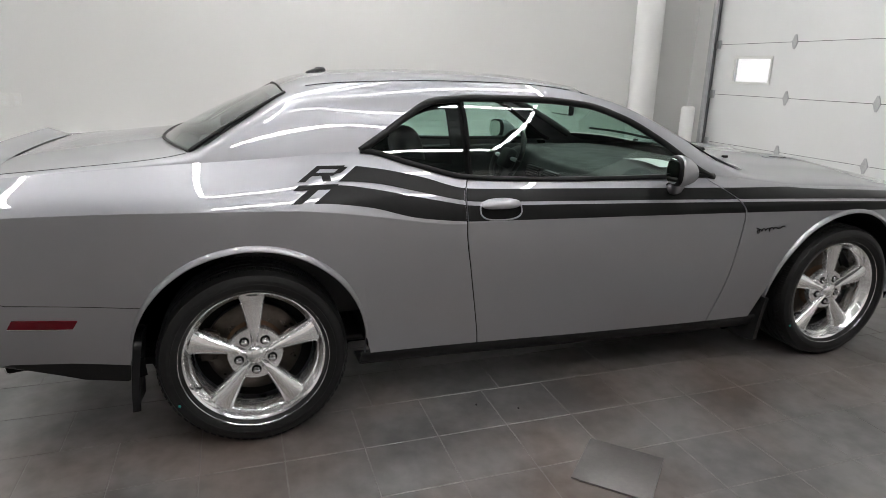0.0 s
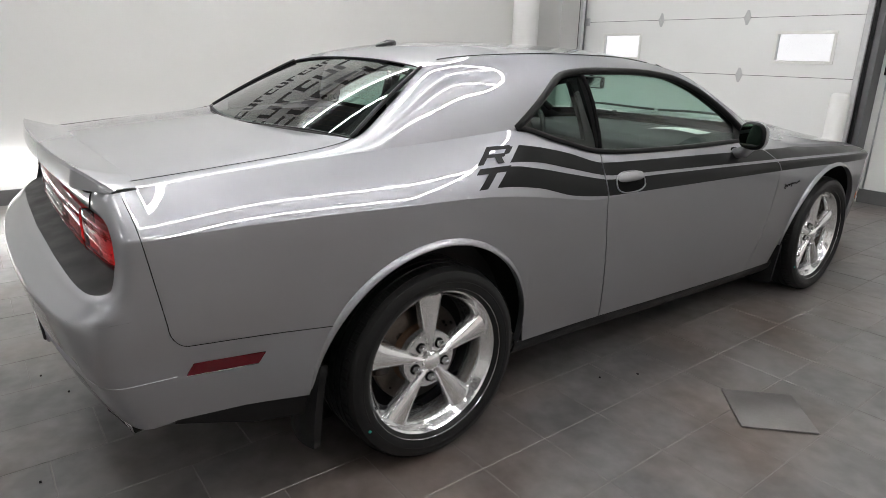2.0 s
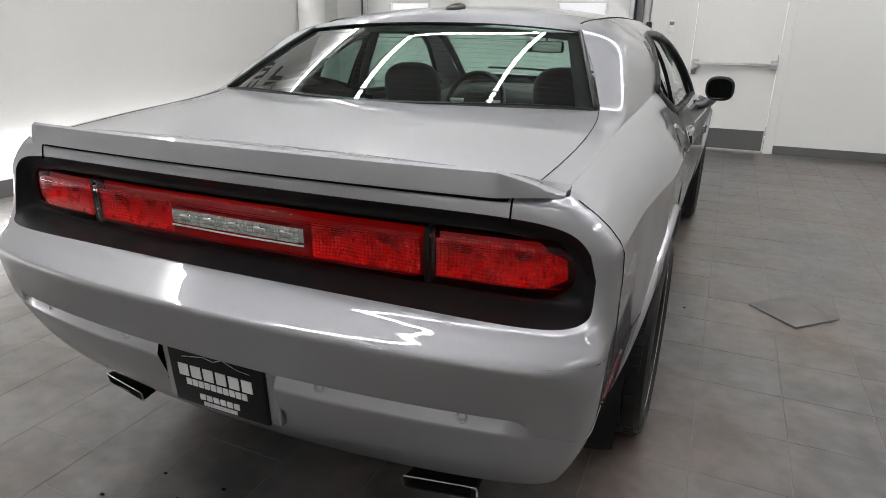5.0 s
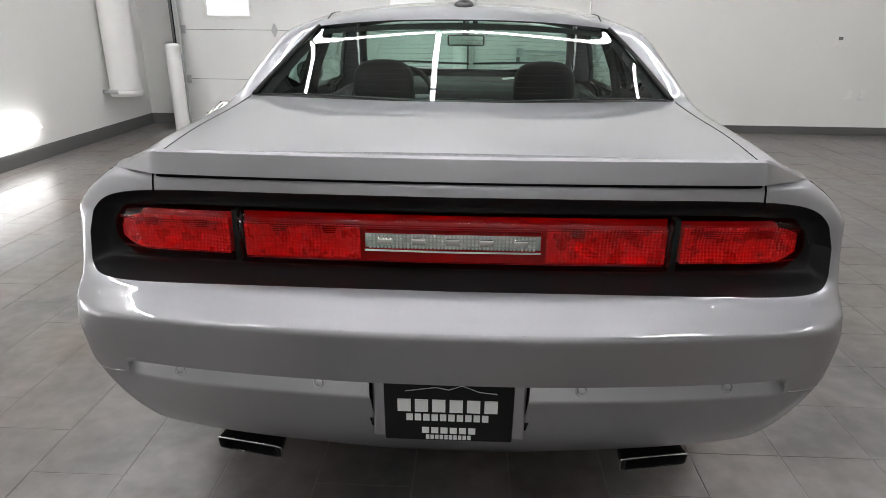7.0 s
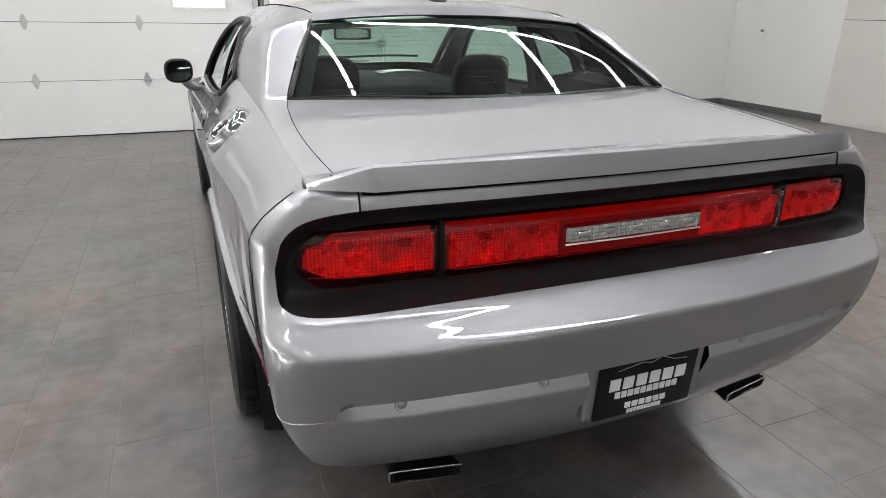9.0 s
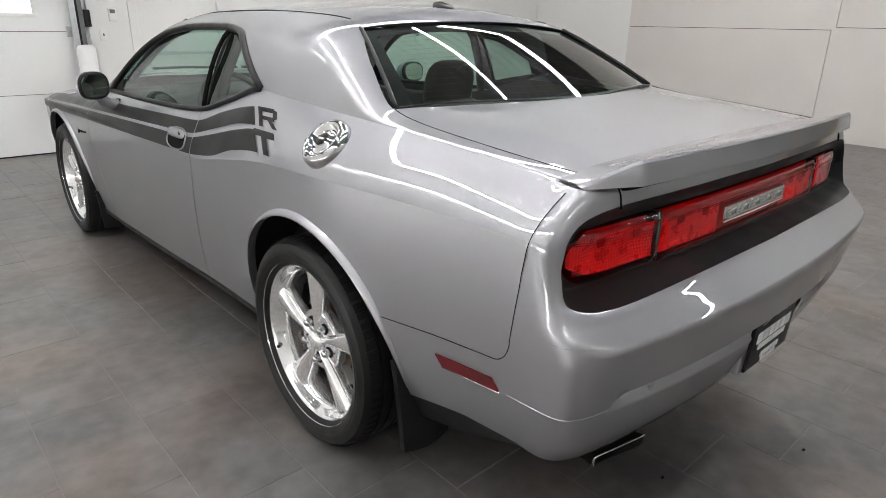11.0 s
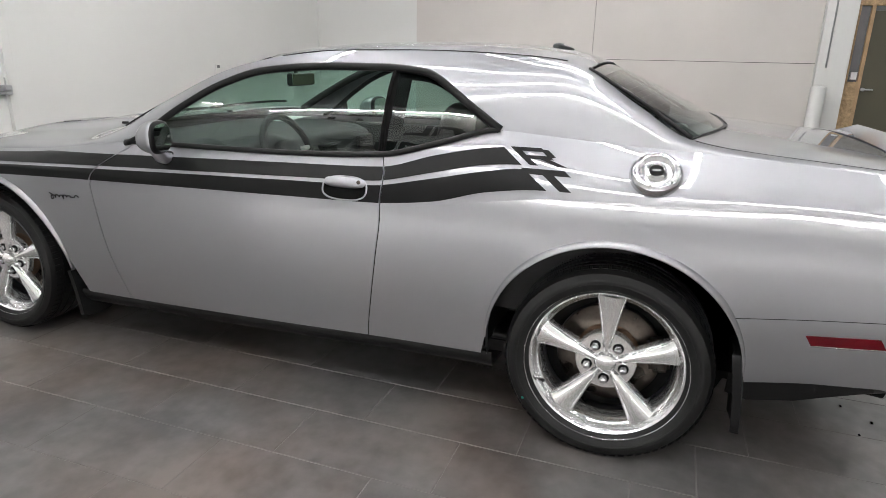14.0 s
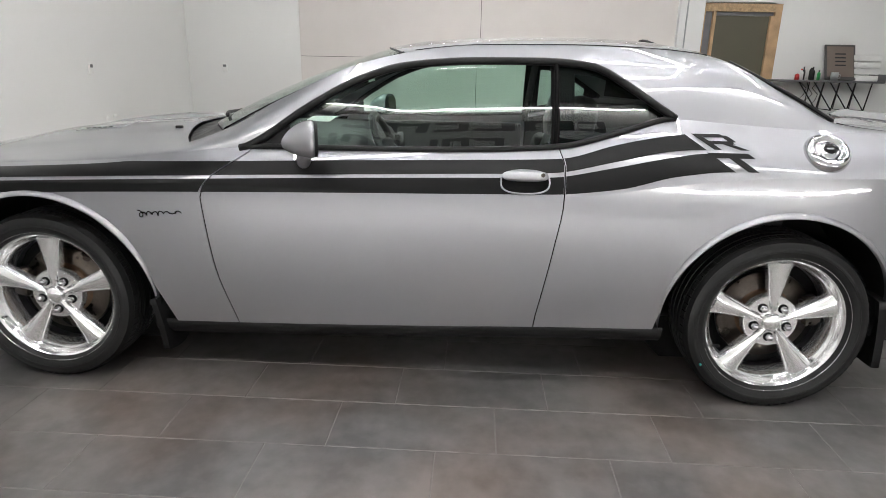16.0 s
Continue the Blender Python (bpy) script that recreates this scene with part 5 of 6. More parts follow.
# corner of the tail below the spoiler's tip; its inner part is black for the gap's shade
for side in (1, -1):
    def cap(u, v, a=0.0, b=1.0):
        p = tail(lerp(a, b, u) * side, 1.026)
        q = Vector((side * min(abs(p.x), 0.775) * 0.90, max(p.y + 0.09, -0.87), 1.041))
        return p.lerp(q, v) + Vector((0, 0.001, 0.004 * math.sin(math.pi * v)))
    cut = tail_s(0.762, 1.03)
    part("tail_corner", grid(lambda u, v: cap(u, v, cut, 1.0), 24, 5, out=(0, 0, 1)), M_PAINT, car)
    part("spoiler_gap", grid(lambda u, v: cap(u, v, tail_s(0.60, 1.03), cut), 24, 5, out=(0, 0, 1)), M_GAP, car)

# parking sensors on the sloping strip
for side in (1, -1):
    for x in (0.301, 0.636):
        zb, zt, deep = strip_band(x)
        z = lerp(zb, zt, 0.52)
        p = tail(tail_s(x * side, z), z) + Vector((0, 0.52 * deep, 0))
        for rad_, prof, mat, nm in ((0, [(0.0, 0.0016), (0.0088, 0.0014), (0.0094, 0.0008), (0.0095, -0.004)], M_PAINT, "parking_sensor"), (0, [(0.0096, -0.002), (0.0096, 0.0004), (0.0106, 0.0004), (0.0106, -0.002)], M_GAP, "sensor_gap"), (0, [(0.0106, 0.0008), (0.0118, 0.0016), (0.0140, 0.0012), (0.0152, 0.0002), (0.0155, -0.004)], M_PAINT, "sensor_ring")):
            bm = lathe(prof, 28, "z")
            nrm = Vector((side * 0.08, -1, 0.30)).normalized()
            bmesh.ops.transform(bm, matrix=Matrix.Translation(p) @ nrm.to_track_quat("Z", "Y").to_matrix().to_4x4(), verts=bm.verts)
            part(nm, bm, mat, bumper)

# number plate bay: recessed panel, plate and its bars
for lo, hi in (((-0.178, -1.100, 0.440), (-0.139, -1.03, 0.606)), ((0.139, -1.100, 0.440), (0.178, -1.03, 0.606))):
    bm = bmesh.new()
    for v_ in box(bm, lo, hi):
        v_.co.y += 0.010 + (0.606 - v_.co.z) * 0.05
    part("plate_surround", bm, M_PAINT, bumper, "silver side of the plate bay", smooth=False, bevel=0.006)
part("plate_bay", rounded((-0.19, -1.035, 0.44), (0.19, -1.015, 0.62), 0.004, 1), M_BLACK, bumper, "dark back of the plate bay")


def lean(bm):
    """Sets the plate into its bay, leaning a little."""
    for v_ in bm.verts:
        v_.co.y += (0.612 - v_.co.z) * 0.06
    return bm


plate = part("number_plate", lean(rounded((-0.150, -1.100, 0.438), (0.150, -1.086, 0.612), 0.006, 3)), M_BLACK, car, "black dealer plate with white bars of print")
for x0, x1, z0, z1, n in ((-0.122, 0.118, 0.524, 0.558, 6), (-0.100, 0.095, 0.499, 0.517, 10), (-0.064, 0.066, 0.463, 0.479, 6), (-0.054, 0.054, 0.446, 0.457, 10)):
    for k in range(n):
        w = (x1 - x0) / n
        bm = bmesh.new()
        box(bm, (x0 + w * k + 0.10 * w, -1.1025, z0), (x0 + w * k + 0.86 * w, -1.099, z1))
        part("print_bar", lean(bm), M_WHITEINK, plate, smooth=False)
part("plate_ridge", lean(tube([(-0.10, -1.101, 0.580), (-0.03, -1.101, 0.592), (0.0, -1.101, 0.586), (0.03, -1.101, 0.598), (0.07, -1.101, 0.582), (0.11, -1.101, 0.578)], 0.0012, 5)), M_METAL, plate)

# exhaust tips and lower valance
for side in (1, -1):
    def tip(u, v, side=side):
        a = 2 * math.pi * u
        c, s = math.cos(a), math.sin(a)
        x = 0.086 * math.copysign(abs(c) ** 0.45, c)
        z = 0.027 * math.copysign(abs(s) ** 0.45, s)
        prof = ((0.07, 0.96), (0.03, 1.0), (0.0, 1.06), (-0.004, 1.03), (0.0, 0.90), (0.12, 0.86))
        k = min(int(v * 5 + 1e-9), 4)
        t = v * 5 - k
        y, r = lerp(prof[k][0], prof[k + 1][0], t), lerp(prof[k][1], prof[k + 1][1], t)
        return Vector((side * 0.537 + x * r, -0.948 + y - 0.014 * s + 0.20 * side * x, 0.290 + z * r))
    bm = grid(tip, 48, 10)
    bmesh.ops.recalc_face_normals(bm, faces=bm.faces)
    ex = part("exhaust_tip", bm, M_LINER, car, "dark rectangular exhaust tip with a bright rim")
    part("rim", tube([tip(k / 48, 0.4) for k in range(49)], 0.0034, 6, caps=False), M_BRIGHT, ex, "thin polished rim")
    bm = bmesh.new()
    box(bm, (side * 0.537 - 0.070, -0.885, 0.273), (side * 0.537 + 0.070, -0.865, 0.317))
    part("tip_inside", bm, M_GAP, ex, smooth=False)


def valance(u, v):
    s = lerp(-1, 1, u)
    p = tail(s, tail_low(s) + 0.004)
    return Vector((p.x * lerp(0.985, 0.93, v), p.y + lerp(0.004, 0.10, v), p.z - 0.085 * v * (1.0 - 0.5 * abs(s) ** 3)))


part("lower_valance", grid(valance, 80, 4, out=(0, -1, -0.5)), M_BLACK, car, "black lower edge of the bumper")
for side in (1, -1):
    part("rear_sill", grid(lambda u, v: Vector((side * (side_x(lerp(YQ, -0.40, u), 0.37) - 0.004 - 0.03 * v), lerp(YQ, -0.40, u), low(lerp(YQ, -0.44, u)) + 0.004 - 0.090 * v * lerp(0.45, 1, min(2 * u, 1)))), 6, 4, out=(side, 0, -0.3)), M_BLACK, car)
bm = bmesh.new()
box(bm, (-0.68, -0.55, 0.27), (0.68, 3.7, 0.30))
part("underbody", bm, M_LINER, car, "dark underbody", smooth=False)
bm = bmesh.new()
box(bm, (-0.50, -0.85, 0.30), (0.50, 0.25, 0.62))
part("boot_floor", bm, M_LINER, car, smooth=False)

# joint between bumper and quarter panel, and the marker lamps
for side in (1, -1):
    line = [(lerp(-0.899, -0.886, k / 4), lerp(1.039, 0.94, k / 4)) for k in range(4)] + [(lerp(-0.886, -0.850, k / 10), lerp(0.94, 0.71, k / 10)) for k in range(11)]
    line += [(-0.850 + 0.055 * (1 - math.cos(a)), 0.71 - 0.070 * math.sin(a)) for a in (math.pi / 2 * k / 8 for k in range(1, 9))]
    line += [(lerp(-0.795, -0.385, k / 14), lerp(0.640, 0.596, k / 14)) for k in range(1, 15)]
    pts = []
    for y, z in line:
        d, xs, ys = plan(round(float(z), 3))
        x = side_x(y, z) if y > YQ else float(np.interp(y, ys, xs))
        pts.append(Vector((side * (x + (0.0004 if z < 0.85 else 0.0022)), y, z)))
    part("bumper_joint", tube(pts, 0.0011, 6), M_GAP, car)

    # edge that runs from the strip round the corner to the marker lamp
    pts = []
    sa = tail_s(0.782, 0.573)
    for k in range(33):
        t = k / 32
        s_, z = lerp(sa, 1.0, t), lerp(0.573, 0.556, min(t * 1.05, 1) ** 0.8)
        pts.append(tail(side * s_, z) + Vector((0, 0.0004, 0)))
    part("bumper_edge", tube(pts, 0.0019, 6), M_PAINT, bumper)

    def marker(u, v):
        y, z = lerp(-0.605, -0.805, u) + 0.02 * (v - 0.5), lerp(0.547, 0.568, u) + lerp(-0.016, 0.016, v)
        x = side_x(y, z) if y > YQ else float(np.interp(y, plan(round(float(z), 3))[2], plan(round(float(z), 3))[1]))
        return Vector((side * (x + 0.004), y, z))
    part("side_marker_lamp", grid(marker, 14, 4, out=(side, 0, 0)), M_MARKER, car, "dark red side marker lamp", solid=0.008)
    part("marker_frame", tube([marker(0, 0) - Vector((side * 0.003, 0, 0.002)), marker(0.5, 0) - Vector((side * 0.003, 0, 0.003)), marker(1, 0) - Vector((side * 0.003, 0, 0.002))], 0.0025, 6), M_BRIGHT, car)
    bm = grid(lambda u, v: flank(lerp(3.50, 3.62, u), lerp(0.52, 0.56, v), 0.004, side), 6, 3, out=(side, 0, 0))
    part("front_marker_lamp", bm, M_AMBER, car, "amber front side marker lamp", solid=0.006)

# ---- stripes, letters, handles ----
su_top = spline([0.27, 0.41, 0.47, 0.67, 0.86, 0.89, 1.29, 1.72, 2.16, 2.6, 3.06, 3.6], [1.086, 1.081, 1.074, 1.034, 0.982, 0.979, 0.966, 0.954, 0.940, 0.922, 0.905, 0.87])
su_low = spline([0.27, 0.38, 0.46, 0.66, 0.86, 0.89, 1.29, 1.72, 2.16, 2.6, 3.06, 3.6], [1.030, 1.027, 1.020, 0.978, 0.934, 0.930, 0.917, 0.905, 0.892, 0.875, 0.857, 0.83])
sl_top = spline([0.20, 0.36, 0.46, 0.66, 0.86, 0.88, 1.29, 1.72, 2.16, 2.6, 3.06, 3.6], [1.020, 1.015, 1.000, 0.958, 0.918, 0.915, 0.904, 0.893, 0.880, 0.864, 0.846, 0.82])
sl_low = spline([0.20, 0.27, 0.45, 0.65, 0.85, 0.88, 1.28, 1.72, 2.16, 2.6, 3.06, 3.6], [0.957, 0.955, 0.932, 0.880, 0.855, 0.853, 0.846, 0.839, 0.830, 0.818, 0.802, 0.78])


def stripe(y0, y1, top_, low_, side, parent, n=30):
    def fn(u, v):
        z = 0.95
        for _ in range(6):
            ya, yb = y0(z), y1(z)
            y = lerp(ya, yb, u)
            z = min(lerp(low_(y), top_(y), v), z_belt(y) - 0.012)
        return flank(y, z, 0.0022, side)
    part("stripe", grid(fn, n, 8, out=(side, 0, 0)), M_STRIPE, parent, "matt black vinyl stripe")


for side in (1, -1):
    for k, (t_, l_) in enumerate(((su_top, su_low), (sl_top, sl_low))):
        start = (lambda z: 0.345 + (z - 1.03) * 1.45) if k == 0 else (lambda z: 0.245 + (z - 0.957) * 1.45)
        stripe(start, lambda z: gap_rear(z) - 0.004, t_, l_, side, car)
        stripe(lambda z: gap_rear(z) + 0.004, lambda z: gap_front(z) - 0.004, t_, l_, side, car, n=40)
        stripe(lambda z: gap_front(z) + 0.004, lambda z: 3.55, t_, l_, side, car)

    def letter(strokes, ya_top, ya_low, width, z0, z1):
        """Slanted capital built of bars; strokes are quads in a unit square."""
        bm = bmesh.new()
        for q in strokes:
            pts = []
            n = 4
            vs_ = []
            for i in range(n + 1):
                row = []
                for j in range(n + 1):
                    a = Vector(q[0]).lerp(Vector(q[1]), i / n)
                    b = Vector(q[3]).lerp(Vector(q[2]), i / n)
                    p = a.lerp(b, j / n)
                    px = p.x if side == -1 else 1 - p.x
                    z = lerp(z0, z1, p.y)
                    y = lerp(ya_low, ya_top, p.y) - width * px
                    row.append(bm.verts.new(flank(y, z, 0.0024, side)))
                vs_.append(row)
            for i in range(n):
                for j in range(n):
                    bm.faces.new((vs_[i][j], vs_[i + 1][j], vs_[i + 1][j + 1], vs_[i][j + 1]))
        bm.normal_update()
        for f in bm.faces:
            if f.normal.x * side < 0:
                f.normal_flip()
        return bm
    R_ = (((0, 0), (0.22, 0), (0.22, 1), (0, 1)), ((0.22, 0.78), (0.86, 0.78), (0.86, 1), (0.22, 1)), ((0.22, 0.36), (0.86, 0.36), (0.86, 0.56), (0.22, 0.56)),
          ((0.78, 0.44), (1.0, 0.52), (1.0, 0.90), (0.78, 0.94)), ((0.50, 0.36), (0.76, 0.36), (1.02, 0.0), (0.76, 0.0)))
    T_ = (((0, 0.72), (1, 0.72), (1, 1), (0, 1)), ((0.37, 0), (0.63, 0), (0.63, 0.72), (0.37, 0.72)))
    part("side_letter", letter(R_, 0.395, 0.315, 0.125, 1.030, 1.083), M_STRIPE, car, "black vinyl capital letter R")
    part("side_letter", letter(T_, 0.345, 0.255, 0.150, 0.957, 1.020), M_STRIPE, car, "black vinyl capital letter T")

    # door handle over a black patch that paints the shade of its dish
    yc, zc = 1.01, 0.893
    def handle(u, v):
        a = 2 * math.pi * u
        c, s = math.cos(a), math.sin(a)
        y, z = yc + 0.086 * math.copysign(abs(c) ** 0.7, c) * v, 0.914 + 0.019 * math.copysign(abs(s) ** 0.6, s) * v
        return flank(y, z, 0.010 + 0.018 * math.cos(v * math.pi / 2) ** 0.5, side)
    def dish(u, v):
        a = 2 * math.pi * u
        c, s = math.cos(a), math.sin(a)
        zz = 0.893 + (0.043 if s > 0 else 0.040) * math.copysign(abs(s) ** 0.75, s) * v
        return flank(yc + 0.092 * math.copysign(abs(c) ** 0.75, c) * v, zz, 0.0025 + 0.001 * (v > 0.95), side)
    part("handle_dish", grid(dish, 40, 6, out=(side, 0, 0)), M_GAP, car, "black patch behind the door handle for the hollow's shade")
    part("dish_rim", tube([dish(k / 40, 1.0) + Vector((side * 0.001, 0, 0)) for k in range(41)], 0.0035, 6, caps=False), M_PAINT, car)
    part("door_handle", grid(handle, 40, 8, out=(side, 0, 0)), M_PAINT, car, "silver pull door handle")
    if side == -1:
        bm = lathe([(0, 0.004), (0.007, 0.004), (0.008, 0)], 16)
        bmesh.ops.transform(bm, matrix=Matrix.Translation(flank(0.945, 0.915, 0.024, side)) @ Matrix.Rotation(math.pi, 4, "Z"), verts=bm.verts)
        part("key_lock", bm, M_STEEL, car)

    # badge on the fender: a dark flourish, not lettered
    pts = []
    for k in range(181):
        t = k / 180
        big = max(1 - t / 0.16, 0)
        a = 2 * math.pi * 7.5 * t
        tall = math.exp(-(((t - 0.24) / 0.03) ** 2)) + math.exp(-(((t - 0.47) / 0.06) ** 2))
        p_ = 0.175 * t + (0.004 + 0.014 * big) * math.sin(a)
        q_ = 0.014 * t + (0.0045 + 0.012 * big + 0.007 * tall) * math.cos(a) - 0.010 * math.exp(-(((t - 0.80) / 0.03) ** 2))
        y_ = 2.335 + p_ if side == 1 else 2.515 - p_
        pts.append(flank(y_, 0.731 + q_, 0.003, side))
    part("fender_badge", tube(pts, 0.0021, 5), M_GAP, car, "black scrolled badge on the fender")

    # mirror
    cx, cy, cz = side * 1.000, 1.800, 1.048
    def aim(x, z, tip=0.0):
        """The mirror is turned in towards the driver."""
        return -0.268 * side * (x - cx) + tip * (z - cz)
    def shell(u, v):
        a = 2 * math.pi * u
        c, s = math.cos(a), math.sin(a)
        if v < 0.25:
            t = v / 0.25
            r, y, drop = math.sin(t * math.pi / 2) ** 0.5, -0.024 * math.cos(t * math.pi / 2), 0.0
        else:
            t = (v - 0.25) / 0.75
            r, y, drop = (1 - t ** 1.7) ** 0.62, 0.118 * t, 0.022 * t * t
        return Vector((cx + 0.076 * math.copysign(abs(c) ** 0.74, c) * r - side * 0.02 * (v > 0.25) * max(v - 0.25, 0), cy + y - 0.268 * side * 0.076 * math.copysign(abs(c) ** 0.74, c) * r, cz + 0.067 * math.copysign(abs(s) ** 0.74, s) * r - drop))
    mir = part("door_mirror", grid(shell, 36, 28), M_PAINT, car, "silver door mirror with a black edge")
    bm = lathe([(0.0, 0.0), (0.8, 0.0), (0.97, 0.004), (1.0, 0.012)], 40)
    for v_ in bm.verts:
        x_, y_, z_ = v_.co
        c, s = y_, z_
        px, pz = cx + 0.0745 * math.copysign(abs(c) ** 0.74, c), cz + 0.0655 * math.copysign(abs(s) ** 0.74, s)
        v_.co = Vector((px, cy - 0.0245 + x_ + aim(px, pz), pz))
    part("mirror_frame", bm, M_BLACK, mir)
    bm = lathe([(0.0, 0.0), (0.9, 0.0)], 40)
    for v_ in bm.verts:
        x_, y_, z_ = v_.co
        px, pz = cx + 0.067 * math.copysign(abs(y_) ** 0.74, y_), cz + 0.058 * math.copysign(abs(z_) ** 0.74, z_)
        v_.co = Vector((px, cy - 0.031 + aim(px, pz, 0.07), pz))
    part("mirror_glass", bm, M_MIRROR, mir, "mirror glass")
    part("mirror_foot", tube([(side * 0.885, 1.862, 0.945), (side * 0.915, 1.855, 0.950), (side * 0.945, 1.845, 0.962), (side * 0.965, 1.838, 0.985), (side * 0.972, 1.832, 1.01)], lambda t: lerp(0.026, 0.030, t), 14), M_PAINT, mir, "silver mirror foot")
    part("foot_gasket", tube([(side * 0.868, 1.866, 0.940), (side * 0.888, 1.862, 0.944)], 0.033, 14), M_BLACK, mir, "black rubber gasket")

# fuel filler on the left quarter
fy, fz = -0.094, 1.030
n_ = (flank(fy, fz, 0.01, -1) - flank(fy, fz, 0.0, -1)).normalized()
rot = n_.to_track_quat("Z", "Y").to_matrix().to_4x4()
bm = lathe([(0.0, 0.020), (0.026, 0.020), (0.031, 0.014), (0.044, 0.008), (0.049, 0.010), (0.053, 0.019), (0.060, 0.023), (0.068, 0.022), (0.076, 0.016), (0.082, 0.006), (0.084, -0.012)], 56, "z")
bmesh.ops.transform(bm, matrix=Matrix.Translation(flank(fy, fz, 0.002, -1)) @ rot, verts=bm.verts)
fuel = part("fuel_filler", bm, M_FILLER, car, "round chrome fuel filler door")
bm = lathe([(0.0, 0.023), (0.020, 0.023), (0.024, 0.018)], 32, "z")
bmesh.ops.transform(bm, matrix=Matrix.Translation(flank(fy, fz, 0.002, -1)) @ rot, verts=bm.verts)
part("filler_centre", bm, M_BLACK, fuel, "black centre with a pale bar")
bm = bmesh.new()
box(bm, (-0.012, -0.003, 0.023), (0.012, 0.003, 0.0245), Matrix.Translation(flank(fy, fz, 0.002, -1)) @ rot)
part("pale_bar", bm, M_METAL, fuel, smooth=False)
for k in range(6):
    a = 2 * math.pi * k / 6 + 0.3
    bm = lathe([(0, 0.025), (0.003, 0.025), (0.004, 0.018)], 10, "z")
    bmesh.ops.transform(bm, matrix=Matrix.Translation(flank(fy, fz, 0.002, -1)) @ rot @ Matrix.Translation((0.066 * math.cos(a), 0.066 * math.sin(a), 0.0)), verts=bm.verts)
    part("filler_screw", bm, M_STEEL, fuel)

# roof aerial
def fin(u, v):
    a = 2 * math.pi * u
    r = math.cos(v * math.pi / 2) ** 0.6
    y = 0.378 + 0.050 * math.cos(a) * r
    return Vector((0.040 * math.sin(a) * r, y, mid_z(y) - 0.002 + 0.022 * math.sin(v * math.pi / 2) ** 0.7 * (0.8 + 0.2 * math.cos(a))))


bm = grid(fin, 28, 8)
bmesh.ops.recalc_face_normals(bm, faces=bm.faces)
part("roof_aerial", bm, M_BLACK, car, "small black roof aerial")

# front end, plain
def nose(u, v):
    s = lerp(-1, 1, u)
    z = lerp(0.24, 0.80, v)
    return Vector((s * lerp(side_x(3.93, max(z, 0.3)), 0.62, max(v - 0.8, 0) * 2), 3.95 + 0.06 * (1 - s * s) - 0.05 * abs(2 * v - 1) ** 3, z))


part("front_bumper", grid(nose, 30, 12, out=(0, 1, 0)), M_PAINT, car, "silver front bumper", solid=0.004)

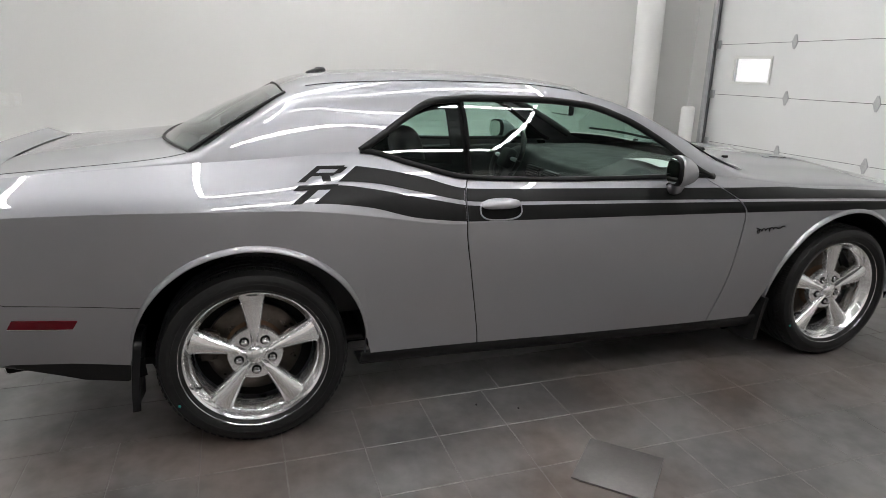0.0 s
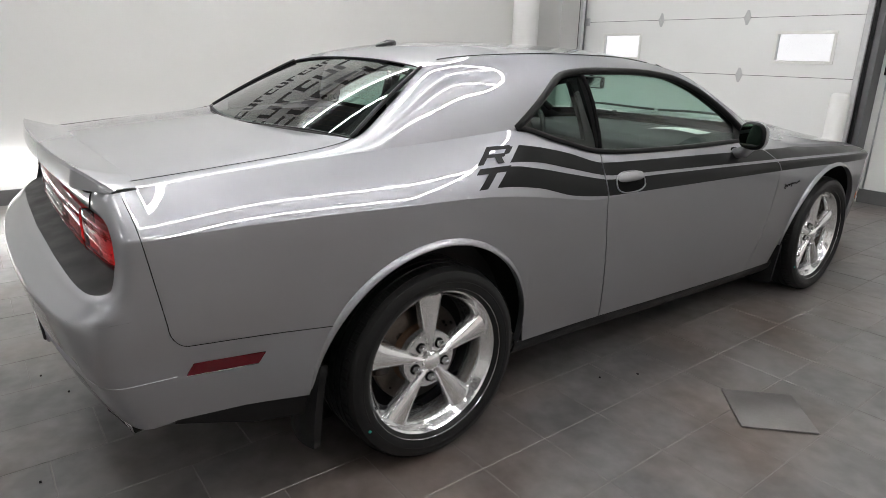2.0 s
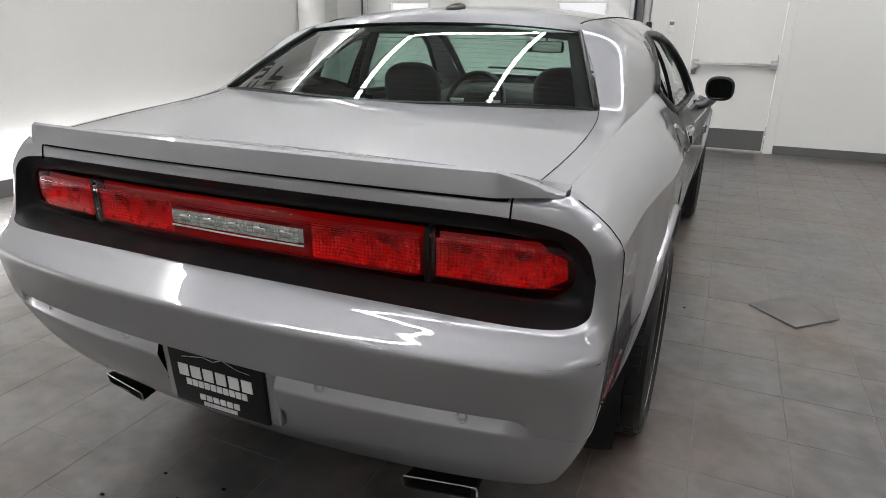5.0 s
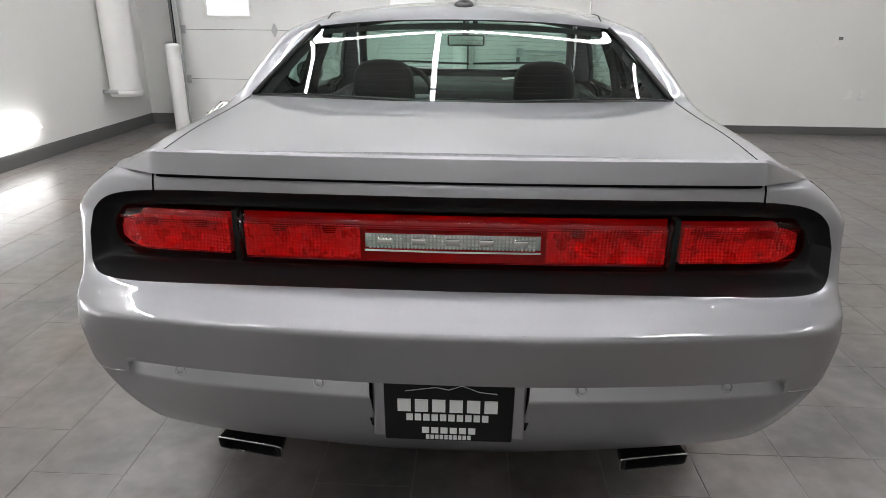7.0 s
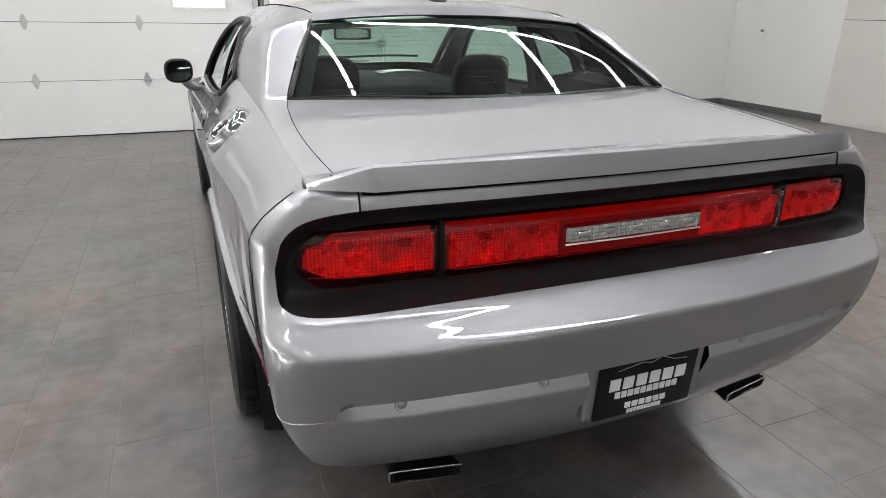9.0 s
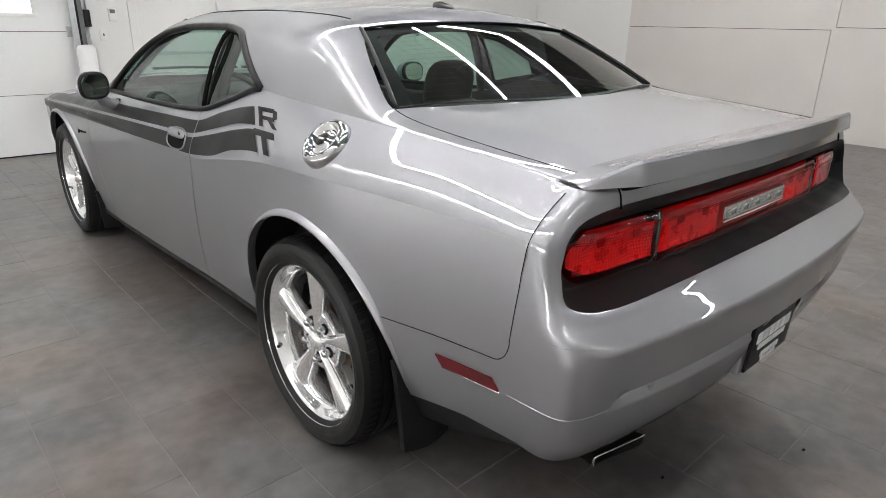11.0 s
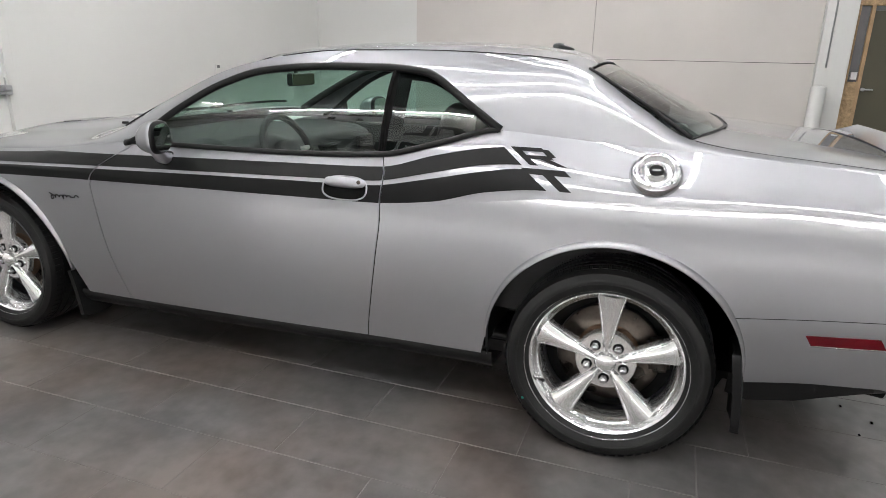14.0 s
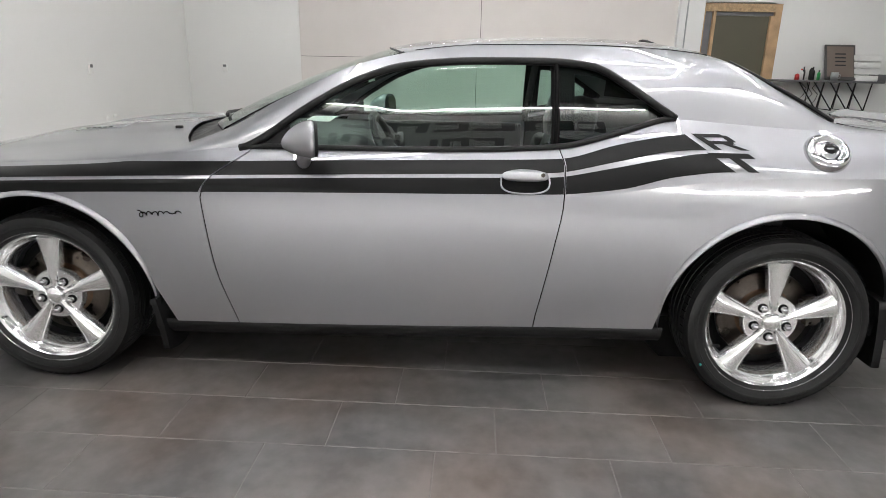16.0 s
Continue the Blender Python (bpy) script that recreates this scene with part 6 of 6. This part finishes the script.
# ---- wheels ----
def make_wheel(x, y, side):
    """Five-spoke polished wheel with tyre, nuts and brake."""
    R = 0.352
    ztc = 0.357
    place = Matrix.Translation((x, y, ztc)) @ (Matrix.Rotation(math.pi, 4, "Z") if side < 0 else Matrix.Identity(4)) @ Matrix.Scale(1.020, 4)
    def put(bm):
        bmesh.ops.transform(bm, matrix=place, verts=bm.verts)
        return bm
    # barrel and lip
    bm = lathe([(0.2290, -0.010), (0.2300, 0.035), (0.2330, 0.054), (0.2375, 0.063), (0.2410, 0.066), (0.2435, 0.073), (0.2540, 0.088), (0.2565, 0.0935), (0.2660, 0.0985), (0.2725, 0.108), (0.2765, 0.113), (0.2785, 0.108), (0.277, 0.098), (0.262, 0.090)], 96)
    wheel = part("wheel", put(bm), M_CHROME, car, "polished five-spoke alloy wheel with a black tyre", auto=38)
    bm = lathe([(0.262, -0.105), (0.252, -0.10), (0.228, -0.04), (0.2285, -0.015), (0.2295, -0.008)], 96)
    part("barrel", put(bm), M_BARREL, wheel, "dark inner barrel of the wheel", auto=38)
    for k in range(5):
        a0 = math.pi / 2 + 2 * math.pi * k / 5
        sp = bmesh.new()
        rows = []
        for i in range(15):
            t = i / 14
            r = lerp(0.030, 0.243, t)
            w = lerp(0.0125, 0.050, t ** 1.05) + 0.007 * max((t - 0.85) / 0.15, 0) ** 2
            h = lerp(0.062, 0.068, t ** 1.6)
            row = []
            for q, dz in ((-1.0, -0.036), (-1.0, -0.012), (-0.88, -0.002), (-0.5, 0.006 + 0.10 * w * (1 - t)), (0, 0.010 + 0.16 * w * (1 - t)), (0.5, 0.006 + 0.10 * w * (1 - t)), (0.88, -0.002), (1.0, -0.012), (1.0, -0.036)):
                da = q * w
                row.append(sp.verts.new((h + dz, r * math.cos(a0) - da * math.sin(a0), r * math.sin(a0) + da * math.cos(a0))))
            rows.append(row)
        for ra, rb in zip(rows, rows[1:]):
            for j in range(8):
                sp.faces.new((ra[j], rb[j], rb[j + 1], ra[j + 1]))
            sp.faces.new((ra[8], rb[8], rb[0], ra[0]))
        bmesh.ops.recalc_face_normals(sp, faces=sp.faces)
        part("spoke", put(sp), M_CHROME, wheel, auto=50)
    bm = lathe([(0.0, 0.060), (0.060, 0.060), (0.096, 0.057), (0.1015, 0.0575), (0.1045, 0.054), (0.106, 0.040), (0.106, 0.02)], 72)
    part("hub_disc", put(bm), M_CHROME, wheel, auto=40)
    # tyre with grooved tread
    prof = [(0.262, 0.096), (0.270, 0.108), (0.285, 0.118), (0.305, 0.1225), (0.312, 0.1235), (0.320, 0.121), (0.335, 0.115), (0.341, 0.104), (0.3465, 0.088)]
    inner = [(r, -h) for r, h in prof[::-1]]
    mid = []
    for h in (0.060, 0.022, -0.022, -0.060):
        mid += [(R, h + 0.005), (R - 0.007, h + 0.004), (R - 0.007, h - 0.004), (R, h - 0.005)]
    bm = lathe(prof + mid + inner, 120, closed=False)
    part("tyre", put(bm), M_RUBBER, wheel, "black road tyre with a low sidewall", auto=30)
    # tread blocks on the shoulders
    bm = bmesh.new()
    for s in (1, -1):
        for k in range(72):
            a = 2 * math.pi * k / 72
            m = Matrix.Rotation(a, 4, "X")
            vs = [bm.verts.new(m @ Vector((s * h, dy, r))) for h, r, dy in ((0.068, R - 0.001, -0.0115), (0.068, R - 0.001, 0.0100), (0.100, 0.3485, 0.0115), (0.100, 0.3485, -0.0100),
                  (0.068, R + 0.0012, -0.0105), (0.068, R + 0.0012, 0.0090), (0.099, 0.3500, 0.0105), (0.099, 0.3500, -0.0090))]
            for q in ((4, 5, 6, 7), (0, 1, 5, 4), (1, 2, 6, 5), (2, 3, 7, 6), (3, 0, 4, 7)):
                bm.faces.new([vs[i] for i in q])
    bmesh.ops.recalc_face_normals(bm, faces=bm.faces)
    tagged(part("tread_edge", put(bm), M_RUBBER, wheel, smooth=False), kind="stuff")
    # sidewall rings
    bm = lathe([(0.300, 0.1215), (0.302, 0.1240), (0.304, 0.1222)], 96)
    part("sidewall_ring", put(bm), M_RUBBER, wheel)
    # nuts and cap
    for k in range(5):
        a = math.pi / 2 + 2 * math.pi * (k + 0.5) / 5
        bm = lathe([(0.0, 0.086), (0.009, 0.0855), (0.0135, 0.079), (0.0142, 0.056)], 6)
        ring = lathe([(0.0125, 0.0615), (0.0185, 0.0615), (0.0187, 0.055)], 20)
        for b in (bm, ring):
            bmesh.ops.translate(b, verts=b.verts, vec=(0, 0.0655 * math.cos(a), 0.0655 * math.sin(a)))
        part("lug_nut", put(bm), M_NUT, wheel, "steel wheel nut")
        part("nut_seat", put(ring), M_GAP, wheel)
    bm = lathe([(0.0, 0.088), (0.018, 0.0865), (0.030, 0.081), (0.0365, 0.073), (0.0385, 0.058)], 40)
    part("centre_cap", put(bm), M_CHROME, wheel, "polished centre cap")
    av = radians(205)
    bm = tube([(0.085, 0.243 * math.cos(av), 0.243 * math.sin(av)), (0.100, 0.228 * math.cos(av), 0.228 * math.sin(av)), (0.104, 0.222 * math.cos(av), 0.222 * math.sin(av))], 0.006, 8)
    part("valve", put(bm), M_BLACK, wheel, "black rubber valve")
    bm = lathe([(0.0, 0.1240), (0.005, 0.1240), (0.0055, 0.121)], 12)
    ad = radians(208) if side > 0 else radians(212)
    bmesh.ops.translate(bm, verts=bm.verts, vec=(0, 0.318 * math.cos(ad), 0.318 * math.sin(ad)))
    part("paint_dot", put(bm), M_TEAL, wheel, "teal balance dot")
    # brake behind the spokes
    bm = lathe([(0.085, -0.012), (0.180, -0.012), (0.182, -0.018), (0.182, -0.036), (0.085, -0.036)], 64)
    brake = part("brake_disc", put(bm), M_STEEL, car, "worn steel brake disc")
    bm = lathe([(0.02, 0.022), (0.080, 0.022), (0.092, 0.012), (0.094, -0.012), (0.112, -0.0115)], 48)
    part("disc_hat", put(bm), M_RUST, brake, "rusty disc hat")
    bm = bmesh.new()
    box(bm, (-0.035, -0.06, -0.035), (0.030, 0.06, 0.035))
    bmesh.ops.bevel(bm, geom=list(bm.edges), offset=0.012, segments=2, affect="EDGES")
    bmesh.ops.translate(bm, verts=bm.verts, vec=(0, 0, 0.172))
    fwd = -1 if side > 0 else 1
    bmesh.ops.rotate(bm, verts=bm.verts, matrix=Matrix.Rotation(radians(80) * fwd * (1 if y < 1 else -1) * -1, 3, "X"))
    part("brake_caliper", put(bm), M_STEEL, brake, "grey brake caliper")
    # added black disc stands in for the shade inside the wheel
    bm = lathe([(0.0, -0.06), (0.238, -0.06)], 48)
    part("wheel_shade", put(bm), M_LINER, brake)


for y in (0.0, 2.946):
    for side in (1, -1):
        make_wheel(side * 0.822, y, side)

# ---- ceiling lamps ----
def lamp_strip(p, q):
    """A lamp tube with end caps and two hangers under the ceiling; some tubes are added fill."""
    p, q = Vector(p), Vector(q)
    ob = thing("strip_lamp", "white linear lamp tube below the ceiling, some tubes added as fill light", "lamp", group="ceiling lamp strips")
    part("tube", tube([p, q], 0.0275, 12), M_TUBE, ob, "glowing white tube")
    d = (q - p).normalized()
    for e, s in ((p, -1), (q, 1)):
        part("end_cap", tube([e, e + d * 0.02 * s], 0.030, 12), M_WHITEP, ob)
    for t in (0.15, 0.85):
        e = p.lerp(q, t)
        part("hanger", tube([e + Vector((0, 0, 0.02)), Vector((e.x, e.y, CEIL))], 0.003, 6), M_METAL, ob)


LAMP_Z = 4.05
ROWS = (-2.05, -0.33, 2.35)
for x in ROWS:
    for y0, y1 in ((-0.45, 1.15), (1.20, 2.80)):
        lamp_strip((x, y0, LAMP_Z), (x, y1, LAMP_Z))
for y in (-0.50, 2.85):
    for x0, x1 in zip(ROWS, ROWS[1:]):
        lamp_strip((x0 + 0.05, y, LAMP_Z), (x1 - 0.05, y, LAMP_Z))
# the second tubes at x = 4.333 are added to brighten the east side
for x, y0, y1 in ((4.267, -0.45, 1.15), (4.267, 1.20, 2.80), (4.333, -0.45, 1.15), (4.333, 1.20, 2.80), (4.6, -4.4, -2.3), (-3.2, -5.0, -3.2)):
    lamp_strip((x, y0, LAMP_Z), (x, y1, LAMP_Z))
# the tubes at y = -7.0 are added out of view to light the back wall
for x0, x1 in ((-2.0, -0.38), (-0.28, 2.30)):
    for y in (-1.95, -7.0):
        lamp_strip((x0, y, LAMP_Z), (x1, y, LAMP_Z))
lamp_strip((2.40, 2.85, LAMP_Z), (4.25, 2.85, LAMP_Z))
for k in range(5):
    lamp_strip((XL + 0.10, -2.83 + 2.0 * k, CEIL - 0.14), (XL + 0.10, -0.86 + 2.0 * k, CEIL - 0.14))

# ---- cabin ----
def pillow(lo, hi, n=3.4):
    """A stuffed block: a box with fully rounded faces."""
    c, h = (Vector(lo) + Vector(hi)) / 2, (Vector(hi) - Vector(lo)) / 2
    def fn(u, v):
        a, b = 2 * math.pi * u, math.pi * (v - 0.5)
        f = lambda w: math.copysign(abs(w) ** (2 / n), w)
        return c + Vector((h.x * f(math.cos(a)) * f(math.cos(b)), h.y * f(math.sin(a)) * f(math.cos(b)), h.z * f(math.sin(b))))
    bm = grid(fn, 32, 16)
    bmesh.ops.recalc_face_normals(bm, faces=bm.faces)
    return bm


def lean(bm, deg, pivot):
    bmesh.ops.rotate(bm, verts=bm.verts, cent=pivot, matrix=Matrix.Rotation(radians(deg), 3, "X"))
    return bm


for side in (1, -1):
    x = side * 0.38
    seat = part("front_seat", lean(pillow((x - 0.25, 0.79, 0.42), (x + 0.25, 0.95, 1.04), 3.6), 16, (x, 0.9, 0.42)), M_LEATHER, car, "dark leather bucket seat")
    part("seat_base", rounded((x - 0.26, 0.86, 0.30), (x + 0.26, 1.42, 0.47), 0.06, 4), M_LEATHER, seat)
    part("headrest", lean(pillow((x - 0.145, 0.78, 0.95), (x + 0.145, 0.91, 1.215), 3.0), 12, (x, 0.9, 0.6)), M_LEATHER, seat, "dark leather headrest")
    for s in (-1, 1):
        part("bolster", lean(rounded((x + s * 0.24 - 0.05, 0.83, 0.45), (x + s * 0.24 + 0.05, 0.99, 0.93), 0.045, 3), 16, (x, 0.9, 0.42)), M_LEATHER, seat)
    part("rear_seat_back", lean(pillow((x - 0.28, -0.03, 0.50), (x + 0.28, 0.13, 1.01), 3.6), 22, (x, 0.1, 0.5)), M_LEATHER, car, "dark leather rear seat back")
    part("rear_headrest", pillow((x - 0.14, -0.21, 0.96), (x + 0.14, -0.11, 1.085), 3.0), M_LEATHER, car)
    part("door_card", rounded((side * 0.75 - 0.025, 0.92, 0.32), (side * 0.75 + 0.025, 2.12, 0.965), 0.02, 2), M_DASH, car, "dark inner door panel")
    part("quarter_trim", grid(lambda u, v: Vector((side * lerp(0.76, 0.70, v), lerp(-0.05, 0.90, u), lerp(0.45, min(z_belt(lerp(-0.05, 0.90, u)) - 0.012, 1.10), v))), 16, 5), M_DASH, car)
    part("inner_pillar", tube([Vector((side * 0.775, 0.90, 0.98)), Vector((side * 0.73, 0.88, 1.15)), Vector((side * 0.65, 0.86, 1.33))], 0.022, 8), M_DASH, car)
    part("inner_sail_trim", grid(lambda u, v: mirror_x(upper(lerp(-0.10, 0.42, u), lerp(0.06, 0.95, v)), side) - Vector((side * 0.022, 0, 0.008)), 12, 8), M_DASH, car, "dark inner roof pillar trim")
    part("screen_pillar_trim", tube([mirror_x(top(lerp(1.55, 2.20, k / 8), 0.97), side) - Vector((side * 0.02, 0, 0.028)) for k in range(9)], 0.022, 8), M_DASH, car)
part("headlining", grid(lambda u, v: top(lerp(0.27, 1.54, u), lerp(-0.97, 0.97, v)) - Vector((0, 0, 0.03)), 16, 16), M_DASH, car, "dark headlining")
part("rear_shelf", grid(lambda u, v: Vector((lerp(-0.66, 0.66, v), lerp(-0.30, -0.06, u), 1.088 - 0.09 * u)), 6, 8, out=(0, 0, 1)), M_DASH, car, "dark parcel shelf")
part("cabin_floor", rounded((-0.74, 0.0, 0.30), (0.74, 2.25, 0.33), 0.01, 1), M_DASH, car)


def dash(u, v):
    x = lerp(-0.72, 0.72, v)
    prof = ((1.60, 0.52), (1.66, 0.72), (1.70, 0.88), (1.74, 0.945), (1.82, 0.972), (2.05, 0.985), (2.30, 0.985), (2.45, 0.975))
    k = min(int(u * 7 + 1e-9), 6)
    t = u * 7 - k
    y, z = lerp(prof[k][0], prof[k + 1][0], t), lerp(prof[k][1], prof[k + 1][1], t)
    hump = 0.035 * math.exp(-(((x + 0.38) / 0.17) ** 4)) * math.exp(-(((y - 1.78) / 0.09) ** 2))
    return Vector((x, y - 0.03 * (1 - (x / 0.72) ** 2) * (1 if y < 2.2 else 0), z + hump - 0.02 * (abs(x) / 0.72) ** 4))


part("dashboard", grid(dash, 28, 40, out=(0, -0.3, 1)), M_DASH, car, "dark moulded dashboard")
for xk in (0.55, 0.10, -0.12):
    vent = part("air_vent", rounded((xk - 0.085, 1.655, 0.835), (xk + 0.085, 1.685, 0.905), 0.006, 2), M_BLACK, car, "slatted air vent")
    for k in range(4):
        part("slat", rounded((xk - 0.078, 1.648, 0.845 + 0.015 * k), (xk + 0.078, 1.66, 0.851 + 0.015 * k), 0.002, 1), M_DASH, vent)
# steering wheel
def ring_pts(r, n=48):
    m = Matrix.Translation((-0.378, 1.60, 0.925)) @ Matrix.Rotation(radians(66), 4, "X")
    return [m @ Vector((r * math.cos(2 * math.pi * k / n), r * math.sin(2 * math.pi * k / n), 0)) for k in range(n + 1)]


sw_ = part("steering_wheel", tube(ring_pts(0.178), 0.0165, 10, caps=False), M_LEATHER, car, "dark leather steering wheel")
msw = Matrix.Translation((-0.378, 1.60, 0.925)) @ Matrix.Rotation(radians(66), 4, "X")
bm = rounded((-0.075, -0.07, -0.03), (0.075, 0.06, 0.03), 0.025, 3)
bmesh.ops.transform(bm, matrix=msw, verts=bm.verts)
part("hub", bm, M_DASH, sw_)
for a in (0, math.pi, -math.pi / 2):
    bm = tube([msw @ Vector((0.05 * math.cos(a), 0.05 * math.sin(a), 0)), msw @ Vector((0.172 * math.cos(a), 0.172 * math.sin(a), 0))], 0.013, 8)
    part("spoke", bm, M_METAL if a != -math.pi / 2 else M_DASH, sw_, "steel spoke")
part("steering_column", tube([(-0.378, 1.62, 0.90), (-0.378, 1.80, 0.82)], 0.04, 12), M_DASH, sw_)
rm = part("rear_view_mirror", rounded((-0.115, 1.742, 1.215), (0.115, 1.775, 1.282), 0.014, 3), M_BLACK, car, "black inside mirror")
bm = bmesh.new()
box(bm, (-0.105, 1.7395, 1.222), (0.105, 1.7415, 1.275))
part("mirror_glass", bm, M_BRIGHT, rm, smooth=False)
part("mirror_stem", tube([(0.0, 1.77, 1.26), (0.0, 1.80, 1.305)], 0.010, 8), M_BLACK, rm)
for side in (1, -1):
    part("sun_visor", rounded((side * 0.30 - 0.19, 1.44, 1.315), (side * 0.30 + 0.19, 1.58, 1.332), 0.008, 2), M_DASH, car)
pap = part("paper_sheet", grid(lambda u, v: Vector((lerp(0.25, 0.58, u), lerp(2.02, 2.16, v), 0.992 + 0.012 * math.sin(3 * u))), 6, 3, out=(0, 0, 1)), M_WHITEP, car, "white paper on the dashboard")
part("centre_console", rounded((-0.11, 0.85, 0.33), (0.11, 1.68, 0.62), 0.03, 3), M_DASH, car)
part("gear_lever", tube([(0.0, 1.38, 0.61), (0.0, 1.36, 0.74)], 0.018, 10), M_BLACK, car)
# wipers and washer jets at the foot of the windscreen
for x0, x1 in ((-0.55, 0.02), (0.05, 0.60)):
    ys = [(lerp(x0, x1, k / 8), screen_low(lerp(x0, x1, k / 8) / 0.75) - 0.045 + 0.03 * math.sin(k)* 0) for k in range(9)]
    part("wiper", tube([Vector((x, y, top(y, x / edge_x(y)).z + 0.014)) for x, y in ys], 0.008, 6), M_BLACK, car, "black windscreen wiper")
# heater lines of the rear window
for k in range(14):
    u = 0.10 + 0.80 * k / 13
    pts = [rear_glass(u, w, -0.010) for w in (lerp(-0.86, 0.86, q / 16) for q in range(17))]
    part("heater_line", tube(pts, 0.0004, 3, caps=False), M_RUST, car)
# washer jets on the bonnet
for x in (-0.42, 0.42):
    z = hood(0.06, 0.5 + x / 1.5).z
    part("washer_jet", rounded((x - 0.010, 2.548, z - 0.004), (x + 0.010, 2.580, z + 0.012), 0.004, 2), M_BLACK, car, "black washer jet")

# ---- floor tiles ----
tile_mesh = {}


def tile_data(w, l):
    key = (round(w, 3), round(l, 3))
    if key not in tile_mesh:
        bm = bmesh.new()
        b = 0.0011
        lo_ = [bm.verts.new(p) for p in ((0, 0, -0.006), (w, 0, -0.006), (w, l, -0.006), (0, l, -0.006))]
        mi = [bm.verts.new(p) for p in ((0, 0, -b), (w, 0, -b), (w, l, -b), (0, l, -b))]
        hi = [bm.verts.new(p) for p in ((b, b, 0), (w - b, b, 0), (w - b, l - b, 0), (b, l - b, 0))]
        for A, B in ((lo_, mi), (mi, hi)):
            for i in range(4):
                bm.faces.new((A[i], A[(i + 1) % 4], B[(i + 1) % 4], B[i]))
        bm.faces.new(hi)
        me = bpy.data.meshes.new("tile")
        bm.to_mesh(me)
        bm.free()
        me.materials.append(M_TILE)
        tile_mesh[key] = me
    return tile_mesh[key]


rng = random.Random(4)
STEP, JOINT, X0 = 0.3065, 0.0035, 1.106
rest_v, rest_f = [], []
n_tiles = 0
row0, row1 = math.floor((XL - X0) / STEP), math.ceil((XR + 2.9 - X0) / STEP)
for r in range(row0, row1):
    x = X0 + r * STEP
    xa, xb = max(x, XL) + JOINT / 2, min(x + STEP, XR + 3.0) - JOINT / 2
    if xb - xa < 0.03:
        continue
    square = x > 0.60 and x < 2.6
    length = STEP if square else 2 * STEP
    y = YB + (0.385 - YB) % length - length if square else YB - length + ((1.31 if r % 3 == 0 else 0.88 if r % 3 == 2 else 0.48) - YB) % length
    while y < YF + 0.14:
        ya, yb_ = max(y, YB) + JOINT / 2, min(y + length, YF + 0.14) - JOINT / 2
        if yb_ - ya > 0.03:
            near = -2.6 < x < 2.4 and -2.2 < y < 3.6
            dz = rng.uniform(-0.0006, 0.0006)
            if near and n_tiles < 300:
                ob = new("tile", tile_data(xb - xa, yb_ - ya))
                ob.location = (xa, ya, dz)
                ob.parent = floor
                n_tiles += 1
            else:
                k = len(rest_v)
                b = 0.0011
                rest_v += [(xa, ya, -b), (xb, ya, -b), (xb, yb_, -b), (xa, yb_, -b), (xa + b, ya + b, dz), (xb - b, ya + b, dz), (xb - b, yb_ - b, dz), (xa + b, yb_ - b, dz)]
                rest_f += [(k + 4, k + 5, k + 6, k + 7)] + [(k + i, k + (i + 1) % 4, k + 4 + (i + 1) % 4, k + 4 + i) for i in range(4)]
        y += length
me = bpy.data.meshes.new("far_tiles")
me.from_pydata(rest_v, [], rest_f)
me.materials.append(M_TILE)
ob = new("far_tiles", me)
ob.parent = floor
tagged(ob, "grey floor tiles of the rest of the hall", kind="stuff")
